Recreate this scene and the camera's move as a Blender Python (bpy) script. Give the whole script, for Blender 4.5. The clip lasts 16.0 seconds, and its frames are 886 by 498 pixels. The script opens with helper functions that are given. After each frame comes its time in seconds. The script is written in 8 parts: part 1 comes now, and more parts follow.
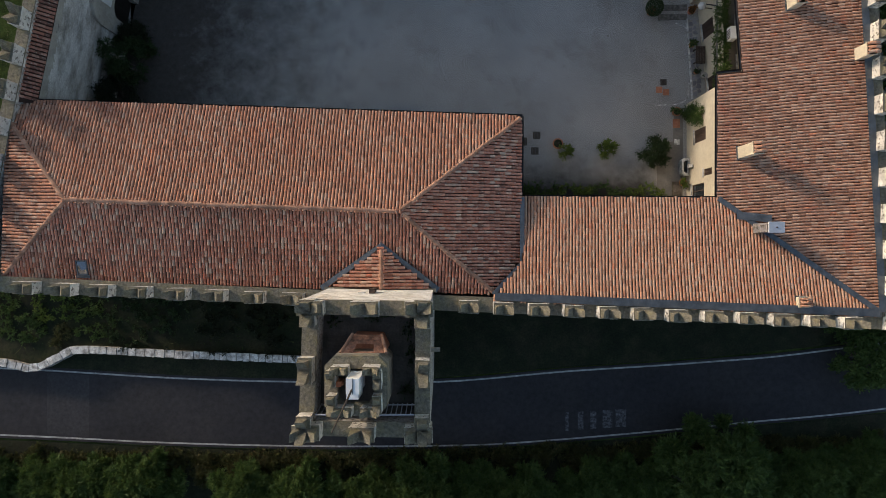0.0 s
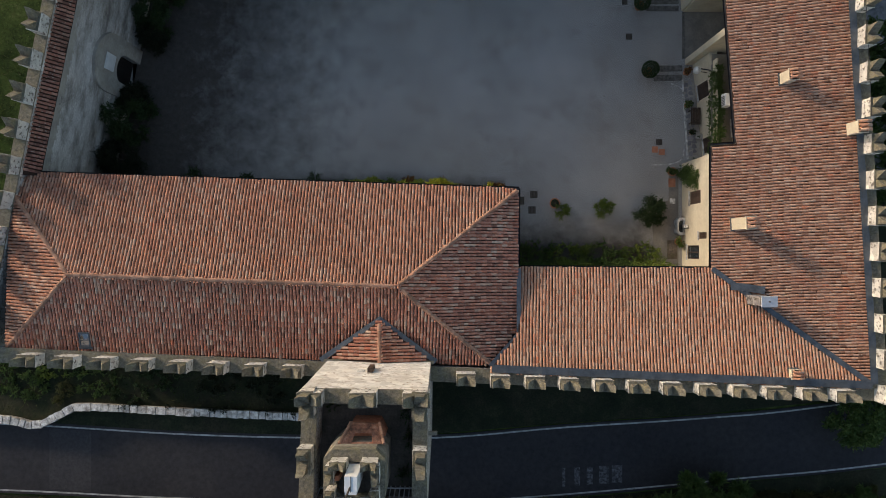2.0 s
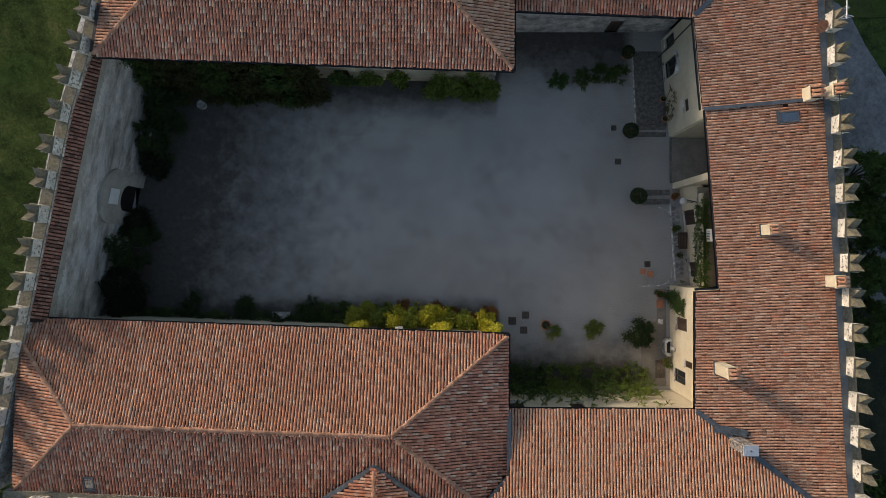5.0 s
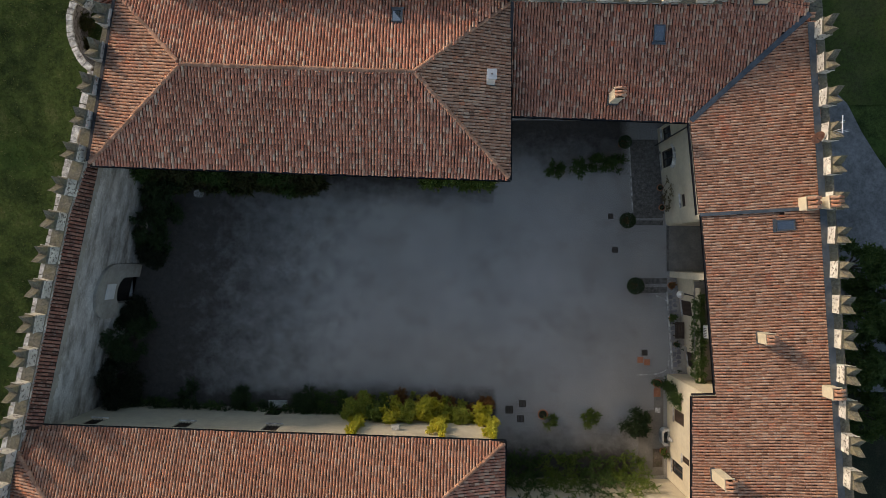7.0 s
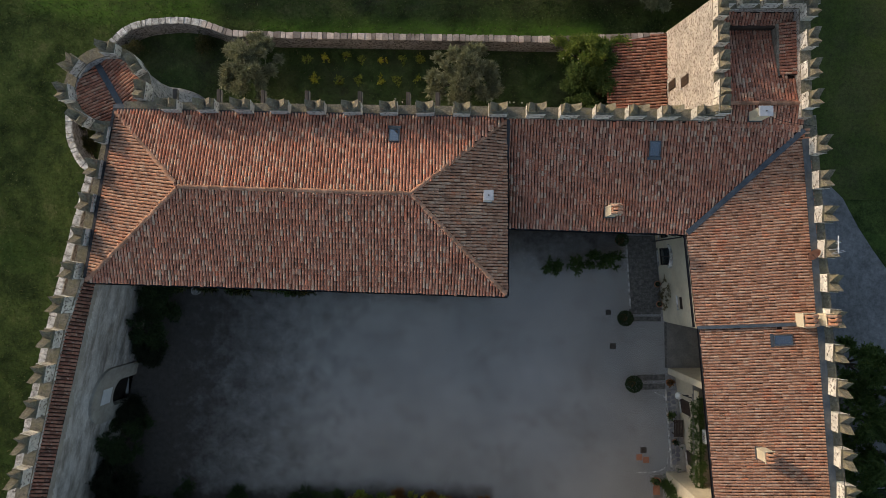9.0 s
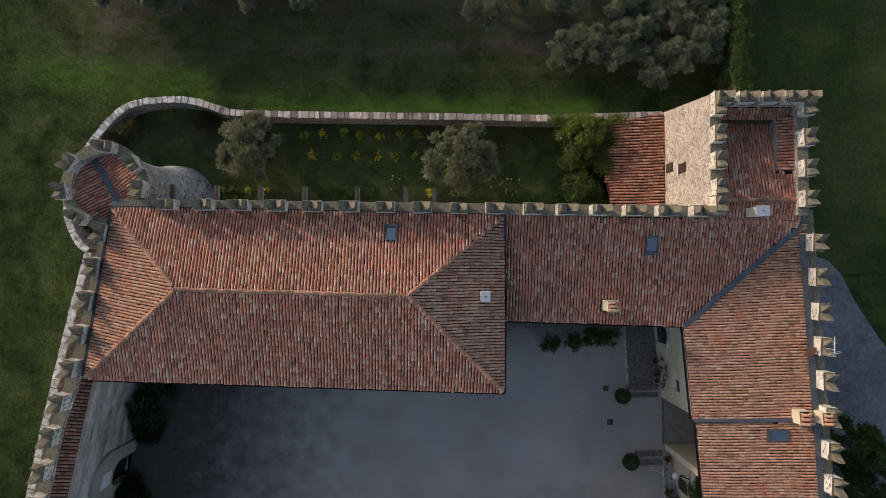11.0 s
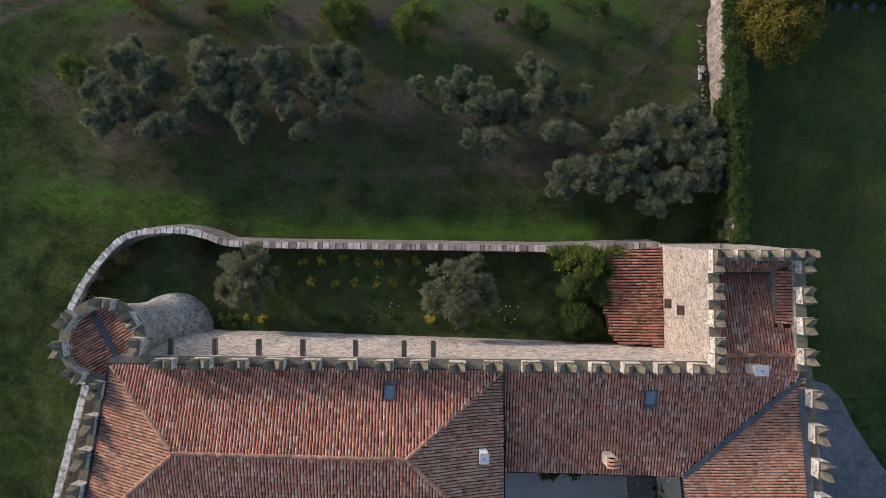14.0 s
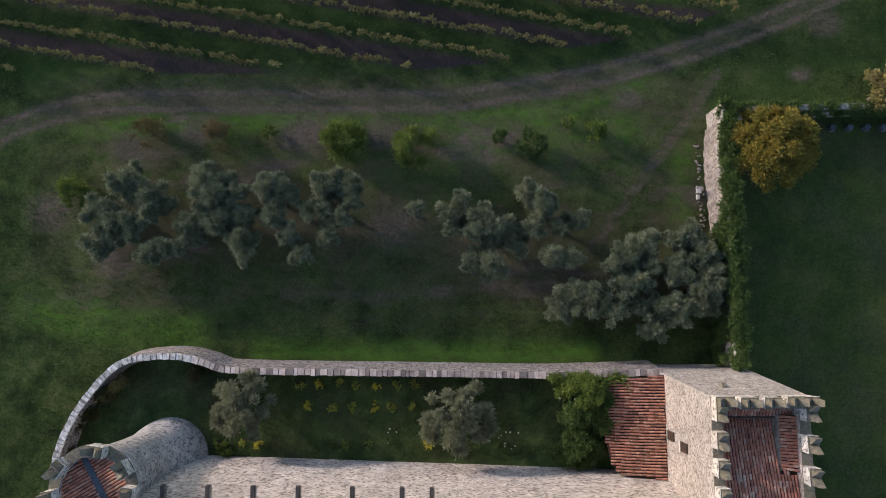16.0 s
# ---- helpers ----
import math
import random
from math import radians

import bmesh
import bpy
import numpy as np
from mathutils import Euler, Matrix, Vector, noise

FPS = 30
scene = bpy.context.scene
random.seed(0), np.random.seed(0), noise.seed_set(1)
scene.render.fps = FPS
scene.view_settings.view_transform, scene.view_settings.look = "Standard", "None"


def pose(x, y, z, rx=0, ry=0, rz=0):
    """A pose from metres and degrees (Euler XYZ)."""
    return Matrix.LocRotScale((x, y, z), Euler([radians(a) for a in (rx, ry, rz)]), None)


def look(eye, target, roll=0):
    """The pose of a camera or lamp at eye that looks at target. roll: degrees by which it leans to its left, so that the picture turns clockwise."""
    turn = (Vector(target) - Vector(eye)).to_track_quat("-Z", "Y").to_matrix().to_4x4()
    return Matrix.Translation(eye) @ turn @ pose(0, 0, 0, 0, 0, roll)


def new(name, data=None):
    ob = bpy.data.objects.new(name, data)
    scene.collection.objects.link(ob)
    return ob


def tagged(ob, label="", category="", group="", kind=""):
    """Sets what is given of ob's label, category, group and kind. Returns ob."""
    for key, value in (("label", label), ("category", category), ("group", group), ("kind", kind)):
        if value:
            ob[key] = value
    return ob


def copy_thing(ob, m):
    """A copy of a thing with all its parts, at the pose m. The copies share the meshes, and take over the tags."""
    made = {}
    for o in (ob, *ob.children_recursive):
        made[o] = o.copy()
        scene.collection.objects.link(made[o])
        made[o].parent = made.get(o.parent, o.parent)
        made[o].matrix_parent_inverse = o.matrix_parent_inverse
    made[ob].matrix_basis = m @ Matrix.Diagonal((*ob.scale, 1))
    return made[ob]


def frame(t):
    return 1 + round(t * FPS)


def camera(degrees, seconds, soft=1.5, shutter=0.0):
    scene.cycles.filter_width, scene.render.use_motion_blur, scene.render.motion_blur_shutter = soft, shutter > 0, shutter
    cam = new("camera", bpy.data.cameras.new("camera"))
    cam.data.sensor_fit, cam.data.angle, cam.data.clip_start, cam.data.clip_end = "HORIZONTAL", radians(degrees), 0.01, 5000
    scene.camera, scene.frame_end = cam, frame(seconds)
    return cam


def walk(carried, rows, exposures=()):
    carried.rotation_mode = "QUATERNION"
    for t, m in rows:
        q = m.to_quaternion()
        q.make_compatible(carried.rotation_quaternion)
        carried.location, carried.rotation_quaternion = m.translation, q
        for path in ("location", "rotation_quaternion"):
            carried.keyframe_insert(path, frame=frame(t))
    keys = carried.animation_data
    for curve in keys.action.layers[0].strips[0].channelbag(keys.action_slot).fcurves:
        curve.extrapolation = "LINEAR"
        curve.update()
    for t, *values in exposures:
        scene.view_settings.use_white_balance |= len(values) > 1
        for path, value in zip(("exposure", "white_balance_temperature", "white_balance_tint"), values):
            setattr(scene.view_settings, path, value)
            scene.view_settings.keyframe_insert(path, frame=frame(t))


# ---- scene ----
cam = camera(68.6, 16.0, soft=0.65)
METRES, EYE, TILT, LEAN, TURN = 52.0, 52.0, -90.0, 0.0, 0.0
ROWS = [
    (0.0, 0.0, 0.0, 0.0, 0.0, -0.0, 0.0),
    (0.5, 0.0005, 0.0014, 0.0199, 0.01, 0.01, -0.01),
    (1.0, 0.001, 0.0016, 0.0398, 0.0, 0.05, -0.02),
    (1.5, 0.002, -0.0038, 0.0631, 0.01, 0.07, -0.02),
    (2.0, 0.0032, -0.0113, 0.0883, 0.02, 0.1, -0.04),
    (2.5, 0.0049, -0.0231, 0.1164, 0.04, 0.05, -0.05),
    (3.0, 0.0067, -0.0352, 0.1451, 0.05, 0.13, -0.06),
    (3.5, 0.0082, -0.0387, 0.1748, 0.05, 0.24, -0.06),
    (4.0, 0.0101, -0.0397, 0.2061, 0.07, 0.34, -0.05),
    (6.5, 0.0176, -0.041, 0.3744, 0.1, 0.65, -0.14),
    (7.0, 0.0181, -0.0412, 0.4077, 0.07, 0.78, -0.11),
    (7.5, 0.0181, -0.0417, 0.4406, 0.02, 0.9, -0.1),
    (8.0, 0.0192, -0.0424, 0.4735, 0.03, 0.98, -0.06),
    (8.5, 0.0198, -0.0432, 0.5045, 0.01, 1.17, -0.04),
    (9.0, 0.0206, -0.0442, 0.5366, 0.0, 2.19, -0.01),
    (9.2, 0.021, -0.0447, 0.5497, 0.0, 2.47, 0.0),
    (11.5, 0.0252, -0.0516, 0.7015, 0.02, 1.52, 0.11),
    (12.0, 0.0256, -0.0532, 0.7326, 0.0, 1.61, 0.13),
    (12.5, 0.0258, -0.0545, 0.7637, -0.02, 1.68, 0.15),
    (13.0, 0.0257, -0.0555, 0.7943, -0.04, 1.75, 0.17),
    (13.5, 0.0262, -0.0559, 0.8252, -0.03, 1.78, 0.2),
    (14.0, 0.0262, -0.056, 0.8575, -0.04, 2.48, 0.21),
    (14.5, 0.0267, -0.0563, 0.8893, -0.04, 3.43, 0.22),
    (15.0, 0.0269, -0.0567, 0.9223, -0.06, 4.34, 0.23),
    (15.5, 0.0266, -0.0576, 0.9566, -0.1, 5.16, 0.24),
    (16.0, 0.0276, -0.059, 0.9923, -0.08, 5.91, 0.23),
]
EXPOSURES = [(0.0, 0.95, 6750, 11), (4.0, 0.94, 6950, 11), (9.0, 0.92, 7200, 11), (12.0, 0.95, 6750, 17), (16.0, 1.17, 6100, 17)]
walk(cam, [(t, pose(0, 0, EYE, TILT, LEAN, TURN) @ pose(METRES * x, METRES * y, METRES * z, 90 + pitch, roll, yaw)) for t, x, y, z, yaw, pitch, roll in ROWS], exposures=EXPOSURES)

# ---- light ----
SUN_AZ, SUN_EL = math.radians(148.0), math.radians(14.5)   # angle from +x, anticlockwise; height over the horizon
world = bpy.data.worlds.new("sky")
scene.world = world
world.use_nodes = True
wn = world.node_tree.nodes
sky = wn.new("ShaderNodeTexSky")
sky.sky_type = 'NISHITA'
sky.sun_disc = False
sky.sun_elevation = SUN_EL
sky.sun_rotation = math.radians(90.0) - SUN_AZ
wn["Background"].inputs["Strength"].default_value = 0.105
world.node_tree.links.new(sky.outputs[0], wn["Background"].inputs["Color"])
sun = new("sun", bpy.data.lights.new("sun", 'SUN'))
sun.data.energy = 1.3
sun.data.angle = math.radians(5.0)
sun.data.color = (1.0, 0.85, 0.71)
sun.matrix_world = look((0, 0, 0), (-math.cos(SUN_AZ) * math.cos(SUN_EL), -math.sin(SUN_AZ) * math.cos(SUN_EL), -math.sin(SUN_EL)))

# ---- materials ----


def mat_nodes(name, rough=0.85, metal=0.0, spec=0.3):
    m = bpy.data.materials.new(name)
    m.use_nodes = True
    nt = m.node_tree
    b = nt.nodes["Principled BSDF"]
    b.inputs["Roughness"].default_value = rough
    b.inputs["Metallic"].default_value = metal
    b.inputs["Specular IOR Level"].default_value = spec
    return m, nt, b


def ramp_node(nt, stops, fac, interp='LINEAR'):
    r = nt.nodes.new("ShaderNodeValToRGB")
    r.color_ramp.interpolation = interp
    while len(r.color_ramp.elements) < len(stops):
        r.color_ramp.elements.new(0.5)
    for e, (p, c) in zip(r.color_ramp.elements, stops):
        e.position = p
        e.color = (*c, 1)
    nt.links.new(fac, r.inputs[0])
    return r.outputs[0]


def place_noise(nt, scale, detail=4.0, rough=0.6, stretch=(1, 1, 1), offset=(0, 0, 0)):
    g = nt.nodes.new("ShaderNodeNewGeometry")
    mp = nt.nodes.new("ShaderNodeMapping")
    mp.inputs["Scale"].default_value = stretch
    mp.inputs["Location"].default_value = offset
    nt.links.new(g.outputs["Position"], mp.inputs["Vector"])
    n = nt.nodes.new("ShaderNodeTexNoise")
    n.inputs["Scale"].default_value = scale
    n.inputs["Detail"].default_value = detail
    n.inputs["Roughness"].default_value = rough
    nt.links.new(mp.outputs[0], n.inputs["Vector"])
    return n.outputs[0]


def mix_col(nt, a, b, fac, mode='MIX'):
    x = nt.nodes.new("ShaderNodeMix")
    x.data_type = 'RGBA'
    x.blend_type = mode
    for sock, v in ((x.inputs[0], fac), (x.inputs[6], a), (x.inputs[7], b)):
        if isinstance(v, (int, float)):
            sock.default_value = v
        elif isinstance(v, tuple):
            sock.default_value = (*v, 1)
        else:
            nt.links.new(v, sock)
    return x.outputs[2]


def add_bump(nt, b, height, strength, dist=0.02):
    n = nt.nodes.new("ShaderNodeBump")
    n.inputs["Strength"].default_value = strength
    n.inputs["Distance"].default_value = dist
    nt.links.new(height, n.inputs["Height"])
    nt.links.new(n.outputs[0], b.inputs["Normal"])


def steps(nt, value, lo, hi):
    r = nt.nodes.new("ShaderNodeMapRange")
    r.inputs["From Min"].default_value = lo
    r.inputs["From Max"].default_value = hi
    nt.links.new(value, r.inputs[0])
    return r.outputs[0]


def random_value(nt):
    """One random number for each joined piece and for each object."""
    g = nt.nodes.new("ShaderNodeNewGeometry")
    o = nt.nodes.new("ShaderNodeObjectInfo")
    a = nt.nodes.new("ShaderNodeMath")
    a.operation = 'ADD'
    nt.links.new(g.outputs["Random Per Island"], a.inputs[0])
    nt.links.new(o.outputs["Random"], a.inputs[1])
    f = nt.nodes.new("ShaderNodeMath")
    f.operation = 'FRACT'
    nt.links.new(a.outputs[0], f.inputs[0])
    return f.outputs[0]


def tile_mat(name, stops, vary=1.0, dirt=(0.10, 0.075, 0.06), dirt_amount=0.55, patch=(0.30, 0.13, 0.08), gain=1.0):
    m, nt, b = mat_nodes(name, 0.9, spec=0.2)
    mean = [sum(c[i] for _, c in stops) / len(stops) for i in range(3)]
    stops = [(p, tuple(gain * (1.10, 1.06, 1.04)[i] * (k * c[i] + (1 - k) * mean[i]) for i in range(3))) for p, c in stops for k in (vary * (0.8 if sum(c) < sum(mean) else 0.95),)]
    col = ramp_node(nt, stops, random_value(nt))
    big = steps(nt, place_noise(nt, 0.28, 5, 0.65), 0.42, 0.62)
    col = mix_col(nt, col, patch, mix_fac(nt, big, 0.35))
    red = steps(nt, place_noise(nt, 0.55, 5, 0.7, offset=(13, 4, 2)), 0.56, 0.68)
    col = mix_col(nt, col, (0.47, 0.145, 0.080), mix_fac(nt, red, 0.55))
    fine = place_noise(nt, 2.2, 6, 0.7)
    col = mix_col(nt, col, dirt, mix_fac(nt, steps(nt, fine, 0.52, 0.72), dirt_amount * 0.6))
    soot = place_noise(nt, 7.0, 5, 0.75, offset=(2, 8, 5))
    col = mix_col(nt, col, (0.06, 0.042, 0.034), mix_fac(nt, steps(nt, soot, 0.54, 0.66), 0.68))
    lichen = place_noise(nt, 11.0, 3, 0.6, offset=(7, 3, 1))
    col = mix_col(nt, col, (0.58, 0.52, 0.43), mix_fac(nt, steps(nt, lichen, 0.57, 0.67), 0.7))
    nt.links.new(col, b.inputs["Base Color"])
    add_bump(nt, b, place_noise(nt, 30, 4), 0.4, 0.01)
    return m


def mix_fac(nt, value, k):
    x = nt.nodes.new("ShaderNodeMath")
    x.operation = 'MULTIPLY'
    x.inputs[1].default_value = k
    nt.links.new(value, x.inputs[0])
    return x.outputs[0]


def speckled(name, stops, scale, rough=0.9, bump=0.4, bump_scale=None, detail=6, stain=None, stain_scale=0.6, stain_amount=0.5,
             stretch=(1, 1, 1), grain=0.0, metal=0.0, spec=0.25, jitter=0.0, dist=0.02, grain_scale=None):
    """A surface whose colour runs along a ramp of noise, with stains of its own colour and fine relief."""
    m, nt, b = mat_nodes(name, rough, metal, spec)
    col = ramp_node(nt, stops, place_noise(nt, scale, detail, 0.65, stretch))
    if stain:
        col = mix_col(nt, col, stain, mix_fac(nt, steps(nt, place_noise(nt, stain_scale, 6, 0.7, offset=(3, 9, 4)), 0.46, 0.66), stain_amount))
    if grain:
        g = ramp_node(nt, [(0.3, (1 - grain,) * 3), (0.7, (1 + grain,) * 3)], place_noise(nt, grain_scale or scale * 9, 3 if not grain_scale else 8, 0.7 if not grain_scale else 0.85))
        col = mix_col(nt, col, g, 1.0, 'MULTIPLY')
    if jitter:
        g = ramp_node(nt, [(0.0, (1 - jitter,) * 3), (1.0, (1 + jitter,) * 3)], random_value(nt))
        col = mix_col(nt, col, g, 1.0, 'MULTIPLY')
    nt.links.new(col, b.inputs["Base Color"])
    if bump:
        add_bump(nt, b, place_noise(nt, bump_scale or scale * 3, 5, 0.65), bump, dist)
    return m


def leaf_mat(name, stops, rough=0.55, patch=None, spec=0.25):
    m, nt, b = mat_nodes(name, rough, spec=spec)
    col = ramp_node(nt, stops, random_value(nt))
    col = mix_col(nt, col, patch or stops[0][1], mix_fac(nt, steps(nt, place_noise(nt, 1.1, 3), 0.4, 0.65), 0.6))
    nt.links.new(col, b.inputs["Base Color"])
    t = nt.nodes.new("ShaderNodeBsdfTranslucent")
    nt.links.new(col, t.inputs["Color"])
    mx = nt.nodes.new("ShaderNodeMixShader")
    mx.inputs[0].default_value = 0.25
    nt.links.new(b.outputs[0], mx.inputs[1])
    nt.links.new(t.outputs[0], mx.inputs[2])
    nt.links.new(mx.outputs[0], nt.nodes["Material Output"].inputs[0])
    return m


TILE_S = tile_mat("weathered_tiles", [(0.0, (0.138, 0.073, 0.051)), (0.15, (0.318, 0.145, 0.093)), (0.38, (0.445, 0.194, 0.116)), (0.6, (0.530, 0.242, 0.144)),
                                      (0.78, (0.488, 0.291, 0.205)), (0.92, (0.551, 0.388, 0.288)), (1.0, (0.615, 0.223, 0.112))], vary=0.72)
TILE_SE = tile_mat("salmon_tiles", [(0.0, (0.233, 0.107, 0.070)), (0.12, (0.530, 0.233, 0.130)), (0.4, (0.636, 0.330, 0.205)), (0.7, (0.657, 0.398, 0.260)),
                                    (0.9, (0.640, 0.450, 0.326)), (1.0, (0.640, 0.175, 0.074))], vary=0.8, dirt_amount=0.45, patch=(0.53, 0.28, 0.175), gain=0.88)
TILE_E = tile_mat("brown_tiles", [(0.0, (0.215, 0.115, 0.075)), (0.15, (0.395, 0.200, 0.125)), (0.45, (0.485, 0.255, 0.162)), (0.75, (0.530, 0.315, 0.215)),
                                  (0.95, (0.580, 0.390, 0.275)), (1.0, (0.600, 0.230, 0.125))], dirt_amount=0.45, patch=(0.40, 0.205, 0.135), gain=0.92)
TILE_N = tile_mat("mixed_red_tiles", [(0.0, (0.165, 0.082, 0.058)), (0.15, (0.345, 0.142, 0.098)), (0.45, (0.485, 0.192, 0.124)), (0.75, (0.510, 0.250, 0.170)),
                                      (0.93, (0.570, 0.425, 0.315)), (1.0, (0.600, 0.180, 0.100))], vary=1.0, gain=1.06)
TILE_OLD = tile_mat("old_dark_tiles", [(0.0, (0.095, 0.048, 0.036)), (0.3, (0.210, 0.090, 0.064)), (0.7, (0.310, 0.135, 0.092)), (1.0, (0.380, 0.210, 0.150))], dirt_amount=0.7, patch=(0.19, 0.11, 0.068), gain=1.22)
# near-black bed: the darkness of the gaps between tiles is put into its colour
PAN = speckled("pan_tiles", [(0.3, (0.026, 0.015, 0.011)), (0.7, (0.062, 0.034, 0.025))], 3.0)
RIDGE = speckled("ridge_tiles", [(0.3, (0.34, 0.16, 0.10)), (0.7, (0.52, 0.30, 0.20))], 4.0, stain=(0.16, 0.12, 0.10), jitter=0.3)
BRICK_RED = speckled("red_brick", [(0.3, (0.36, 0.13, 0.075)), (0.7, (0.52, 0.24, 0.14))], 6.0, jitter=0.25)
STONE = speckled("merlon_stone", [(0.3, (0.17, 0.15, 0.12)), (0.5, (0.29, 0.26, 0.21)), (0.7, (0.42, 0.38, 0.31))], 2.5,
                 stain=(0.13, 0.12, 0.09), stain_scale=1.3, stain_amount=0.7, grain=0.25, jitter=0.12, bump=0.6)
LICHEN = speckled("lichen_stone", [(0.3, (0.095, 0.088, 0.070)), (0.5, (0.175, 0.160, 0.125)), (0.7, (0.275, 0.25, 0.19))], 5.5,
                  stain=(0.27, 0.235, 0.10), stain_scale=1.7, stain_amount=0.35, grain=0.6, bump=0.8)


def masonry(name, light, dark, pit, pit_scale=5.5, joint_scale=2.6, amount=0.75, pit_lo=0.53, pit_hi=0.62):
    """Rubble stonework: pale stones of uneven tone with dark pits and open joints."""
    m, nt, b = mat_nodes(name, 0.95, spec=0.15)
    col = ramp_node(nt, [(0.3, dark), (0.7, light)], place_noise(nt, 1.1, 6, 0.7))
    v = nt.nodes.new("ShaderNodeTexVoronoi")
    v.inputs["Scale"].default_value = joint_scale
    g = nt.nodes.new("ShaderNodeNewGeometry")
    nt.links.new(g.outputs["Position"], v.inputs["Vector"])
    tone = nt.nodes.new("ShaderNodeSeparateColor")
    nt.links.new(v.outputs["Color"], tone.inputs[0])
    col = mix_col(nt, col, ramp_node(nt, [(0.0, (0.72,) * 3), (1.0, (1.2,) * 3)], tone.outputs[0]), 0.7, 'MULTIPLY')
    pits = steps(nt, place_noise(nt, pit_scale, 4, 0.65, offset=(5, 2, 8)), pit_lo, pit_hi)
    col = mix_col(nt, col, pit, mix_fac(nt, pits, amount))
    big = steps(nt, place_noise(nt, 0.5, 6, 0.7, (1, 1, 0.5), (9, 1, 3)), 0.50, 0.68)
    col = mix_col(nt, col, pit, mix_fac(nt, big, 0.35))
    nt.links.new(col, b.inputs["Base Color"])
    add_bump(nt, b, place_noise(nt, pit_scale, 5, 0.7, offset=(5, 2, 8)), 0.9, 0.07)
    return m


RUBBLE = masonry("rubble_wall", (0.58, 0.545, 0.505), (0.41, 0.375, 0.34), (0.16, 0.125, 0.10), 6.5, 2.6, 0.85, 0.52, 0.58)
MERLON_FACE = masonry("merlon_faces", (0.80, 0.77, 0.71), (0.58, 0.55, 0.49), (0.13, 0.11, 0.09), 4.6, 2.4, 0.9, 0.55, 0.60)
BATTER = masonry("battered_wall", (0.72, 0.665, 0.62), (0.46, 0.41, 0.375), (0.19, 0.155, 0.13), 3.4, 2.2, 0.85, 0.515, 0.60)
TURRETSTONE = masonry("grey_turret_stone", (0.56, 0.54, 0.525), (0.40, 0.38, 0.365), (0.12, 0.12, 0.12), 4.4, 2.4, 0.85, 0.53, 0.59)
OUTCROP = masonry("old_boundary_stone", (0.41, 0.365, 0.335), (0.29, 0.25, 0.225), (0.14, 0.13, 0.11), 4.0, 2.2, 0.85, 0.52, 0.60)
DULLWALL = masonry("weathered_garden_wall", (0.40, 0.37, 0.36), (0.26, 0.235, 0.225), (0.10, 0.09, 0.075), 4.5, 2.6, 0.9, 0.50, 0.58)
LIMEWASH = masonry("limewashed_wall", (0.86, 0.84, 0.80), (0.72, 0.69, 0.63), (0.34, 0.26, 0.19), 4.2, 2.0, 0.75, 0.57, 0.63)
PLASTER = speckled("cream_plaster", [(0.3, (0.60, 0.52, 0.38)), (0.7, (0.70, 0.63, 0.48))], 0.5, stain=(0.42, 0.36, 0.27), stain_scale=0.5,
                   stain_amount=0.4, grain=0.06, bump=0.2)
OLD_PLASTER = speckled("old_grey_plaster", [(0.34, (0.20, 0.18, 0.16)), (0.45, (0.40, 0.37, 0.335)), (0.60, (0.62, 0.595, 0.565))], 1.1, stain=(0.19, 0.17, 0.15), stain_scale=0.45,
                       stain_amount=0.45, stretch=(1, 0.28, 1), grain=0.3, bump=0.5)
CAPSTONE = speckled("pale_capstone", [(0.34, (0.30, 0.28, 0.25)), (0.48, (0.64, 0.62, 0.58)), (0.65, (0.80, 0.79, 0.76))], 2.4, stain=(0.10, 0.09, 0.08), stain_scale=2.2,
                    stain_amount=0.75, grain=0.2, jitter=0.2, bump=0.6)
PINKSTONE = speckled("pinkish_capstone", [(0.3, (0.36, 0.29, 0.25)), (0.7, (0.58, 0.50, 0.44))], 2.0, stain=(0.24, 0.17, 0.14), stain_scale=1.5,
                     stain_amount=0.5, grain=0.2, jitter=0.55, bump=0.6)
ASPHALT = speckled("asphalt", [(0.3, (0.023, 0.023, 0.027)), (0.7, (0.034, 0.033, 0.037))], 0.25, rough=0.75, stain=(0.05, 0.046, 0.043), stain_scale=0.12,
                   stain_amount=0.35, grain=0.25, bump=0.25, bump_scale=40)
ASPHALT_PATCH = speckled("asphalt_patch", [(0.3, (0.036, 0.036, 0.040)), (0.7, (0.050, 0.049, 0.052))], 0.5, rough=0.8, grain=0.25, bump=0.2, bump_scale=40)
LINE = speckled("worn_road_paint", [(0.35, (0.22, 0.22, 0.22)), (0.6, (0.48, 0.48, 0.47))], 3.0, grain=0.2, bump=0.1)
MARK = speckled("faded_road_paint", [(0.42, (0.042, 0.042, 0.046)), (0.66, (0.17, 0.17, 0.18))], 4.0, grain=0.3, bump=0.1)
LEAD = speckled("grey_blue_flashing", [(0.3, (0.075, 0.088, 0.10)), (0.7, (0.16, 0.18, 0.20))], 1.5, rough=0.5, metal=0.5, grain=0.1, bump=0.1)
GUTTER = speckled("dark_gutter", [(0.3, (0.035, 0.035, 0.04)), (0.7, (0.085, 0.08, 0.08))], 2.0, rough=0.5, metal=0.6, bump=0.1)
ZINC = speckled("pale_zinc", [(0.3, (0.48, 0.50, 0.53)), (0.7, (0.66, 0.67, 0.70))], 3.0, rough=0.4, metal=0.4, bump=0.1)
WHITE = speckled("white_paint", [(0.3, (0.70, 0.70, 0.69)), (0.7, (0.82, 0.82, 0.80))], 2.0, rough=0.6, bump=0.1)
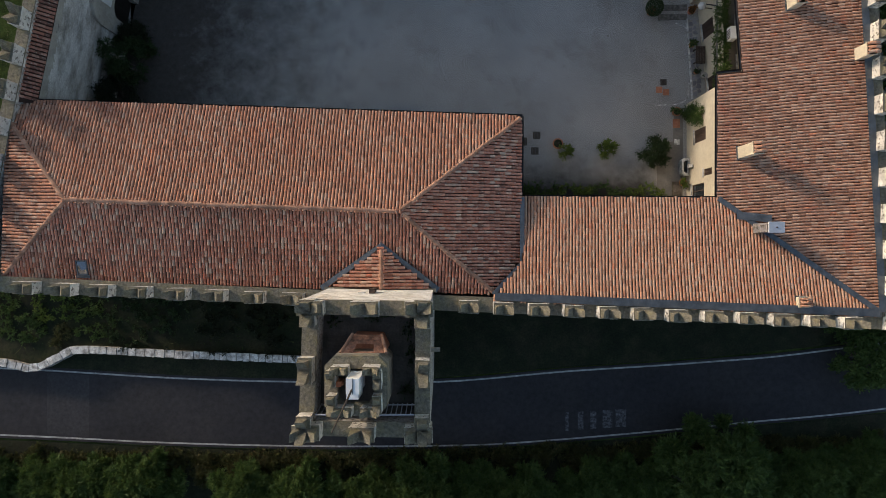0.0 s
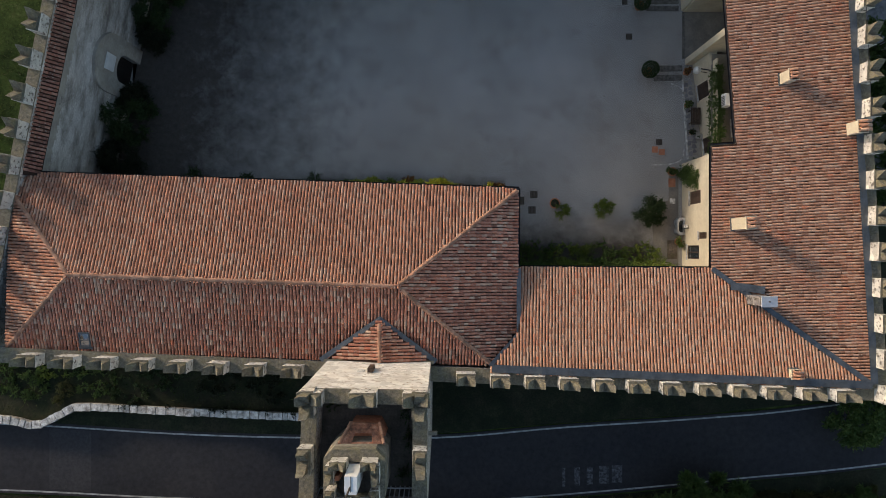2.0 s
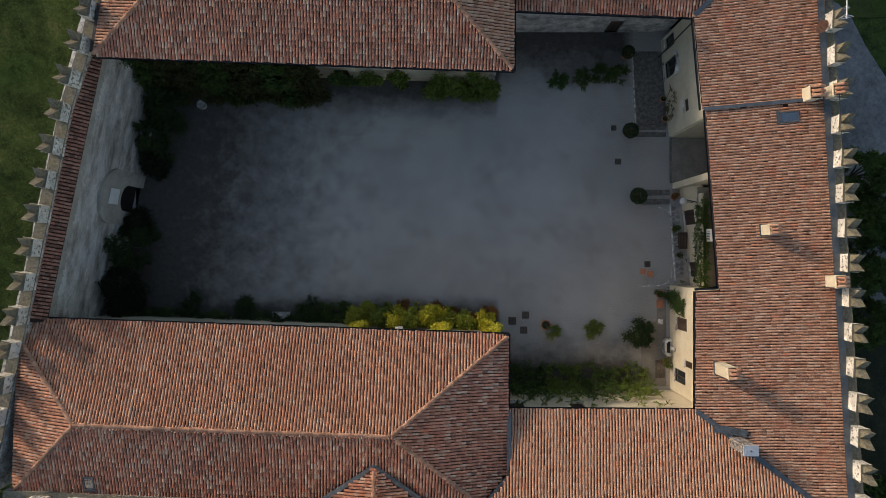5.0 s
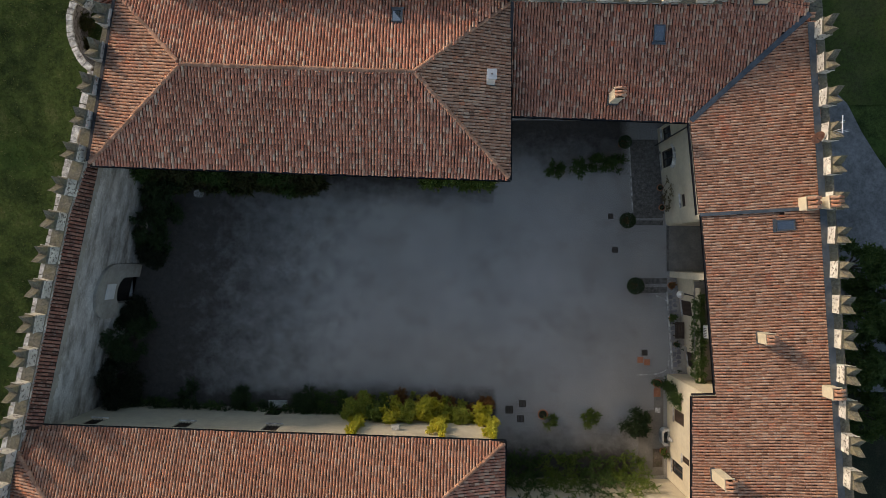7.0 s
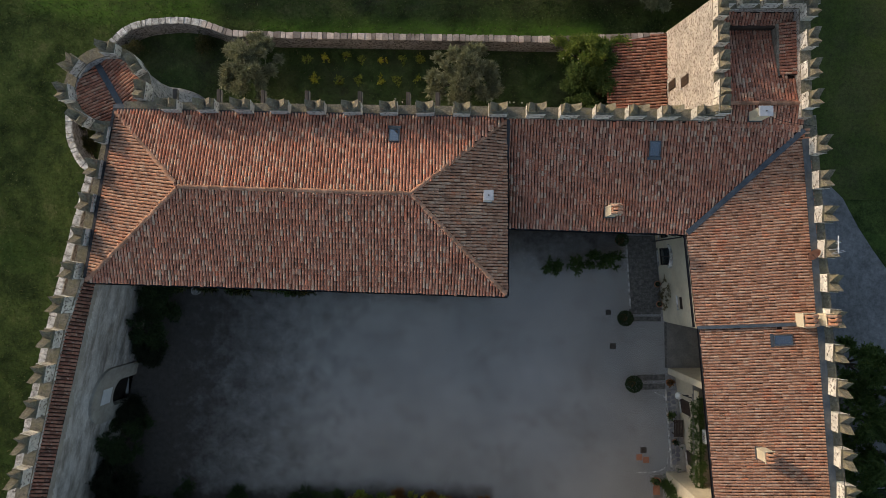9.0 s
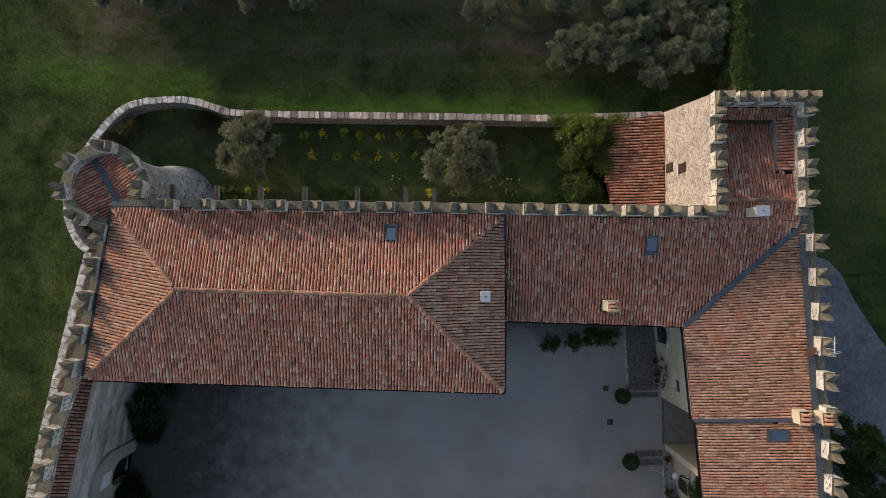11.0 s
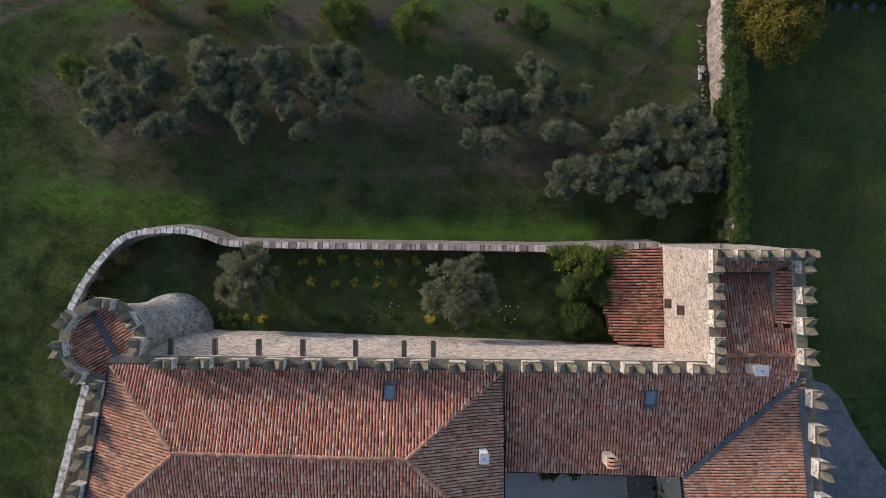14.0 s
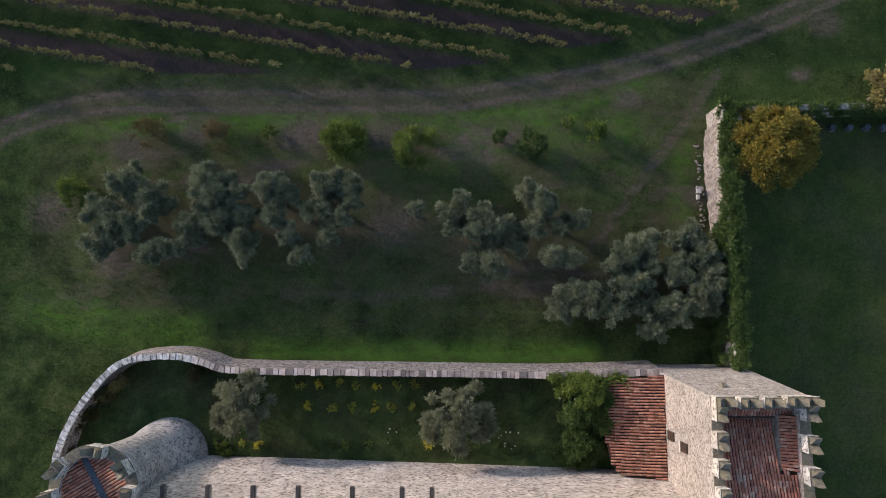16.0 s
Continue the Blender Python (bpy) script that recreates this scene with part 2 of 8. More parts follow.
BEAM = speckled("grey_weathered_timber", [(0.3, (0.05, 0.045, 0.04)), (0.7, (0.12, 0.105, 0.095))], 4.0, stretch=(1, 0.15, 1), rough=0.85, bump=0.4)
# near-black: the shade of the open gateway put into a colour
OPENING_DARK = speckled("opening_dark", [(0.3, (0.010, 0.008, 0.007)), (0.7, (0.026, 0.021, 0.018))], 3.0, stretch=(1, 1, 0.1), rough=0.8, bump=0.3)
WOOD = speckled("dark_brown_wood", [(0.3, (0.045, 0.030, 0.022)), (0.7, (0.095, 0.065, 0.05))], 3.0, stretch=(1, 1, 0.1), rough=0.7, bump=0.3)
IRON = speckled("rusty_iron", [(0.3, (0.05, 0.045, 0.04)), (0.7, (0.12, 0.09, 0.07))], 6.0, rough=0.6, metal=0.6)
OLDBRICK = speckled("weathered_brick", [(0.35, (0.13, 0.07, 0.05)), (0.5, (0.33, 0.15, 0.095)), (0.68, (0.46, 0.26, 0.18))], 3.2, stain=(0.07, 0.05, 0.04), stain_scale=2.4, stain_amount=0.7, grain=0.35, bump=0.6)
TERRACOTTA = speckled("terracotta", [(0.3, (0.42, 0.17, 0.09)), (0.7, (0.56, 0.26, 0.15))], 5.0, jitter=0.15)
STUCCO = speckled("beige_stucco", [(0.3, (0.33, 0.30, 0.255)), (0.7, (0.47, 0.44, 0.385))], 0.8, stain=(0.24, 0.22, 0.20), stain_scale=0.9, grain=0.1, bump=0.3)
COBBLE = speckled("cobbled_paving", [(0.3, (0.085, 0.08, 0.075)), (0.5, (0.16, 0.15, 0.135)), (0.7, (0.26, 0.24, 0.22))], 3.5, grain=0.35, bump=0.8, dist=0.05)
FLAG = speckled("slate_flagstone", [(0.3, (0.20, 0.19, 0.20)), (0.7, (0.32, 0.30, 0.30))], 2.0, grain=0.15, jitter=0.25, bump=0.3)
CONCRETE = speckled("grey_brown_concrete", [(0.3, (0.20, 0.185, 0.165)), (0.7, (0.31, 0.285, 0.25))], 0.8, stain=(0.15, 0.14, 0.13), grain=0.12, bump=0.3)
TERRACE = speckled("dark_terrace_floor", [(0.3, (0.075, 0.066, 0.058)), (0.7, (0.17, 0.15, 0.13))], 1.0, stain=(0.05, 0.055, 0.035), stain_scale=0.7, grain=0.2)
BARK = speckled("bark", [(0.3, (0.07, 0.055, 0.045)), (0.7, (0.17, 0.14, 0.12))], 6.0, stretch=(1, 1, 0.2), bump=0.8)
GLASS, _nt, _b = mat_nodes("window_glass", 0.06, spec=0.6)
_b.inputs["Base Color"].default_value = (0.02, 0.028, 0.035, 1)
OLIVE = leaf_mat("olive_leaves", [(0.0, (0.10, 0.123, 0.066)), (0.5, (0.230, 0.267, 0.157)), (0.9, (0.405, 0.442, 0.30)), (1.0, (0.565, 0.583, 0.44))], patch=(0.155, 0.19, 0.104))
GREYOLIVE = leaf_mat("dry_olive_leaves", [(0.0, (0.12, 0.135, 0.075)), (0.5, (0.255, 0.275, 0.165)), (0.9, (0.42, 0.43, 0.29)), (1.0, (0.55, 0.55, 0.41))], patch=(0.19, 0.215, 0.115))
VINEROW = leaf_mat("vine_row_leaves", [(0.0, (0.09, 0.105, 0.035)), (0.5, (0.21, 0.215, 0.065)), (0.85, (0.38, 0.33, 0.12)), (1.0, (0.52, 0.46, 0.27))], patch=(0.19, 0.15, 0.07))
GREEN = leaf_mat("green_leaves", [(0.0, (0.045, 0.085, 0.022)), (0.5, (0.085, 0.145, 0.036)), (1.0, (0.15, 0.20, 0.055))])
DARKGREEN = leaf_mat("dark_leaves", [(0.0, (0.028, 0.052, 0.020)), (0.6, (0.050, 0.086, 0.030)), (1.0, (0.085, 0.115, 0.042))])
EVERGREEN = leaf_mat("evergreen_leaves", [(0.0, (0.018, 0.024, 0.013)), (0.6, (0.032, 0.042, 0.021)), (1.0, (0.055, 0.062, 0.032))])
FRESH = leaf_mat("fresh_leaves", [(0.0, (0.085, 0.14, 0.026)), (0.5, (0.16, 0.225, 0.042)), (1.0, (0.29, 0.325, 0.07))])
YGREEN = leaf_mat("yellow_green_leaves", [(0.0, (0.20, 0.26, 0.04)), (0.5, (0.36, 0.40, 0.06)), (1.0, (0.55, 0.52, 0.10))], patch=(0.30, 0.34, 0.06))
YELLOW = leaf_mat("yellow_leaves", [(0.0, (0.46, 0.44, 0.04)), (0.5, (0.70, 0.62, 0.06)), (1.0, (0.80, 0.70, 0.13))], patch=(0.48, 0.50, 0.06))
RUSSET = leaf_mat("russet_leaves", [(0.0, (0.16, 0.07, 0.025)), (0.6, (0.30, 0.14, 0.045)), (1.0, (0.42, 0.22, 0.07))])
AMBER = leaf_mat("amber_leaves", [(0.0, (0.12, 0.11, 0.024)), (0.4, (0.23, 0.195, 0.034)), (0.75, (0.40, 0.265, 0.045)), (1.0, (0.17, 0.20, 0.045))], patch=(0.15, 0.165, 0.034))
DRY = leaf_mat("dry_twigs", [(0.0, (0.10, 0.085, 0.035)), (0.6, (0.19, 0.145, 0.062)), (1.0, (0.28, 0.20, 0.095))])
PALEFLOWER = leaf_mat("white_petals", [(0.0, (0.6, 0.58, 0.5)), (1.0, (0.8, 0.78, 0.7))])
GRASSBLADE = leaf_mat("grass_blades", [(0.0, (0.045, 0.068, 0.020)), (0.6, (0.080, 0.118, 0.034)), (0.85, (0.14, 0.155, 0.06)), (1.0, (0.24, 0.22, 0.13))], rough=0.9, spec=0.02)
VINE = leaf_mat("vine_leaves", [(0.0, (0.12, 0.12, 0.04)), (0.5, (0.28, 0.255, 0.085)), (0.8, (0.46, 0.39, 0.15)), (1.0, (0.20, 0.24, 0.065))], patch=(0.20, 0.15, 0.08))
BROWNGREEN = leaf_mat("brownish_leaves", [(0.0, (0.035, 0.048, 0.016)), (0.5, (0.070, 0.085, 0.026)), (0.85, (0.115, 0.12, 0.036)), (1.0, (0.16, 0.10, 0.04))], patch=(0.075, 0.062, 0.028))


def court_material():
    m, nt, b = mat_nodes("grey_gravel", 0.95, spec=0.15)
    col = ramp_node(nt, [(0.3, (0.315, 0.305, 0.29)), (0.7, (0.425, 0.412, 0.39))], place_noise(nt, 0.16, 5, 0.6))
    brown = steps(nt, place_noise(nt, 0.33, 6, 0.7, offset=(4, 1, 0)), 0.52, 0.68)
    col = mix_col(nt, col, (0.24, 0.21, 0.18), mix_fac(nt, brown, 0.5))
    g = ramp_node(nt, [(0.30, (0.42,) * 3), (0.5, (1.0,) * 3), (0.70, (1.75,) * 3)], place_noise(nt, 13.0, 5, 0.85))
    col = mix_col(nt, col, g, 1.0, 'MULTIPLY')
    leaf = steps(nt, place_noise(nt, 4.2, 3, 0.6, offset=(1, 5, 2)), 0.70, 0.73)
    col = mix_col(nt, col, (0.09, 0.075, 0.06), mix_fac(nt, leaf, 0.6))
    # earth tone by the planted walls, which also carries the walls' shade
    litter_shade = nt.nodes.new("ShaderNodeAttribute")
    litter_shade.attribute_name = "litter_shade"
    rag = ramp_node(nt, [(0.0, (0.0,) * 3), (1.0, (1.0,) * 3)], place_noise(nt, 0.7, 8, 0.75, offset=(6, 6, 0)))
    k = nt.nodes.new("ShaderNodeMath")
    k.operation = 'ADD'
    nt.links.new(litter_shade.outputs["Fac"], k.inputs[0])
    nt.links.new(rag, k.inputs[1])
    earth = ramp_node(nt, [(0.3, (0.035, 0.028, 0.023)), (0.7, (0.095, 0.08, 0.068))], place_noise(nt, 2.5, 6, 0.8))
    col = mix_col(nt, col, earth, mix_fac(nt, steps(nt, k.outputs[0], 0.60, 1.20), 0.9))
    nt.links.new(col, b.inputs["Base Color"])
    add_bump(nt, b, place_noise(nt, 26.0, 4, 0.8), 0.6, 0.02)
    return m


GRAVEL = court_material()
FOREGRAVEL = speckled("dark_blue_gravel", [(0.3, (0.15, 0.15, 0.155)), (0.7, (0.23, 0.23, 0.235))], 0.3, stain=(0.10, 0.10, 0.10), stain_scale=0.25, stain_amount=0.5, grain=0.3, bump=0.5, bump_scale=22, dist=0.02)
SKYLIGHT_GLASS, _nt, _b = mat_nodes("skylight_glass", 0.08, spec=1.0)
_b.inputs["Base Color"].default_value = (0.035, 0.05, 0.075, 1)
_b.inputs["IOR"].default_value = 2.2


def ground_material():
    m, nt, b = mat_nodes("grass_ground", 0.95, spec=0.02)
    col = ramp_node(nt, [(0.32, (0.018, 0.029, 0.011)), (0.45, (0.040, 0.060, 0.020)), (0.56, (0.066, 0.094, 0.028)), (0.72, (0.125, 0.128, 0.055))],
                    place_noise(nt, 0.35, 8, 0.72))
    g = ramp_node(nt, [(0.30, (0.40,) * 3), (0.5, (0.95,) * 3), (0.70, (1.65,) * 3)], place_noise(nt, 4.0, 8, 0.85))
    col = mix_col(nt, col, g, 1.0, 'MULTIPLY')
    fresh = steps(nt, place_noise(nt, 0.11, 6, 0.7, (0.6, 1.6, 1), (11.0, 2.0, 0)), 0.52, 0.62)
    col = mix_col(nt, col, (0.055, 0.105, 0.026), mix_fac(nt, fresh, 0.45))
    lush = nt.nodes.new("ShaderNodeAttribute")
    lush.attribute_name = "lush"
    rag = ramp_node(nt, [(0.35, (0.2,) * 3), (0.6, (1.0,) * 3)], place_noise(nt, 1.1, 7, 0.8, (0.6, 1.3, 1), (4, 9, 0)))
    col = mix_col(nt, col, mix_col(nt, (0.055, 0.135, 0.016), (0.13, 0.235, 0.038), place_noise(nt, 3.0, 6, 0.8)), mix_col(nt, (0.0, 0.0, 0.0), rag, lush.outputs["Fac"]))
    # bare earth, in streaks along the terraces north of the garden
    earth = steps(nt, place_noise(nt, 0.13, 7, 0.68, (0.55, 1.5, 1), (2.0, 7.3, 0)), 0.54, 0.66)
    pos = nt.nodes.new("ShaderNodeNewGeometry")
    sep = nt.nodes.new("ShaderNodeSeparateXYZ")
    nt.links.new(pos.outputs["Position"], sep.inputs[0])
    north = steps(nt, sep.outputs[1], 49.5, 53.0)
    east = steps(nt, sep.outputs[0], 25.5, 24.0)
    vines = steps(nt, sep.outputs[1], 74.0, 72.0)
    far_west = steps(nt, sep.outputs[0], -36.0, -27.0)
    kw = nt.nodes.new("ShaderNodeMath")
    kw.operation = 'MULTIPLY'
    nt.links.new(vines, kw.inputs[0])
    nt.links.new(far_west, kw.inputs[1])
    vines = kw.outputs[0]
    kv = nt.nodes.new("ShaderNodeMath")
    kv.operation = 'MULTIPLY'
    nt.links.new(east, kv.inputs[0])
    nt.links.new(vines, kv.inputs[1])
    east = kv.outputs[0]
    k = nt.nodes.new("ShaderNodeMath")
    k.operation = 'MULTIPLY'
    nt.links.new(north, k.inputs[0])
    nt.links.new(east, k.inputs[1])
    k2 = nt.nodes.new("ShaderNodeMath")
    k2.operation = 'MULTIPLY'
    nt.links.new(k.outputs[0], k2.inputs[0])
    nt.links.new(earth, k2.inputs[1])
    dry = ramp_node(nt, [(0.40, (0.0,) * 3), (0.60, (1.0,) * 3)], place_noise(nt, 0.45, 8, 0.75, (0.8, 1.3, 1), (5, 3, 0)))
    col = mix_col(nt, col, ramp_node(nt, [(0.3, (0.050, 0.045, 0.026)), (0.7, (0.160, 0.138, 0.084))], place_noise(nt, 5.0, 7, 0.8)), mix_fac(nt, mix_col(nt, (0.0, 0.0, 0.0), dry, k.outputs[0]), 0.66))
    col = mix_col(nt, col, (0.020, 0.040, 0.013), mix_fac(nt, steps(nt, sep.outputs[1], 72.8, 74.5), 0.5))
    # worn tracks, broken up by tufts
    worn = nt.nodes.new("ShaderNodeAttribute")
    worn.attribute_name = "worn"
    tuft = ramp_node(nt, [(0.36, (0.25,) * 3), (0.52, (1.0,) * 3)], place_noise(nt, 1.6, 8, 0.8, (0.5, 1.5, 1)))
    tv = mix_col(nt, (0.0, 0.0, 0.0), tuft, worn.outputs["Fac"])
    k3 = nt.nodes.new("ShaderNodeMath")
    k3.operation = 'MAXIMUM'
    nt.links.new(k2.outputs[0], k3.inputs[0])
    nt.links.new(tv, k3.inputs[1])
    soil = ramp_node(nt, [(0.3, (0.085, 0.064, 0.052)), (0.5, (0.140, 0.107, 0.088)), (0.7, (0.225, 0.178, 0.148))], place_noise(nt, 3.0, 8, 0.8))
    col = mix_col(nt, col, soil, mix_fac(nt, k3.outputs[0], 0.88))
    # tilled soil between the vine rows
    tilled = nt.nodes.new("ShaderNodeAttribute")
    tilled.attribute_name = "tilled"
    clod = ramp_node(nt, [(0.3, (0.026, 0.019, 0.019)), (0.55, (0.060, 0.046, 0.046)), (0.75, (0.11, 0.088, 0.085))], place_noise(nt, 3.5, 8, 0.85, (3.0, 0.8, 1)))
    weed = ramp_node(nt, [(0.30, (0.6,) * 3), (0.48, (1.0,) * 3)], place_noise(nt, 1.2, 7, 0.75, offset=(8, 1, 0)))
    col = mix_col(nt, col, clod, mix_col(nt, (0.0, 0.0, 0.0), weed, tilled.outputs["Fac"]))
    nt.links.new(col, b.inputs["Base Color"])
    add_bump(nt, b, place_noise(nt, 8.0, 5, 0.8), 0.6, 0.09)
    return m


GROUND = ground_material()
LAWN = speckled("garden_grass_ground", [(0.3, (0.018, 0.034, 0.009)), (0.5, (0.042, 0.072, 0.018)), (0.7, (0.092, 0.122, 0.040))], 0.6, stain=(0.045, 0.04, 0.025), stain_scale=0.3, stain_amount=0.5, grain=0.6, grain_scale=5.0, bump=0.5, bump_scale=9, dist=0.05)
EARTH = speckled("dirt_track", [(0.3, (0.10, 0.078, 0.06)), (0.55, (0.17, 0.135, 0.105)), (0.75, (0.25, 0.205, 0.165))], 0.9, stain=(0.07, 0.085, 0.035),
                 stain_scale=0.6, stain_amount=0.8, grain=0.3, bump=0.8, dist=0.06)
# deeper green than the meadow, for the whole lawn east of the wall
EASTLAWN = speckled("mown_lawn", [(0.3, (0.017, 0.032, 0.006)), (0.5, (0.040, 0.062, 0.010)), (0.7, (0.080, 0.092, 0.024))], 0.16, stain=(0.060, 0.056, 0.030), stain_scale=0.22, stain_amount=0.5, grain=0.6, grain_scale=4.0, bump=0.5, bump_scale=9, dist=0.05)
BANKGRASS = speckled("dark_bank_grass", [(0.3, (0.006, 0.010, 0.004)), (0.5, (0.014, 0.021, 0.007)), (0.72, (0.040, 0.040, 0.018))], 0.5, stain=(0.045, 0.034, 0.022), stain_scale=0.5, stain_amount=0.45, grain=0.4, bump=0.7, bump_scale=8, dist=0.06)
# dark plant and soil tone; on the slope it also holds the trees' shade
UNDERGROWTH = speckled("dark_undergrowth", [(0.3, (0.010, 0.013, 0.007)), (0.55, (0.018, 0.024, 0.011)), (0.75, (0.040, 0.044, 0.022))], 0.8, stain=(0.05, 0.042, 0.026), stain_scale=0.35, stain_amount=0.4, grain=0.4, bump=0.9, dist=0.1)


# ---- mesh helpers ----
RNG = np.random.default_rng(7)


class Shape:
    """Collects corners and faces of one mesh."""

    def __init__(self):
        self.v, self.f = [], []

    def add(self, verts, faces):
        n = len(self.v)
        self.v += [tuple(p) for p in verts]
        self.f += [tuple(i + n for i in q) for q in faces]
        return self

    def prism(self, low, high):
        """A closed solid between two rings of as many corners."""
        n = len(low)
        return self.add([*low, *high], [tuple(range(n))[::-1], tuple(range(n, 2 * n)), *[(i, (i + 1) % n, n + (i + 1) % n, n + i) for i in range(n)]])

    def box(self, x0, y0, z0, x1, y1, z1, inset=0.0):
        i = inset
        return self.prism([(x0, y0, z0), (x1, y0, z0), (x1, y1, z0), (x0, y1, z0)],
                          [(x0 + i, y0 + i, z1), (x1 - i, y0 + i, z1), (x1 - i, y1 - i, z1), (x0 + i, y1 - i, z1)])

    def slab(self, ring, z0, z1):
        """A prism over a ring of (x, y), or of (x, y, z) whose z is added to both heights."""
        q = [(*p, 0)[:3] for p in ring]
        return self.prism([(a, b, c + z0) for a, b, c in q], [(a, b, c + z1) for a, b, c in q])

    def tube(self, a, b, r0, r1=None, n=8):
        a, b = Vector(a), Vector(b)
        r1 = r0 if r1 is None else r1
        d = (b - a).normalized()
        u = d.orthogonal().normalized()
        w = d.cross(u)
        ang = [2 * math.pi * i / n for i in range(n)]
        return self.prism([a + (u * math.cos(t) + w * math.sin(t)) * r0 for t in ang], [b + (u * math.cos(t) + w * math.sin(t)) * r1 for t in ang])

    def strip(self, path, width, z0, z1):
        """A band along a path of (x, y) or (x, y, z), as a solid."""
        left, right = offset_path(path, width / 2), offset_path(path, -width / 2)
        for i in range(len(path) - 1):
            ring = [right[i], right[i + 1], left[i + 1], left[i]]
            self.slab(ring, z0, z1)
        return self

    def obj(self, name, material, parent=None, label="", smooth=False, bevel=0.0):
        me = bpy.data.meshes.new(name)
        me.from_pydata(self.v, [], self.f)
        return finish(name, me, material, parent, label, smooth, bevel)


def world_of(ob):
    m = ob.matrix_basis.copy()
    while ob.parent:
        m = ob.parent.matrix_basis @ ob.matrix_parent_inverse @ m
        ob = ob.parent
    return m


def attach(ob, parent):
    """Makes ob a part of parent; its own pose stays in the world's metres."""
    if parent:
        ob.parent = parent
        ob.matrix_parent_inverse = world_of(parent).inverted()
    return ob


def finish(name, me, material, parent=None, label="", smooth=False, bevel=0.0):
    for m in material if isinstance(material, (list, tuple)) else [material]:
        me.materials.append(m)
    bm = bmesh.new()
    bm.from_mesh(me)
    bmesh.ops.recalc_face_normals(bm, faces=bm.faces[:])
    if bevel:
        bmesh.ops.bevel(bm, geom=bm.edges[:], offset=bevel, segments=1, affect='EDGES', clamp_overlap=True)
    bm.to_mesh(me)
    bm.free()
    if smooth:
        me.polygons.foreach_set("use_smooth", [True] * len(me.polygons))
    me.update()
    ob = new(name, me)
    attach(ob, parent)
    if label:
        tagged(ob, label=label)
    return ob


def raw(name, co, quads, material, parent=None, label=""):
    """A large mesh from arrays: corners (n, 3) and faces (m, 3 or 4)."""
    me = bpy.data.meshes.new(name)
    me.vertices.add(len(co))
    me.vertices.foreach_set("co", np.asarray(co, dtype=np.float32).ravel())
    k = quads.shape[1]
    me.loops.add(quads.size)
    me.loops.foreach_set("vertex_index", quads.astype(np.int32).ravel())
    me.polygons.add(len(quads))
    me.polygons.foreach_set("loop_start", np.arange(0, quads.size, k, dtype=np.int32))
    me.update(calc_edges=True)
    me.materials.append(material)
    ob = new(name, me)
    attach(ob, parent)
    if label:
        tagged(ob, label=label)
    return ob


def offset_path(path, d):
    pts = [Vector((*p, 0)[:3]) for p in path]
    out = []
    for i, p in enumerate(pts):
        a, b = pts[max(i - 1, 0)], pts[min(i + 1, len(pts) - 1)]
        t = Vector((b.x - a.x, b.y - a.y, 0)).normalized()
        out.append((p.x - t.y * d, p.y + t.x * d, p.z))
    return out


def smooth_path(path, n=8):
    """Points along a smooth curve through the given ones."""
    pts = [np.array((*p, 0)[:3], float) for p in path]
    pts = [2 * pts[0] - pts[1], *pts, 2 * pts[-1] - pts[-2]]
    out = []
    for a, b, c, d in zip(pts, pts[1:], pts[2:], pts[3:]):
        for i in range(n):
            t = i / n
            out.append(tuple(0.5 * (2 * b + (c - a) * t + (2 * a - 5 * b + 4 * c - d) * t * t + (3 * b - a - 3 * c + d) * t ** 3)))
    out.append(tuple(pts[-2]))
    return out


def thing(name, at, label, category, group="", kind=""):
    ob = new(name)
    ob.location = at
    ob.empty_display_size = 0.2
    return tagged(ob, label, category, group, kind)



def inside(px, py, ring):
    hit = np.zeros(px.shape, bool)
    for (x0, y0), (x1, y1) in zip(ring, [*ring[1:], ring[0]]):
        cross = (y0 > py) != (y1 > py)
        with np.errstate(divide='ignore', invalid='ignore'):
            hit ^= cross & (px < (x1 - x0) * (py - y0) / (y1 - y0) + x0)
    return hit


# ---- roofs ----
def barrel(r0, r1, length, lift, n=6):
    """A half-round tile: across x, up the slope y, off the roof z."""
    ang = [math.pi * i / n for i in range(n + 1)]
    v = [(-r0 * math.cos(t), 0, r0 * math.sin(t) * 0.88 + lift) for t in ang] + [(-r1 * math.cos(t), length, r1 * math.sin(t) * 0.88) for t in ang]
    f = [(i, i + 1, n + 2 + i, n + 1 + i) for i in range(n)]
    return v, f


TILE_V, TILE_F = barrel(0.090, 0.080, 0.45, 0.034)
PITCH, COURSE = 0.212, 0.375


def plane_of(eave_a, eave_b, top):
    """The roof plane through a level line and one higher point: origin, across, up the slope, normal."""
    a, b, c = Vector(eave_a), Vector(eave_b), Vector(top)
    across = (b - a).normalized()
    n = across.cross(c - a).normalized()
    if n.z < 0:
        n = -n
    up = n.cross(across).normalized()
    if up.z < 0:
        up, across = -up, -across
    return a, across, up, n


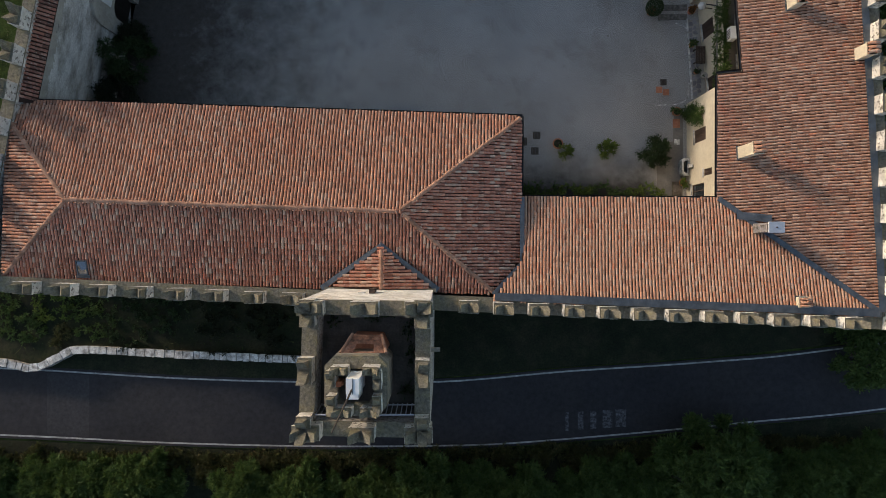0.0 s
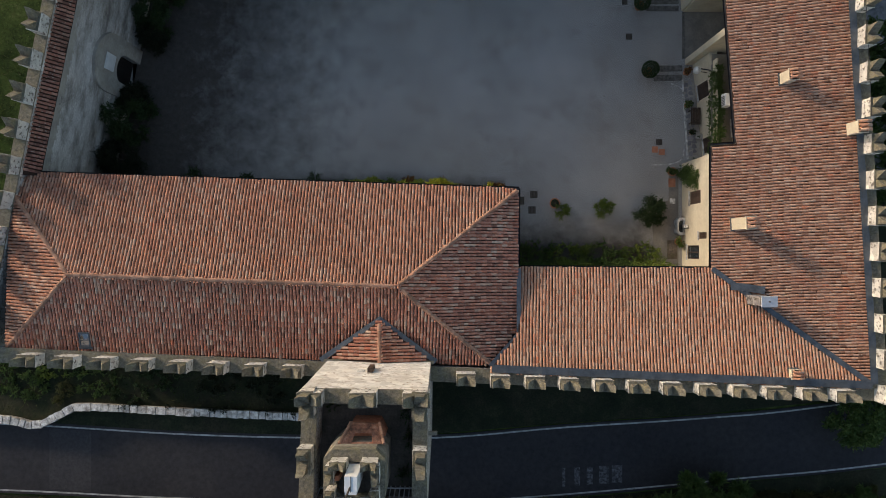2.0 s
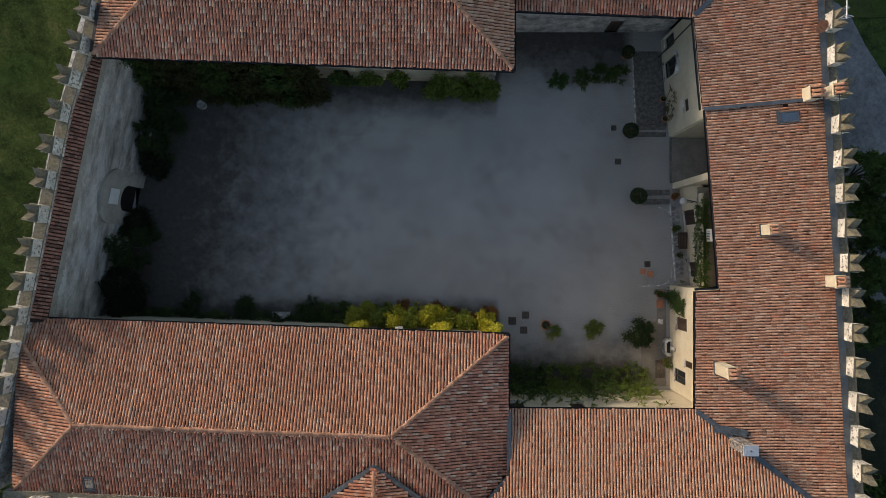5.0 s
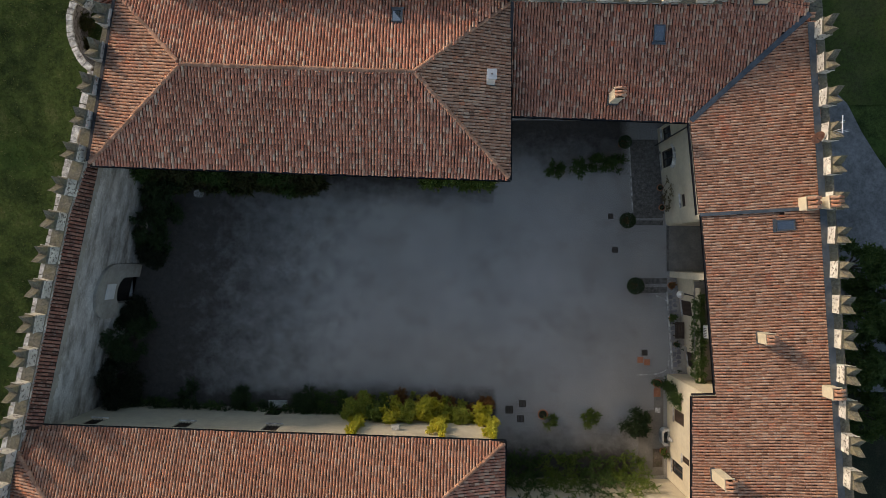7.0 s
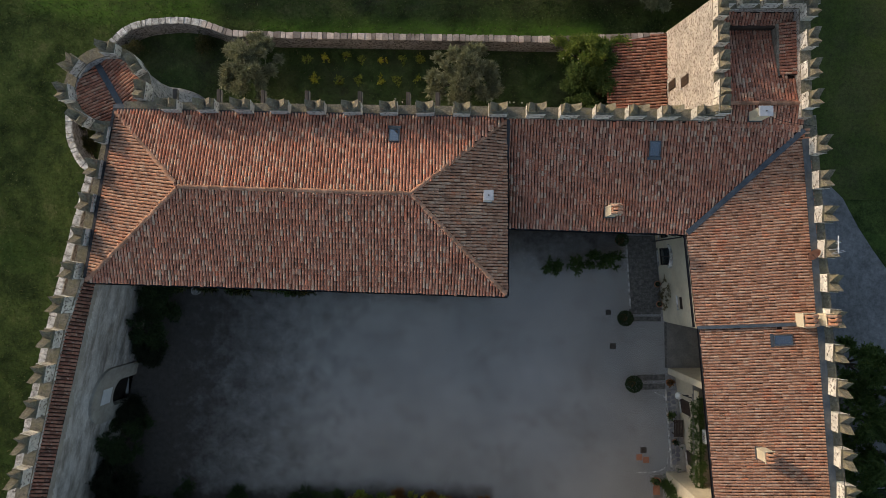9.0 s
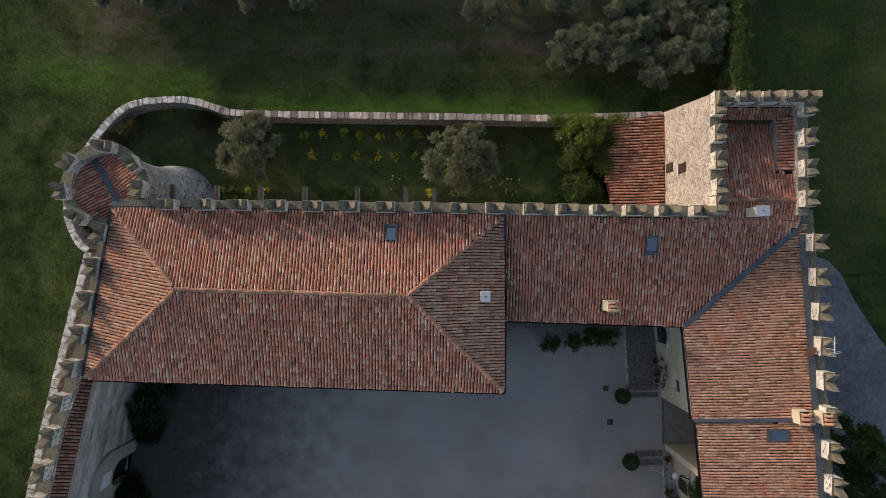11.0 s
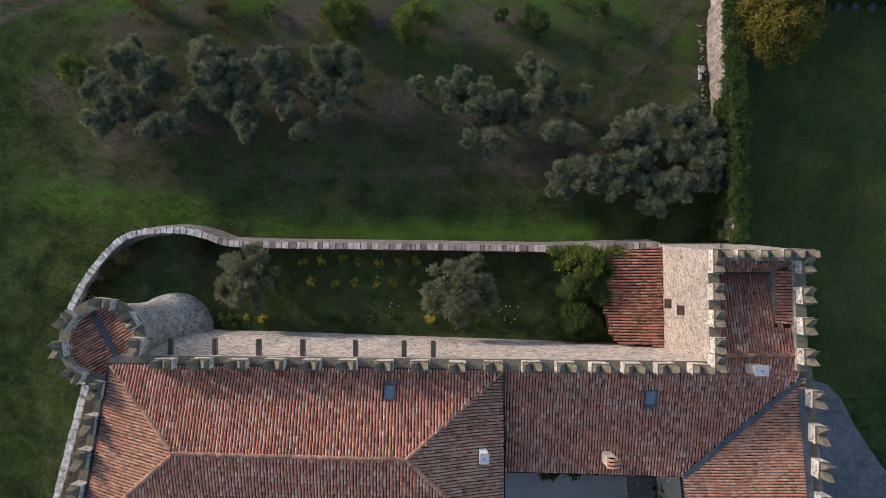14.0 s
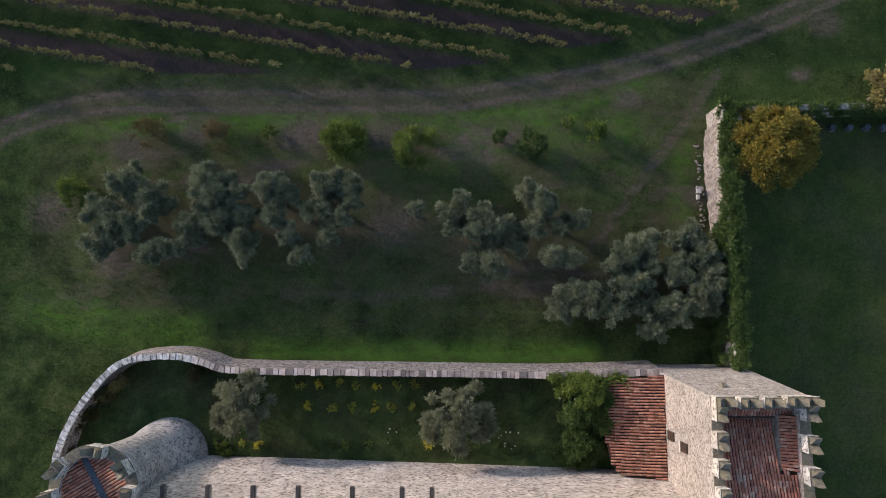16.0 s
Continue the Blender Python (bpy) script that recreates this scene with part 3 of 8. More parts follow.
def roof_face(roof, plane, ring, material, singles=0, focus=(0, 0), z_shift=0.0, pitch=PITCH, cuts=()):
    """The bed and the half-round tiles of one slope. ring: its outline in plan. Returns the bed's upper ring."""
    o, across, up, n = plane
    def at(x, y):
        return o.z + z_shift - (n.x * (x - o.x) + n.y * (y - o.y)) / n.z
    top = [(x, y, at(x, y)) for x, y in ring]
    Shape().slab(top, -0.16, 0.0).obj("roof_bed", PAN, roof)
    uv = np.array([[(Vector((x, y, z)) - o).dot(across), (Vector((x, y, z)) - o).dot(up)] for x, y, z in top])
    us = np.arange(uv[:, 0].min() + pitch / 2, uv[:, 0].max(), pitch)
    vs = np.arange(uv[:, 1].min() + 0.02, uv[:, 1].max(), COURSE)
    U, V = np.meshgrid(us, vs, indexing='ij')
    stagger = RNG.uniform(-0.06, 0.06, (len(us), 1))
    U = U + RNG.normal(0, 0.006, U.shape) + 0.02 * np.sin(vs * 0.9 + uv[0, 0])[None, :]
    # each column begins at its own eave where that runs nearly level
    first = np.full(len(us), 1e9)
    for (u0, v0), (u1, v1) in zip(uv, [*uv[1:], uv[0]]):
        if abs(u1 - u0) > 1.0 and abs(v1 - v0) < 0.12 * abs(u1 - u0) and max(v0, v1) < vs[0] + 2.8:
            on = (us >= min(u0, u1)) & (us <= max(u0, u1))
            first[on] = np.minimum(first[on], v0 + (v1 - v0) * (us[on] - u0) / (u1 - u0))
    first[first > 1e8] = vs[0]
    V = V + (first - vs[0] - 0.05)[:, None] + RNG.normal(0, 0.022, V.shape)
    V[:, 1:] += stagger * 0.8
    U, V = U.ravel(), V.ravel()
    ring_uv = [tuple(p) for p in uv]
    ok = inside(U, V + 0.16, ring_uv)
    for (ax_, ay_), (bx_, by_), half in cuts:
        gx_ = o.x + U * across.x + (V + 0.2) * up.x
        gy_ = o.y + U * across.y + (V + 0.2) * up.y
        L2 = (bx_ - ax_) ** 2 + (by_ - ay_) ** 2
        s_ = np.clip(((gx_ - ax_) * (bx_ - ax_) + (gy_ - ay_) * (by_ - ay_)) / L2, 0, 1)
        ok &= np.hypot(gx_ - ax_ - s_ * (bx_ - ax_), gy_ - ay_ - s_ * (by_ - ay_)) > half
    U, V = U[ok], V[ok]
    A, B, N, O = (np.array(q) for q in (across, up, n, o))
    O = O + np.array((0, 0, z_shift))
    yaw = RNG.normal(0, 0.02, len(U))
    tip = RNG.normal(0, 0.008, len(U))
    pos = O + U[:, None] * A + V[:, None] * B
    near = np.argsort((pos[:, 0] - focus[0]) ** 2 + (pos[:, 1] - focus[1]) ** 2)[:singles]
    keep = np.ones(len(U), bool)
    keep[near] = False
    tv = np.array(TILE_V)
    X = tv[None, :, 0] * np.cos(yaw)[:, None] - tv[None, :, 1] * np.sin(yaw)[:, None]
    Y = tv[None, :, 1] * np.cos(yaw)[:, None] + tv[None, :, 0] * np.sin(yaw)[:, None]
    Z = tv[None, :, 2] + 0.012 + tip[:, None] * tv[None, :, 1] * 3
    co = pos[:, None, :] + X[..., None] * A + Y[..., None] * B + Z[..., None] * N
    fa = np.array(TILE_F)
    kept = co[keep]
    faces = (fa[None] + (np.arange(len(kept)) * len(tv))[:, None, None]).reshape(-1, 4)
    many = raw("roof_tiles", kept.reshape(-1, 3), faces, material, roof)
    tagged(many, kind="stuff")
    if singles:
        me = bpy.data.meshes.new("tile")
        me.from_pydata(TILE_V, [], TILE_F)
        me.materials.append(material)
        for i in near:
            ob = new("tile", me)
            attach(ob, roof)
            c, s = math.cos(yaw[i]), math.sin(yaw[i])
            ax, ay = A * c + B * s, B * c - A * s
            p = pos[i] + N * 0.012
            ob.matrix_basis = Matrix(((ax[0], ay[0], N[0], p[0]), (ax[1], ay[1], N[1], p[1]), (ax[2], ay[2], N[2], p[2]), (0, 0, 0, 1)))
    return at


RV, RF = barrel(0.150, 0.125, 0.46, 0.03)
RIDGE_MESH = bpy.data.meshes.new("ridge_tile")
RIDGE_MESH.from_pydata(RV, [], RF)
RIDGE_MESH.materials.append(RIDGE)


def ridge_line(roof, a, b, lift=0.03):
    """Cap tiles from a up to b."""
    a, b = Vector(a), Vector(b)
    d = (b - a).normalized()
    side = d.cross(Vector((0, 0, 1))).normalized()
    n = side.cross(d)
    for i in range(int((b - a).length / 0.40)):
        p = a + d * (0.40 * i) + n * (lift + RNG.normal(0, 0.006)) + side * RNG.normal(0, 0.012)
        ob = new("ridge_tile", RIDGE_MESH)
        attach(ob, roof)
        ob.matrix_basis = Matrix(((side.x, d.x, n.x, p.x), (side.y, d.y, n.y, p.y), (side.z, d.z, n.z, p.z), (0, 0, 0, 1)))


def gutter(parent, a, b, r=0.085):
    a, b = Vector(a), Vector(b)
    d = (b - a).normalized()
    side = d.cross(Vector((0, 0, 1))).normalized()
    n = 7
    s = Shape()
    for rr, q in ((r, 1), (r * 0.82, -1)):
        ring = [(side * (rr * math.cos(t)) + Vector((0, 0, -rr * math.sin(t)))) for t in [math.pi * i / n for i in range(n + 1)]]
        s.add([a + p for p in ring] + [b + p for p in ring], [(i, i + 1, n + 2 + i, n + 1 + i) for i in range(n)])
    for k in range(int((b - a).length / 2.5) + 1):
        c = a + d * (2.5 * k + 0.3)
        s.box(c.x - 0.02, c.y - 0.02, c.z - 0.1, c.x + 0.02, c.y + 0.02, c.z + 0.03)
    return s.obj("gutter", GUTTER, parent)


def flashing(parent, pts, width, lift=0.05, material=None, name="flashing"):
    s = Shape()
    s.strip(pts, width, lift - 0.02, lift)
    return s.obj(name, material or LEAD, parent)


# ---- walls with openings ----
def wall_face(parent, a, b, z0, z1, thick, holes, material, name="wall"):
    """A wall from a to b (plan), its outside on the right of that way. holes: (start, end, low, high) along it."""
    a, b = Vector((*a, 0)), Vector((*b, 0))
    d = (b - a).normalized()
    back = Vector((-d.y, d.x, 0)) * thick
    L = (b - a).length
    xs = sorted({0.0, L, *[h[0] for h in holes], *[h[1] for h in holes]})
    zs = sorted({z0, z1, *[h[2] for h in holes], *[h[3] for h in holes]})
    nx, nz = len(xs) - 1, len(zs) - 1
    def solid(i, k):
        if not (0 <= i < nx and 0 <= k < nz):
            return False
        cx, cz = (xs[i] + xs[i + 1]) / 2, (zs[k] + zs[k + 1]) / 2
        return not any(h[0] < cx < h[1] and h[2] < cz < h[3] for h in holes)
    verts, faces, index = [], [], {}
    def corner(i, k, side):
        if (i, k, side) not in index:
            p = a + d * xs[i] + back * side
            index[i, k, side] = len(verts)
            verts.append((p.x, p.y, zs[k]))
        return index[i, k, side]
    for i in range(nx):
        for k in range(nz):
            if not solid(i, k):
                continue
            for side in (0, 1):
                faces.append(tuple(corner(u, v, side) for u, v in ((i, k), (i + 1, k), (i + 1, k + 1), (i, k + 1))))
            for (u, v), e0, e1 in (((i - 1, k), (i, k), (i, k + 1)), ((i + 1, k), (i + 1, k), (i + 1, k + 1)), ((i, k - 1), (i, k), (i + 1, k)), ((i, k + 1), (i, k + 1), (i + 1, k + 1))):
                if not solid(u, v):
                    faces.append((corner(*e0, 0), corner(*e1, 0), corner(*e1, 1), corner(*e0, 1)))
    s = Shape().add(verts, faces)
    return s.obj(name, material, parent)


def window_in(parent, a, b, at_x, width, z0, z1, style="shutter", depth=0.18):
    """A window or door set in the wall a-b: frame, panes or boards, sill."""
    a, b = Vector((*a, 0)), Vector((*b, 0))
    d = (b - a).normalized()
    out = Vector((d.y, -d.x, 0))
    base = a + d * at_x - out * depth
    def blk(s, x0, x1, y0, y1, q0, q1):
        ring = [base + d * x + out * y for x, y in ((x0, y0), (x1, y0), (x1, y1), (x0, y1))]
        return s.prism([(*p.xy, q0) for p in ring], [(*p.xy, q1) for p in ring])
    w = width / 2
    win = blk(Shape(), -w, w, -0.06, 0.0, z0, z1).obj("window" if style != "door" else "door", GLASS if style == "pane" else WOOD, parent)
    fr = Shape()
    for x0, x1, q0, q1 in ((-w, -w + 0.07, z0, z1), (w - 0.07, w, z0, z1), (-w + 0.07, w - 0.07, z0, z0 + 0.07), (-w + 0.07, w - 0.07, z1 - 0.07, z1), (-0.035, 0.035, z0 + 0.07, z1 - 0.07)):
        blk(fr, x0, x1, 0.003, 0.05, q0, q1)
    fr.obj("frame", WOOD if style != "pane" else WOOD, win)
    if style == "shutter":
        n = int((z1 - z0 - 0.2) / 0.16)
        for i in range(n):
            q = z0 + 0.1 + i * 0.16
            blk(Shape(), -w + 0.075, -0.04, 0.003, 0.035, q, q + 0.11).obj("slat", WOOD, win)
            blk(Shape(), 0.04, w - 0.075, 0.003, 0.035, q, q + 0.11).obj("slat", WOOD, win)
    if style == "bars":
        sl = Shape()
        for i in range(5):
            x = -w + width * (i + 0.5) / 5
            blk(sl, x - 0.015, x + 0.015, 0.09, 0.12, z0, z1)
        for i in range(3):
            q = z0 + (z1 - z0) * (i + 0.5) / 3
            blk(sl, -w, w, 0.085, 0.088, q, q + 0.03)
        sl.obj("bars", IRON, win)
    if style != "door":
        blk(Shape(), -w - 0.1, w + 0.1, 0.0, depth + 0.10, z0 - 0.09, z0 - 0.005).obj("sill", CAPSTONE, win)
    return win


# ---- merlons ----
def merlon_mesh(width=1.15, depth=0.72, block=1.05, horn=0.78):
    """A block with a projecting slab and two stout horns with a curved notch between them."""
    w = width / 2
    s = Shape()
    s.prism([(-w, 0, -0.3), (w, 0, -0.3), (w, depth, -0.3), (-w, depth, -0.3)],
            [(-w, 0, block - 0.1), (w, 0, block - 0.1), (w, depth, block - 0.1), (-w, depth, block - 0.1)])
    s.box(-w - 0.03, -0.03, block - 0.1, w + 0.03, depth + 0.03, block, 0.012)
    y0, y1 = depth * 0.16, depth * 0.90
    n = 6
    for k in (-1, 1):
        # each lobe rises from the notch in the middle to its tip at the block's end
        xs = [0.03 + (w - 0.09) * i / n for i in range(n + 1)]
        zs = [block + 0.03 + horn * (i / n) ** 0.85 for i in range(n + 1)]
        for i in range(n):
            d0, d1 = 0.10 * (i / n) ** 2, 0.10 * ((i + 1) / n) ** 2
            s.prism([(k * xs[i], y0, block), (k * xs[i + 1], y0, block), (k * xs[i + 1], y1, block), (k * xs[i], y1, block)],
                    [(k * xs[i], y0 + d0, zs[i]), (k * xs[i + 1], y0 + d1, zs[i + 1]), (k * xs[i + 1], y1 - d1 * 0.4, zs[i + 1]), (k * xs[i], y1 - d0 * 0.4, zs[i])])
    me = bpy.data.meshes.new("merlon")
    me.from_pydata(s.v, [], s.f)
    bm = bmesh.new()
    bm.from_mesh(me)
    bmesh.ops.remove_doubles(bm, verts=bm.verts[:], dist=0.002)
    bmesh.ops.recalc_face_normals(bm, faces=bm.faces[:])
    for v in bm.verts:
        v.co += Vector(noise.noise_vector(v.co * 2.3 + Vector((width * 9, block * 7, 0)))) * 0.03
    for f in bm.faces:
        f.normal_update()
        f.material_index = 1 if f.normal.z > 0.45 or f.calc_center_median().z > block - 0.02 else 0
    bm.to_mesh(me)
    bm.free()
    me.materials.append(MERLON_FACE)
    me.materials.append(LICHEN)
    return me


MERLONS = [merlon_mesh(1.15), merlon_mesh(1.20, 0.74, 1.0, 0.74), merlon_mesh(1.10, 0.70, 1.08, 0.82)]


def put_merlon(parent, x, y, z, angle, scale=(1, 1, 1)):
    """angle: degrees; the merlon's outer side looks along its own +y."""
    ob = new("merlon", MERLONS[int(RNG.integers(0, 3))])
    attach(ob, parent)
    ob.matrix_basis = pose(x, y, z, RNG.normal(0, 0.8), RNG.normal(0, 0.8), angle + RNG.normal(0, 1.0)) @ Matrix.Diagonal((*scale, 1))
    return ob


# ---- plants ----
def leaf_cloud(clumps, per_area, size, slim=0.45, rng=None, fill=0.35, up=0.25, spiky=False, twig=9, tidy=False):
    """Small four-cornered leaves on short twigs that grow out of a list of clumps (x, y, z, rx, ry, rz); tidy: a clipped shell."""
    rng = rng or RNG
    cos = []
    for x, y, z, rx, ry, rz in clumps:
        n = int(per_area * 4 * ((rx * ry + ry * rz + rx * rz) / 3) * 3.14)
        if tidy:
            d = rng.normal(size=(n, 3))
            d /= np.linalg.norm(d, axis=1)[:, None]
            c = np.array((x, y, z)) + d * np.where(rng.random(n) < 0.3, rng.uniform(0.5, 0.95, n), rng.uniform(0.92, 1.06, n))[:, None] * np.array((rx, ry, rz))
        else:
            m = max(4, n // twig)
            n = m * twig
            ds = rng.normal(size=(m, 3)) + np.array((0, 0, up))
            ds /= np.linalg.norm(ds, axis=1)[:, None]
            start, end = rng.uniform(0.15, 0.6, m), rng.uniform(0.75, 1.4, m)
            f = (np.arange(twig)[None, :] + rng.random((m, twig))) / twig
            rad = (start[:, None] + (end - start)[:, None] * f).reshape(-1)
            d = np.repeat(ds, twig, axis=0)
            c = np.array((x, y, z)) + (d * rad[:, None] + rng.normal(0, 0.07, (n, 3))) * np.array((rx, ry, rz))
        lean = 0.35 if spiky else 0.8
        t = d + rng.normal(0, lean, (n, 3))
        t /= np.linalg.norm(t, axis=1)[:, None]
        nor = np.cross(t, rng.normal(size=(n, 3)))
        nor /= np.linalg.norm(nor, axis=1)[:, None]
        w = np.cross(nor, t)
        L = size * rng.uniform(0.6, 1.35, n)[:, None]
        q = np.stack([c - t * L * 0.5, c + w * L * slim * 0.5, c + t * L * 0.5 + nor * L * 0.12, c - w * L * slim * 0.5], axis=1)
        cos.append(q.reshape(-1, 3))
    co = np.concatenate(cos)
    return co, np.arange(len(co)).reshape(-1, 4)


def limbs(trunk_r, height, ends, parent, base=(0, 0, 0)):
    """The trunk, and each limb as a part of its own."""
    s = Shape()
    fork = Vector(base) + Vector((0.05, -0.04, height))
    s.tube(base, Vector(base) + Vector((0.03, 0.02, height * 0.5)), trunk_r * 1.25, trunk_r, 9)
    s.tube(Vector(base) + Vector((0.03, 0.02, height * 0.5)), fork, trunk_r, trunk_r * 0.8, 9)
    for e in ends:
        e = Vector(e)
        mid = fork.lerp(e, 0.5) + Vector((0.08, 0.05, 0.12))
        Shape().tube(fork, mid, trunk_r * 0.5, trunk_r * 0.3, 6).tube(mid, e, trunk_r * 0.3, trunk_r * 0.1, 6).obj("limb", BARK, parent)
    s.obj("trunk", BARK, parent)


def tree_model(name, rx, ry, height, trunk_h, clump_r, n_clumps, leaf, size, slim, per_area, seed, label, category, group="", flat=0.6, trunk_r=0.14, spiky=False):
    """A tree at the origin: tapered trunk with limbs, crown of many leaves in clumps."""
    rng = np.random.default_rng(seed)
    cl = []
    for i in range(n_clumps):
        a = 2.39996 * i + rng.uniform(-0.4, 0.4)
        r = math.sqrt((i + 0.5) / n_clumps) * rng.uniform(0.85, 1.08)
        k = clump_r * rng.uniform(0.7, 1.3)
        cz = trunk_h + (height - trunk_h - k) * (1 - flat * r * r) * rng.uniform(0.75, 1.05)
        cl.append((rx * r * math.cos(a), ry * r * math.sin(a), max(cz, k * 0.6), k, k, k * 0.85))
    t = thing(name, (0, 0, 0), label, category, group)
    limbs(trunk_r, trunk_h, [(c[0] * 0.9, c[1] * 0.9, c[2]) for c in cl[::max(1, len(cl) // 7)]], t)
    co, fa = leaf_cloud(cl, per_area, size, slim, rng, spiky=spiky)
    co[:, 2] = np.maximum(co[:, 2], 0.02)
    raw("crown", co, fa, leaf, t)
    return t


def spread(model, spots):
    """The model moves to the first spot; copies of it stand on the others. spots: x, y, z, turn, scale."""
    for i, (x, y, z, turn, k) in enumerate(spots):
        m = pose(x, y, z, 0, 0, turn) @ Matrix.Scale(k, 4)
        if i == 0:
            first = m
        else:
            c = copy_thing(model, Matrix.Identity(4))
            c.matrix_basis = m
    model.matrix_basis = first

# ---- ground ----
def ground_z(x, y):
    z = -0.72
    z -= 0.5 * min(max((-27.0 - x) / 6.0, 0.0), 1.0)
    if y < -3.0:
        z = -0.62
    z += 0.10 * noise.noise(Vector((x * 0.11, y * 0.11, 0))) * min(max((y - 49) / 4.0, 0.0), 1.0)
    z -= 0.06 * max(-18.0 - y, 0.0) if y > -80 else 3.7
    return z


TRACK = smooth_path([(-60, 58.0), (-45, 63.5), (-37.1, 68.2), (-32.4, 69.8), (-27.5, 70.55), (-15.0, 70.55), (-2.6, 70.5), (2.4, 70.6), (7.3, 71.35), (12.3, 72.2), (17.4, 73.3), (25.2, 75.6), (35.5, 79.8), (60, 92.0)], 5)
SIDE_TRACK = smooth_path([(26.0, 73.0), (23.0, 68.7), (18.8, 63.2), (14.7, 57.9), (11.8, 55.0), (5.0, 54.2), (-3.0, 53.4), (-12.0, 53.6)], 5)


# vine rows: west end and east end in plan
VINE_ROWS = [(-37.1, 73.5, -34.9, 73.0), (-37.3, 75.6, -23.4, 73.0), (-37.4, 77.6, -11.9, 73.2), (-33.3, 79.3, -0.6, 73.2), (-22.0, 79.1, 7.7, 74.1), (-8.4, 79.0, 13.2, 75.2), (3.2, 79.1, 18.9, 76.1), (13.8, 79.2, 24.7, 77.3), (22.0, 79.4, 28.1, 78.7)]


def build_ground():
    ax = sorted({*[0.5 * i for i in range(-160, 161)], -2600, -1500, -800, -400, -220, -130, -100, 100, 130, 220, 400, 800, 1500, 2600})
    ay = sorted({*range(-60, 46, 2), *[46 + 0.5 * i for i in range(38)], *[65 + 0.25 * i for i in range(68)], *[82 + 0.5 * i for i in range(24)], *range(94, 122, 2), -2600, -1500, -800, -400, -220, -130, -90, 150, 220, 400, 800, 1500, 2600})
    co = np.array([(x, y, ground_z(x, y)) for y in ay for x in ax])
    n = len(ax)
    fa = np.array([(j * n + i, j * n + i + 1, (j + 1) * n + i + 1, (j + 1) * n + i) for j in range(len(ay) - 1) for i in range(n - 1)])
    g = raw("ground", co, fa, GROUND)
    worn = np.zeros(len(co))
    for path, half, strength in ((TRACK, 1.25, 1.0), (SIDE_TRACK, 0.42, 0.95)):
        best = np.full(len(co), 1e9)
        for p, q in zip(path, path[1:]):
            d = np.array(q[:2]) - np.array(p[:2])
            s = np.clip(((co[:, :2] - p[:2]) @ d) / (d @ d), 0, 1)
            best = np.minimum(best, np.linalg.norm(co[:, :2] - p[:2] - s[:, None] * d, axis=1))
        # two ruts with a grassier strip between them
        near_rut = np.clip(1.3 - np.abs(best - 0.56 * half) / (0.34 * half), 0, 1)
        worn = np.maximum(worn, strength * np.maximum(near_rut, 0.42 * np.clip(1.3 - best / half, 0, 1)))
    # bare ground in patches of its own; under the olives, soil colour put in for their shade
    for x_, y_, r_, k_ in ((-24.5, 59.8, 3.6, 0.5), (-17.5, 60.0, 3.4, 0.5), (-12.0, 60.0, 3.0, 0.5), (-7.6, 60.0, 3.0, 0.5), (4.6, 58.0, 3.6, 0.55), (10.4, 58.6, 3.2, 0.5), (17.0, 54.6, 3.6, 0.5), (21.6, 54.5, 3.6, 0.5),
                           (-32.6, 60.8, 2.0, 0.9), (-26.6, 56.4, 1.8, 0.9), (-20.0, 68.0, 1.5, 0.9), (-10.5, 67.5, 2.2, 1.0), (-3.6, 67.6, 1.7, 0.9), (3.5, 66.9, 1.0, 1.0), (17.9, 70.7, 1.1, 0.9), (33.4, 72.9, 0.8, 1.0),
                           (35.8, 77.6, 1.4, 0.8), (-2.6, 59.5, 2.6, 0.9), (23.4, 62.0, 1.1, 0.9), (-26.0, 66.6, 1.6, 0.7)):
        worn = np.maximum(worn, k_ * np.clip(1.5 - np.hypot(co[:, 0] - x_, (co[:, 1] - y_) * 1.3) / r_, 0, 1))
    tilled = np.zeros(len(co))
    for (x0, y0, x1, y1), (x2, y2, x3, y3) in zip(VINE_ROWS[1::2], VINE_ROWS[2::2]):
        low_ = y0 + (y1 - y0) * (co[:, 0] - x0) / (x1 - x0)
        high_ = y2 + (y3 - y2) * (co[:, 0] - x2) / (x3 - x2)
        end_ = x1 + (x3 - x1) * np.clip((co[:, 1] - y1) / (y3 - y1), -1, 2) - 1.2
        depth_ = np.minimum.reduce([co[:, 1] - low_ + 0.1, high_ + 0.1 - co[:, 1], end_ - co[:, 0]])
        tilled = np.maximum(tilled, np.clip(depth_ / 0.55, 0, 1))
    g.data.attributes.new("tilled", 'FLOAT', 'POINT').data.foreach_set("value", tilled.astype(np.float32))
    lush = np.zeros(len(co))
    for path, half in ((smooth_path([(-30, 68.0), (-20, 68.6), (-8, 68.8), (3, 68.6), (12, 69.9), (20, 71.8)], 5), 0.9), (smooth_path([(-14, 48.9), (0, 48.6), (14, 48.5)], 4), 0.9),
                       (smooth_path([(4, 66.8), (11, 67.6), (17, 68.4)], 4), 2.0), (smooth_path([(22.4, 57.5), (22.2, 62.0), (22.6, 66.0)], 4), 0.9), (smooth_path([(-34, 52.5), (-27, 51.0), (-20, 50.5)], 4), 1.6)):
        best = np.full(len(co), 1e9)
        for p, q in zip(path, path[1:]):
            d = np.array(q[:2]) - np.array(p[:2])
            s = np.clip(((co[:, :2] - p[:2]) @ d) / (d @ d), 0, 1)
            best = np.minimum(best, np.linalg.norm(co[:, :2] - p[:2] - s[:, None] * d, axis=1))
        lush = np.maximum(lush, 0.75 * np.clip(1.5 - best / half, 0, 1))
    g.data.attributes.new("lush", 'FLOAT', 'POINT').data.foreach_set("value", lush.astype(np.float32))
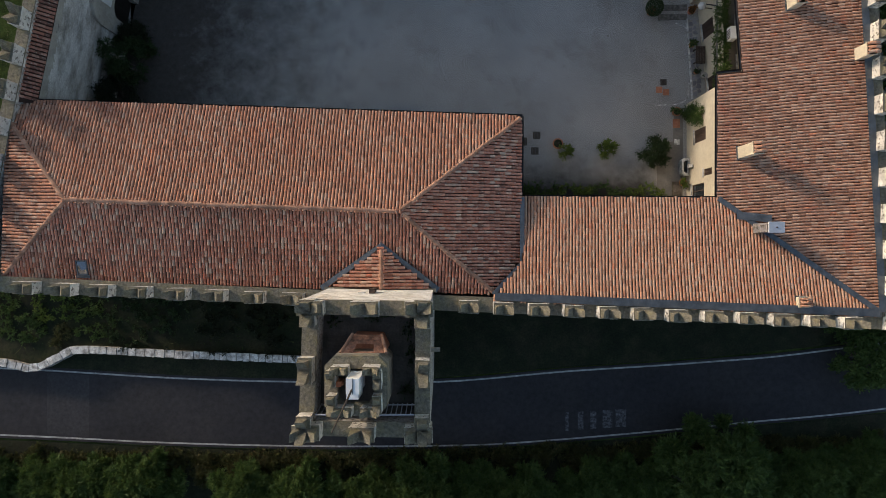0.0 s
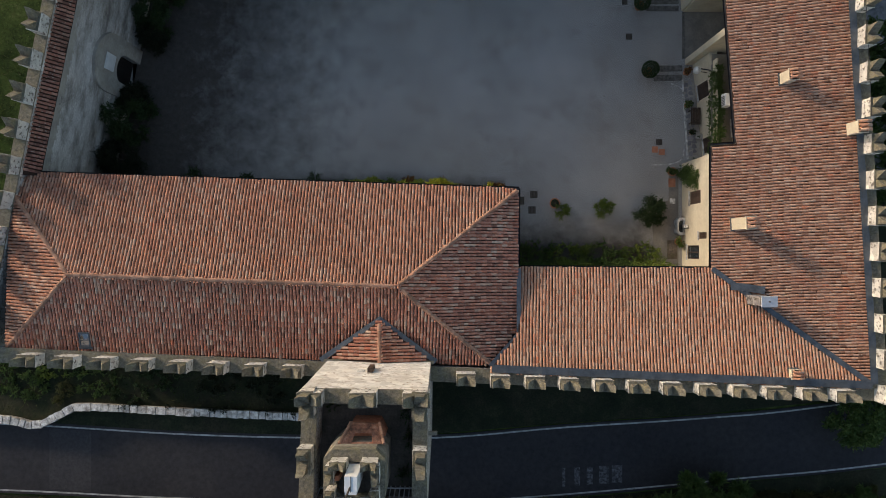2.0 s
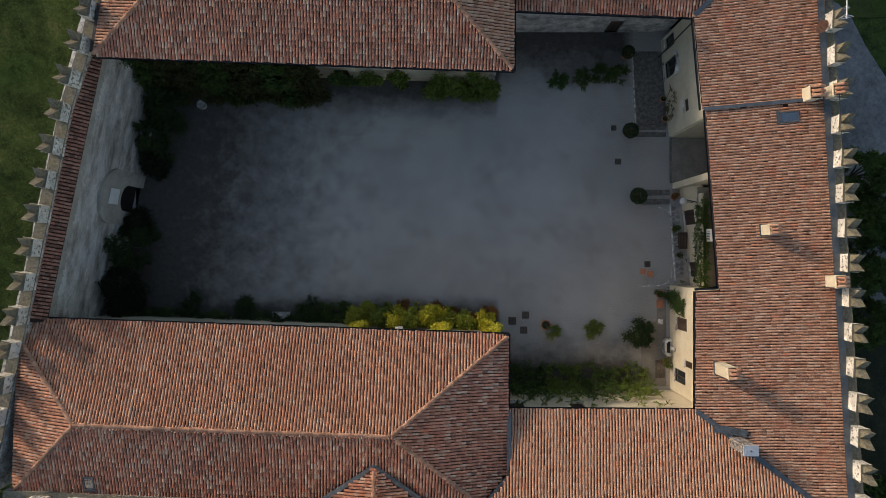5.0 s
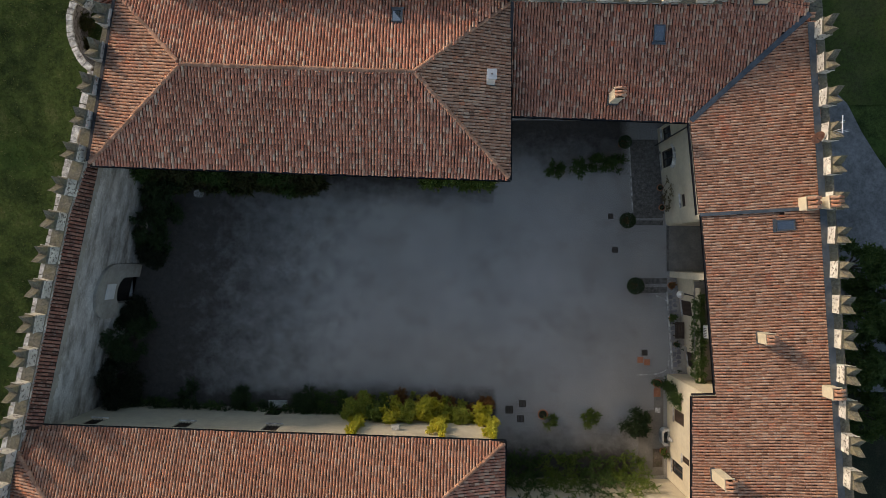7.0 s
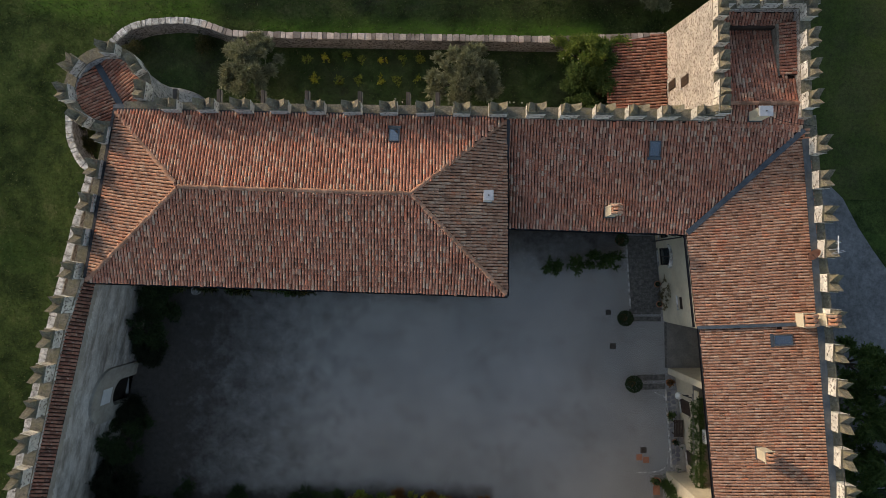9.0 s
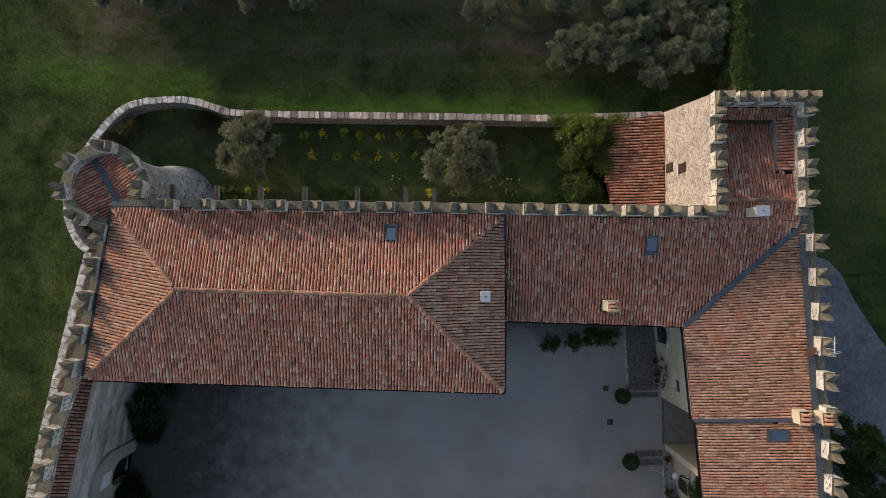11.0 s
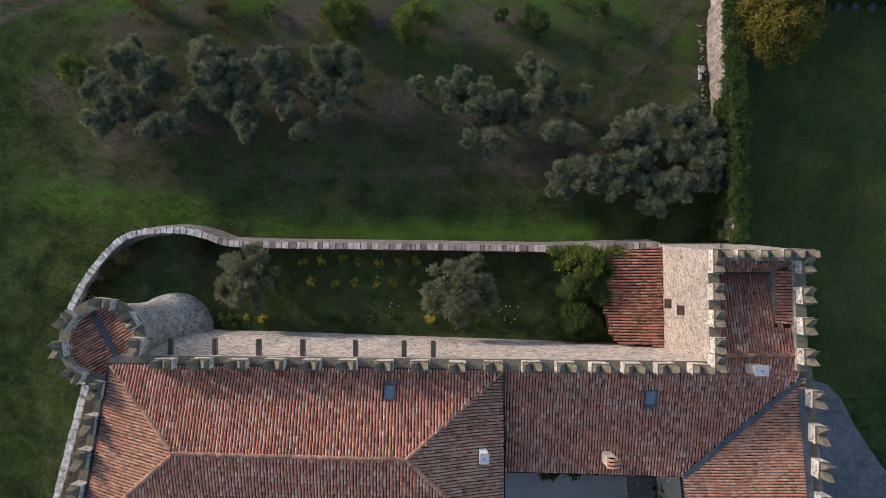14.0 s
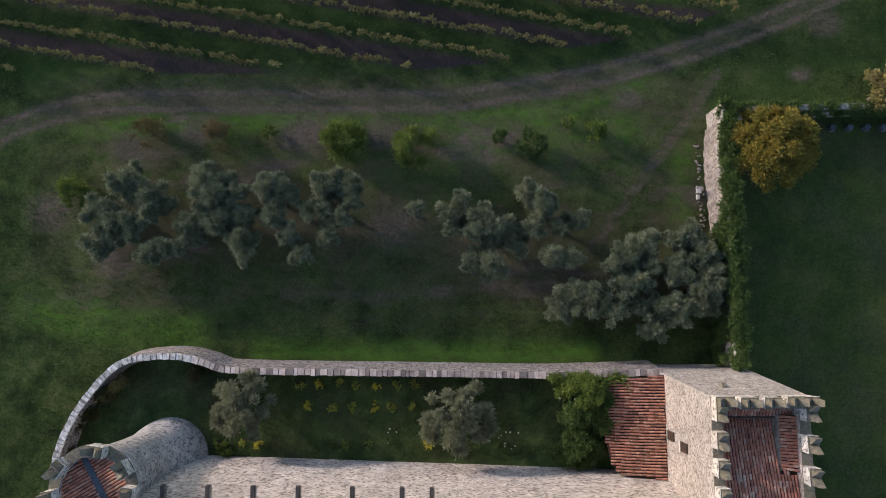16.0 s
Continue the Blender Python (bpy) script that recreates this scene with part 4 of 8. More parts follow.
    g.data.attributes.new("worn", 'FLOAT', 'POINT').data.foreach_set("value", worn.astype(np.float32))
    tagged(g, "dark green meadow grass with patches of bare brown earth", "ground", kind="structure")


build_ground()


def south_y(x):
    return -2.98 - 0.043 * x


def east_x(y):
    return 27.7 - 0.0583 * y


def west_x(y):
    return -27.55 + 0.203 * (y - 8.6)


def north_y(x):
    return 38.42 - 0.014 * x


def build_court():
    """The court's gravel; earth and fallen leaves line the planted west and north walls, and painted shade widens the
    dark zone.
    """
    ring = [(-27.4, 8.0), (6.0, 3.0), (22.6, 2.0), (21.0, 33.0), (-22.0, 33.0)]
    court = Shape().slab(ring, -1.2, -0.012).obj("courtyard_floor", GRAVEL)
    gx_, gy_ = np.meshgrid(np.arange(-27.5, 23, 0.5), np.arange(2.0, 33.1, 0.5))
    co = np.stack([gx_.ravel(), gy_.ravel(), np.zeros(gx_.size)], 1)
    nx, ny = gx_.shape[1], gx_.shape[0]
    fa = np.array([(j * nx + i, j * nx + i + 1, (j + 1) * nx + i + 1, (j + 1) * nx + i) for j in range(ny - 1) for i in range(nx - 1)])
    mid = co[fa].mean(axis=1)
    fa = fa[inside(mid[:, 0], mid[:, 1], ring)]
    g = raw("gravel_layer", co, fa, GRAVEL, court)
    # west and corner_ also paint the walls' shade into the gravel
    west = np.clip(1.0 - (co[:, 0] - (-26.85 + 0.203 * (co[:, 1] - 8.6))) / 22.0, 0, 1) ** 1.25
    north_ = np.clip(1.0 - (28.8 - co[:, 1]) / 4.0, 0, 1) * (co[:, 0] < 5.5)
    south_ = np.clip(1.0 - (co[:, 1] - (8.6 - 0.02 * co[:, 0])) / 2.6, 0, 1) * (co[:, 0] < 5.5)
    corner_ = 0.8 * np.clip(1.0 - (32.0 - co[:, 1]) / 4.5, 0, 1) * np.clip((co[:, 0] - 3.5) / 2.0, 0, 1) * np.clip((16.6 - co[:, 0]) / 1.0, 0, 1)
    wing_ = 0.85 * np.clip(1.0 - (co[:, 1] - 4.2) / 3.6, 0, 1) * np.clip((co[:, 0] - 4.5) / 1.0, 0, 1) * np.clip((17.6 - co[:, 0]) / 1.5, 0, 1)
    g.data.attributes.new("litter_shade", 'FLOAT', 'POINT').data.foreach_set("value", np.maximum.reduce([west, north_, south_, wing_, corner_]).astype(np.float32))
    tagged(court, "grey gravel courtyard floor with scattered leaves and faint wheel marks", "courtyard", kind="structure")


build_court()

# the garden between the north wall and the low garden wall
GARDEN = smooth_path([(-27.2, 36.2, 2.6), (-27.85, 36.75, 2.6), (-28.55, 37.85, 2.55), (-29.0, 39.3, 2.5), (-28.95, 41.1, 2.45), (-27.58, 44.37, 2.35), (-24.8, 47.7, 2.2), (-21.7, 48.45, 2.3), (-18.9, 48.3, 2.4), (-16.2, 47.4, 2.4)], 7)[:-1] + \
    [(-16.2, 47.4, 2.4), (-12.5, 47.25, 2.4), (0.0, 47.05, 2.4), (10.3, 46.86, 2.45), (18.9, 47.1, 2.7)]
garden_soil = Shape().slab([(x, y) for x, y, z in GARDEN] + [(18.9, 38.0), (-24.0, 38.0)], -1.3, 0.1).obj("garden_lawn", LAWN)
tagged(garden_soil, "shaded garden lawn enclosed by the low stone wall", "lawn", kind="structure")

# ---- road ----
ROAD_N = smooth_path([(-90, -8.0), (-60, -8.9), (-35.8, -9.64), (-22.1, -10.42), (-12.06, -10.73), (-0.2, -10.73), (9.9, -9.9), (21.3, -9.14), (31.8, -8.1), (60, -4.0), (95, 4.0)], 6)
ROAD_S = smooth_path([(-90, -13.6), (-60, -14.3), (-35.8, -15.03), (-22.1, -15.67), (-10.2, -15.94), (-0.2, -15.9), (5.3, -15.71), (14.9, -14.94), (24.5, -14.02), (35.8, -12.9), (60, -9.6), (95, -2.0)], 6)


def build_road():
    road = Shape()
    n = min(len(ROAD_N), len(ROAD_S))
    a, b = offset_path(ROAD_N, 0.25), offset_path(ROAD_S, -0.25)
    for i in range(n - 1):
        road.prism([(*b[i][:2], -0.9), (*b[i + 1][:2], -0.9), (*a[i + 1][:2], -0.9), (*a[i][:2], -0.9)],
                   [(*b[i][:2], -0.5), (*b[i + 1][:2], -0.5), (*a[i + 1][:2], -0.5), (*a[i][:2], -0.5)])
    r = road.obj("road", ASPHALT)
    tagged(r, "dark asphalt road with white edge lines", "road", kind="structure")
    Shape().strip(ROAD_N, 0.13, -0.5, -0.494).obj("edge_line", LINE, r)
    Shape().strip(ROAD_S, 0.13, -0.5, -0.494).obj("edge_line", LINE, r)
    Shape().slab([(-32.0, -14.9), (-28.6, -15.2), (-28.6, -10.2), (-32.0, -10.0)], -0.5, -0.496).obj("asphalt_patch", ASPHALT_PATCH, r)
    for x, w in ((9.9, 0.25), (10.9, 0.45), (11.9, 0.5), (12.9, 0.8), (13.95, 0.85)):
        Shape().slab([(x, -14.7 + 0.08 * (x - 10)), (x + w, -14.7 + 0.08 * (x - 10)), (x + w, -13.2 + 0.06 * (x - 10)), (x, -13.2 + 0.06 * (x - 10))], -0.5, -0.494).obj("road_mark", MARK, r)
    return r


build_road()


def capped_wall(name, path, width, foot, label, cap_mat, stone_len, body=None, cap=0.16, category="wall", batter=0.0):
    """A low wall along a path of (x, y, top) with single capstones."""
    s = Shape()
    L, R = offset_path(path, width / 2 - 0.04), offset_path(path, -width / 2 + 0.04)
    L2 = offset_path(path, width / 2 - 0.04 + batter)
    for i in range(len(path) - 1):
        q = [R[i], R[i + 1], L[i + 1], L[i]]
        q2 = [R[i], R[i + 1], L2[i + 1], L2[i]]
        s.prism([(x, y, foot) for x, y, z in q2], [(x, y, z - cap) for x, y, z in q])
    w = s.obj(name, body or RUBBLE)
    tagged(w, label, category, kind="structure")
    pts = [Vector(p) for p in path]
    acc, i, pos = 0.0, 0, pts[0]
    lens = [(b - a).length for a, b in zip(pts, pts[1:])]
    total = sum(lens)
    def at(d):
        for a, b, l in zip(pts, pts[1:], lens):
            if d <= l:
                return a.lerp(b, d / l), (b - a).normalized()
            d -= l
        return pts[-1], (pts[-1] - pts[-2]).normalized()
    d = 0.0
    while d < total - 0.2:
        l = stone_len * RNG.uniform(0.65, 1.4)
        (p, t), (q, t2) = at(d + RNG.uniform(0.01, 0.05)), at(min(d + l, total) - RNG.uniform(0.01, 0.05))
        n1, n2 = Vector((-t.y, t.x, 0)) * width / 2, Vector((-t2.y, t2.x, 0)) * width / 2
        k = [RNG.uniform(0.80, 1.08) for _ in range(4)]
        lift = RNG.uniform(-0.02, 0.025)
        ring = [p - n1 * k[0], q - n2 * k[1], q + n2 * k[2], p + n1 * k[3]]
        Shape().prism([(v.x, v.y, v.z - cap) for v in ring], [(v.x, v.y, v.z + lift) for v in ring]).obj("capstone", cap_mat, w)
        d += l
    return w


RW = smooth_path([(-46, -9.0, 0.6), (-40, -8.8, 0.7), (-34.9, -8.95, 0.85), (-32.4, -9.4, 0.85), (-30.7, -8.7, 0.85), (-29.3, -7.95, 0.85)], 6)[:-1] + \
    [(-29.3, -7.95, 0.85), (-27.6, -7.95, 0.85), (-21.5, -8.28, 0.85), (-11.5, -8.72, 0.85), (-7.6, -8.9, 0.85)]
capped_wall("road_wall", RW, 0.62, -0.8, "low stone wall with pale irregular capstones beside the road", CAPSTONE, 0.62)
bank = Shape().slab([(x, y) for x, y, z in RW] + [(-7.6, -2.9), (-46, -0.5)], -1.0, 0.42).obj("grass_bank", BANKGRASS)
lawn_e = Shape().slab([(26.4, 34.2), (70.0, 34.2), (70.0, 69.0), (26.0, 68.8), (26.4, 47.6)], -1.4, -0.60).obj("mown_lawn", EASTLAWN)
tagged(lawn_e, "dark even lawn east of the boundary wall", "lawn", kind="structure")
low_w = Shape()
for (x0, y0, _), (x1, y1, _) in zip(RW[12:], RW[13:]):
    e0, e1 = (float(np.interp(q, [p[0] for p in ROAD_N], [p[1] for p in ROAD_N])) + 0.1 for q in (x0, x1))
    low_w.slab([(x0, e0), (x1, e1), (x1, y1 - 0.2), (x0, y0 - 0.2)], -1.2, -0.51)
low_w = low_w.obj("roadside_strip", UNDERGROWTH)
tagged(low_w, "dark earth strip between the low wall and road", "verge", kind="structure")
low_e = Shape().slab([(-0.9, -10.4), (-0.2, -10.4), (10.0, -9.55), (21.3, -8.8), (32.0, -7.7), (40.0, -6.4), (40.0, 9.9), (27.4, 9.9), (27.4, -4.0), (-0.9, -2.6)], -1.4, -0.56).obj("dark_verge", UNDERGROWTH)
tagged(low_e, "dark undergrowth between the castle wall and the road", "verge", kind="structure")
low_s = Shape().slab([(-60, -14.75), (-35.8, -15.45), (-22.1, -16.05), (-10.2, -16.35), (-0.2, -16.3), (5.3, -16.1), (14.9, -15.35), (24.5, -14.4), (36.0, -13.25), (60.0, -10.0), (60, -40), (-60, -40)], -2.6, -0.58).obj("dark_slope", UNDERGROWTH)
tagged(low_s, "undergrowth on the slope below the road, coloured darker for tree shade", "slope", kind="structure")
tagged(bank, "dark grass bank below the castle's south wall", "grass", kind="structure")
capped_wall("garden_wall_bend", [p for p in GARDEN if p[0] <= -18.0], 0.55, -1.2, "curved garden wall with broken white capstones", CAPSTONE, 0.5, DULLWALL, batter=0.55)
capped_wall("garden_wall", [p for p in GARDEN if p[0] > -18.9], 0.55, -1.2, "straight garden wall with pinkish and pale capstones", PINKSTONE, 0.45, DULLWALL, batter=0.55)

MEADOW_WALL = [(-35.6, -2.0, 2.6), (-33.75, 6.5, 2.6), (-31.9, 15.0, 2.6), (-30.45, 22.2, 2.6), (-29.75, 25.3, 2.6), (-28.75, 29.7, 2.6), (-27.65, 34.2, 2.6), (-27.2, 36.1, 2.6)]
capped_wall("meadow_wall", MEADOW_WALL, 0.6, -1.6, "long low wall with broken white capstones beside the meadow", CAPSTONE, 0.8, DULLWALL)

# ---- curtain walls with merlons ----
def curtain(name, path, z, thick, label, foot=-1.2, material=RUBBLE, batter=0.0):
    """A wall whose inner face follows the path; the outside lies on the left of the way."""
    s, c = Shape(), Shape()
    outer = offset_path(path, thick)
    lows = [offset_path(path, thick + b) for b in (batter if isinstance(batter, tuple) else (batter, batter))]
    low = [lows[min(i, 1)][i] for i in range(len(path))]
    for i in range(len(path) - 1):
        a, b = path[i], path[i + 1]
        s.prism([(*a, foot), (*b, foot), (*low[i + 1][:2], foot), (*low[i][:2], foot)],
                [(*a, z - 0.07), (*b, z - 0.07), (*outer[i + 1][:2], z - 0.07), (*outer[i][:2], z - 0.07)])
        o2 = offset_path(path, thick + 0.03)
        i2 = offset_path(path, -0.03)
        c.slab([i2[i][:2], i2[i + 1][:2], o2[i + 1][:2], o2[i][:2]], z - 0.07, z)
    w = s.obj(name, material)
    tagged(w, label, "wall", kind="structure")
    c.obj("coping", LICHEN, w)
    return w


Z_S, Z_E, Z_N, Z_W = 10.55, 10.75, 11.2, 10.5
w_south = curtain("wall_south", [(28.2, south_y(28.2)), (-28.8, south_y(-28.8))], Z_S, 0.92, "stone castle wall with swallowtail merlons above the road")
for k in range(8):
    x = -26.2 + 2.40 * k
    put_merlon(w_south, x, south_y(x) - 0.2, Z_S, 180 - 2.5)
for k in range(12):
    x = 1.62 + 2.18 * k
    put_merlon(w_south, x, south_y(x) - 0.2, Z_S, 180 - 2.5)
w_east = curtain("wall_east", [(east_x(38.6), 38.6), (east_x(-4.3), -4.3)], Z_E, 0.82, "stone castle wall with swallowtail merlons on the east side")
for k in range(19):
    y = -4.6 + 2.28 * k
    if y < 38.4:
        put_merlon(w_east, east_x(y) + 0.1, y, Z_E, -93.3)
w_north = curtain("wall_north", [(-20.3, north_y(-20.3)), (19.4, north_y(19.4))], Z_N, 0.72,
                  "tall battered stone wall with small merlons above the garden", batter=(1.08, 0.14), material=BATTER)
for k in range(10):
    x = -16.9 + 2.40 * k
    put_merlon(w_north, x, north_y(x), Z_N, -0.8, (1, 0.95, 1.05))
for k in range(6):
    x = 7.2 + 2.2 * k
    put_merlon(w_north, x, north_y(x), Z_N, -0.8, (1, 0.95, 1.05))
for x in (-17.2, -14.2, -11.2, -8.2, -4.6, -1.3, 0.7):
    # timber brackets that stand out of the north wall under the merlons
    Shape().box(x - 0.15, north_y(x) + 0.6, Z_N - 1.0, x + 0.13, north_y(x) + 1.85, Z_N - 0.66, 0.015).obj("bracket", BEAM, w_north, "dark weathered timber bracket")
    # thin added strip that makes the bracket's east side paler than its top
    Shape().box(x + 0.133, north_y(x) + 0.6, Z_N - 0.98, x + 0.19, north_y(x) + 1.80, Z_N - 0.70, 0.01).obj("bracket_board", STONE, w_north)
def west_bend(y):
    """The wall's line bends slightly inwards beside the north building."""
    return west_x(y) + 0.5 * min(max((y - 24.0) / 5.0, 0.0), 1.0)


w_west = curtain("wall_west", [(west_bend(-2.0), -2.0), (west_bend(24.0), 24.0), (west_bend(29.0), 29.0), (west_bend(37.9), 37.9)], Z_W, 0.74, "stone castle wall with swallowtail merlons beside the meadow")
for k in range(18):
    y = -1.3 + 2.26 * k
    put_merlon(w_west, west_bend(y), y, Z_W, 90 - 11.5)

# ---- south building ----
south = thing("south_building", (-11.5, 3.0, 0), "long two-storey plastered building under a hipped roof of old tiles", "building")
S_RW, S_RE, S_Z = (-23.31, 3.03), (-2.72, 2.33), 11.95
p_n = plane_of((-27.71, 9.7, 9.6), (5.09, 8.63, 9.6), (-13.0, 2.68, S_Z))
p_s = plane_of((-28.3, -1.75, 10.22), (3.2, -2.82, 10.22), (-13.0, 2.68, S_Z))
p_e = plane_of((5.09, 8.63, 9.62), (5.0, -0.9, 9.62), (*S_RE, S_Z))
p_w = plane_of((-27.9, 8.4, 10.25), (-28.3, -1.75, 10.25), (*S_RW, S_Z))
roof_s = Shape().slab([(-27.3, 9.0), (4.7, 8.0), (4.6, -2.0), (-27.7, -1.4)], 9.2, 9.3).obj("roof", PAN, south)
roof_face(roof_s, p_n, [(-27.71, 9.7), (-28.0, 8.35), S_RW, S_RE, (5.09, 8.63)], TILE_S, 220, (-8, 6))
roof_face(roof_s, p_s, [S_RW, (-28.3, -1.75), (3.2, -2.85), S_RE], TILE_N, 120, (-14, 0))
roof_face(roof_s, p_e, [S_RE, (3.2, -2.85), (5.0, -0.9), (5.09, 8.63)], TILE_N, 60, (2, 4))
roof_face(roof_s, p_w, [S_RW, (-28.0, 8.35), (-28.3, -1.75)], TILE_S)
ridge_line(roof_s, (*S_RW, S_Z), (*S_RE, S_Z))
ridge_line(roof_s, (5.0, 8.5, 9.66), (*S_RE, S_Z))
ridge_line(roof_s, (3.2, -2.75, 10.22), (*S_RE, S_Z))
ridge_line(roof_s, (-27.95, 8.35, 10.18), (*S_RW, S_Z))
ridge_line(roof_s, (-28.2, -1.7, 10.25), (*S_RW, S_Z))
gutter(south, (-27.75, 9.78, 9.58), (5.2, 8.72, 9.58))
gutter(south, (5.19, 8.7, 9.58), (5.16, 3.5, 9.58))
flashing(south, [(5.17, 3.4, 9.5), (5.12, -0.9, 9.85), (3.2, -2.9, 10.55)], 0.30, 0.17)
N_A, N_B = (4.75, 8.15), (-27.3, 9.2)           # court front, seen from the court
holes_s = [(x - 0.55, x + 0.55, 5.3, 7.0) for x in (16.5, 23.0, 29.6)] + [(16.9, 18.1, 0.0, 2.5)]
wall_face(south, N_A, N_B, -0.1, 9.55, 0.55, holes_s, PLASTER)
for x in (16.5, 23.0, 29.6):
    window_in(south, N_A, N_B, x, 1.1, 5.3, 7.0, "bars")
window_in(south, N_A, N_B, 17.5, 1.2, 0.0, 2.5, "door")
Shape().box(-13.6, 8.75, -0.05, -12.0, 9.35, 0.16, 0.02).obj("door_step", CAPSTONE, south)
Shape().box(-2.95, 8.38, 5.45, -2.35, 8.75, 5.85, 0.03).obj("wall_box", CAPSTONE, south, "small pale stone ledge")
wall_face(south, (4.7, -2.6), (4.75, 8.15), -0.1, 9.55, 0.55, [], PLASTER)
Shape().tube((-8.2, 8.42, 0.1), (-8.2, 8.42, 9.45), 0.05).obj("downpipe", GUTTER, south)
Shape().tube((-16.9, 8.75, 0.1), (-16.9, 8.75, 9.45), 0.05).obj("downpipe", GUTTER, south)


def skylight(parent, plane, x, y, w=0.72, h=1.0, material=LEAD):
    o, across, up, n = plane
    z = o.z - (n.x * (x - o.x) + n.y * (y - o.y)) / n.z
    m = Matrix(((across.x, up.x, n.x, x), (across.y, up.y, n.y, y), (across.z, up.z, n.z, z), (0, 0, 0, 1)))
    s = Shape()
    for x0, y0, x1, y1 in ((-w / 2, -h / 2, -w / 2 + 0.09, h / 2), (w / 2 - 0.09, -h / 2, w / 2, h / 2), (-w / 2 + 0.09, -h / 2, w / 2 - 0.09, -h / 2 + 0.09),
                           (-w / 2 + 0.09, h / 2 - 0.09, w / 2 - 0.09, h / 2)):
        s.box(x0, y0, 0, x1, y1, 0.19, 0.01)
    s.box(-w / 2 - 0.08, -h / 2 - 0.2, 0.13, w / 2 + 0.08, -h / 2 - 0.001, 0.16)
    f = s.obj("skylight", material, parent)
    f.matrix_basis = m
    g = Shape().box(-w / 2 + 0.09, -h / 2 + 0.09, 0.13, w / 2 - 0.09, h / 2 - 0.09, 0.155).obj("pane", SKYLIGHT_GLASS)
    attach(g, f)
    g.matrix_basis = m
    return f


skylight(south, p_s, -23.0, -1.15)

# the small saddle roof behind the gate tower
p_pw = plane_of((-7.0, 1.0, 10.75), (-7.0, -2.6, 10.75), (-3.85, -1.0, 11.55))
p_pe = plane_of((-0.7, 1.0, 10.75), (-0.7, -2.6, 10.75), (-3.85, -1.0, 11.55))
porch = Shape().slab([(-6.8, -2.4), (-0.9, -2.4), (-3.85, 0.0)], 10.1, 10.2).obj("saddle_roof", PAN, south)
roof_face(porch, p_pw, [(-3.85, 0.15), (-7.3, -2.45), (-3.85, -2.5)], TILE_N)
roof_face(porch, p_pe, [(-3.85, 0.15), (-3.85, -2.5), (-0.6, -2.55)], TILE_N)
ridge_line(porch, (-3.85, -2.5, 11.55), (-3.85, 0.0, 11.55))
flashing(south, [(-7.75, -2.5, 10.62), (-3.85, 0.25, 11.42), (-0.3, -2.6, 10.62)], 0.34, 0.10)
flashing(south, [(-7.5, -2.50, 10.85), (-0.45, -2.62, 10.85)], 0.22, 0.08, LICHEN, "stone_ledge")

# ---- south-east wing ----
wing_se = thing("south_east_wing", (14, 0, 0), "castle wing with a salmon-coloured tiled roof sloping to the court", "building")
p_se = plane_of((3.2, south_y(3.2) + 6.4, 9.05), (18.2, south_y(18.2) + 6.4, 9.05), (10.0, south_y(10.0), 10.75))
roof_se = Shape().slab([(5.6, 3.0), (18.4, 2.9), (26.6, -3.6), (5.6, -2.8)], 8.6, 8.7).obj("roof", PAN, wing_se)
roof_face(roof_se, p_se, [(5.22, 3.41), (18.24, 3.35), (27.75, -4.1), (3.2, -3.1), (5.1, -0.9)], TILE_SE, 240, (11, 0), cuts=[((18.2, 3.35), (27.7, -4.05), 0.01), ((5.12, -0.9), (3.2, -2.9), 0.01)])
flashing(wing_se, [(3.3, south_y(3.3) + 0.12, 10.72), (27.7, south_y(27.7) + 0.12, 10.72)], 0.5, 0.2)
gutter(wing_se, (5.3, 3.50, 8.98), (18.2, 3.43, 8.93))
wall_face(wing_se, (20.2, 2.9), (4.9, 2.95), -0.1, 8.8, 0.5, [(13.5, 14.6, 4.6, 6.3), (9.0, 10.1, 4.6, 6.3)], PLASTER)
for x in (14.05, 9.55):
    window_in(wing_se, (20.2, 2.9), (4.9, 2.95), x, 1.1, 4.6, 6.3)

# ---- east wing ----
wing_e = thing("east_wing", (23, 14, 0), "castle wing with brown tiled roof and cream court front", "building")
def e_pt(y, d):
    return (east_x(y) - d, y)
p_ea = plane_of((*e_pt(3.3, 9.2), 8.86), (*e_pt(30.6, 9.2), 8.86), (*e_pt(15.0, 0.0), 10.72))
V_A, V_B = (18.0, 30.72), (25.4, 37.6)
roof_e = Shape().slab([(20.9, 4.0), (26.6, -3.2), (25.2, 36.8), (20.9, 31.5)], 8.5, 8.6).obj("roof", PAN, wing_e)
at_e = roof_face(roof_e, p_ea, [(18.24, 3.35), (18.25, 11.6), (19.75, 11.7), (18.85, 24.25), (east_x(24.25) - 0.1, 24.25), (east_x(-4.1) - 0.1, -4.1)], TILE_E, 240, (22, 12), pitch=0.198, cuts=[((18.2, 3.35), (27.7, -4.05), 0.01)])
roof_face(roof_e, p_ea, [(18.6, 24.25), (18.03, 30.72), (25.3, 37.7), (25.5, 37.7), (east_x(24.25) - 0.1, 24.25)], TILE_E, 60, (22, 30), z_shift=0.07, pitch=0.198, cuts=[(V_A, V_B, 0.02)])
flashing(wing_e, [(18.6, 24.2, at_e(18.6, 24.2) + 0.1), (26.2, 24.6, at_e(26.2, 24.6) + 0.1)], 0.24, 0.13)
flashing(wing_e, [(18.2, 3.35, 8.93), (27.7, -4.05, 10.75)], 0.34, 0.19)
flashing(wing_e, [(*V_A, at_e(*V_A) + 0.07), (*V_B, at_e(*V_B) + 0.07)], 0.36, 0.17)
flashing(wing_e, [(east_x(-4.0) - 0.1, -4.0, 10.74), (east_x(37) - 0.1, 37.0, 10.74)], 0.46, 0.2)
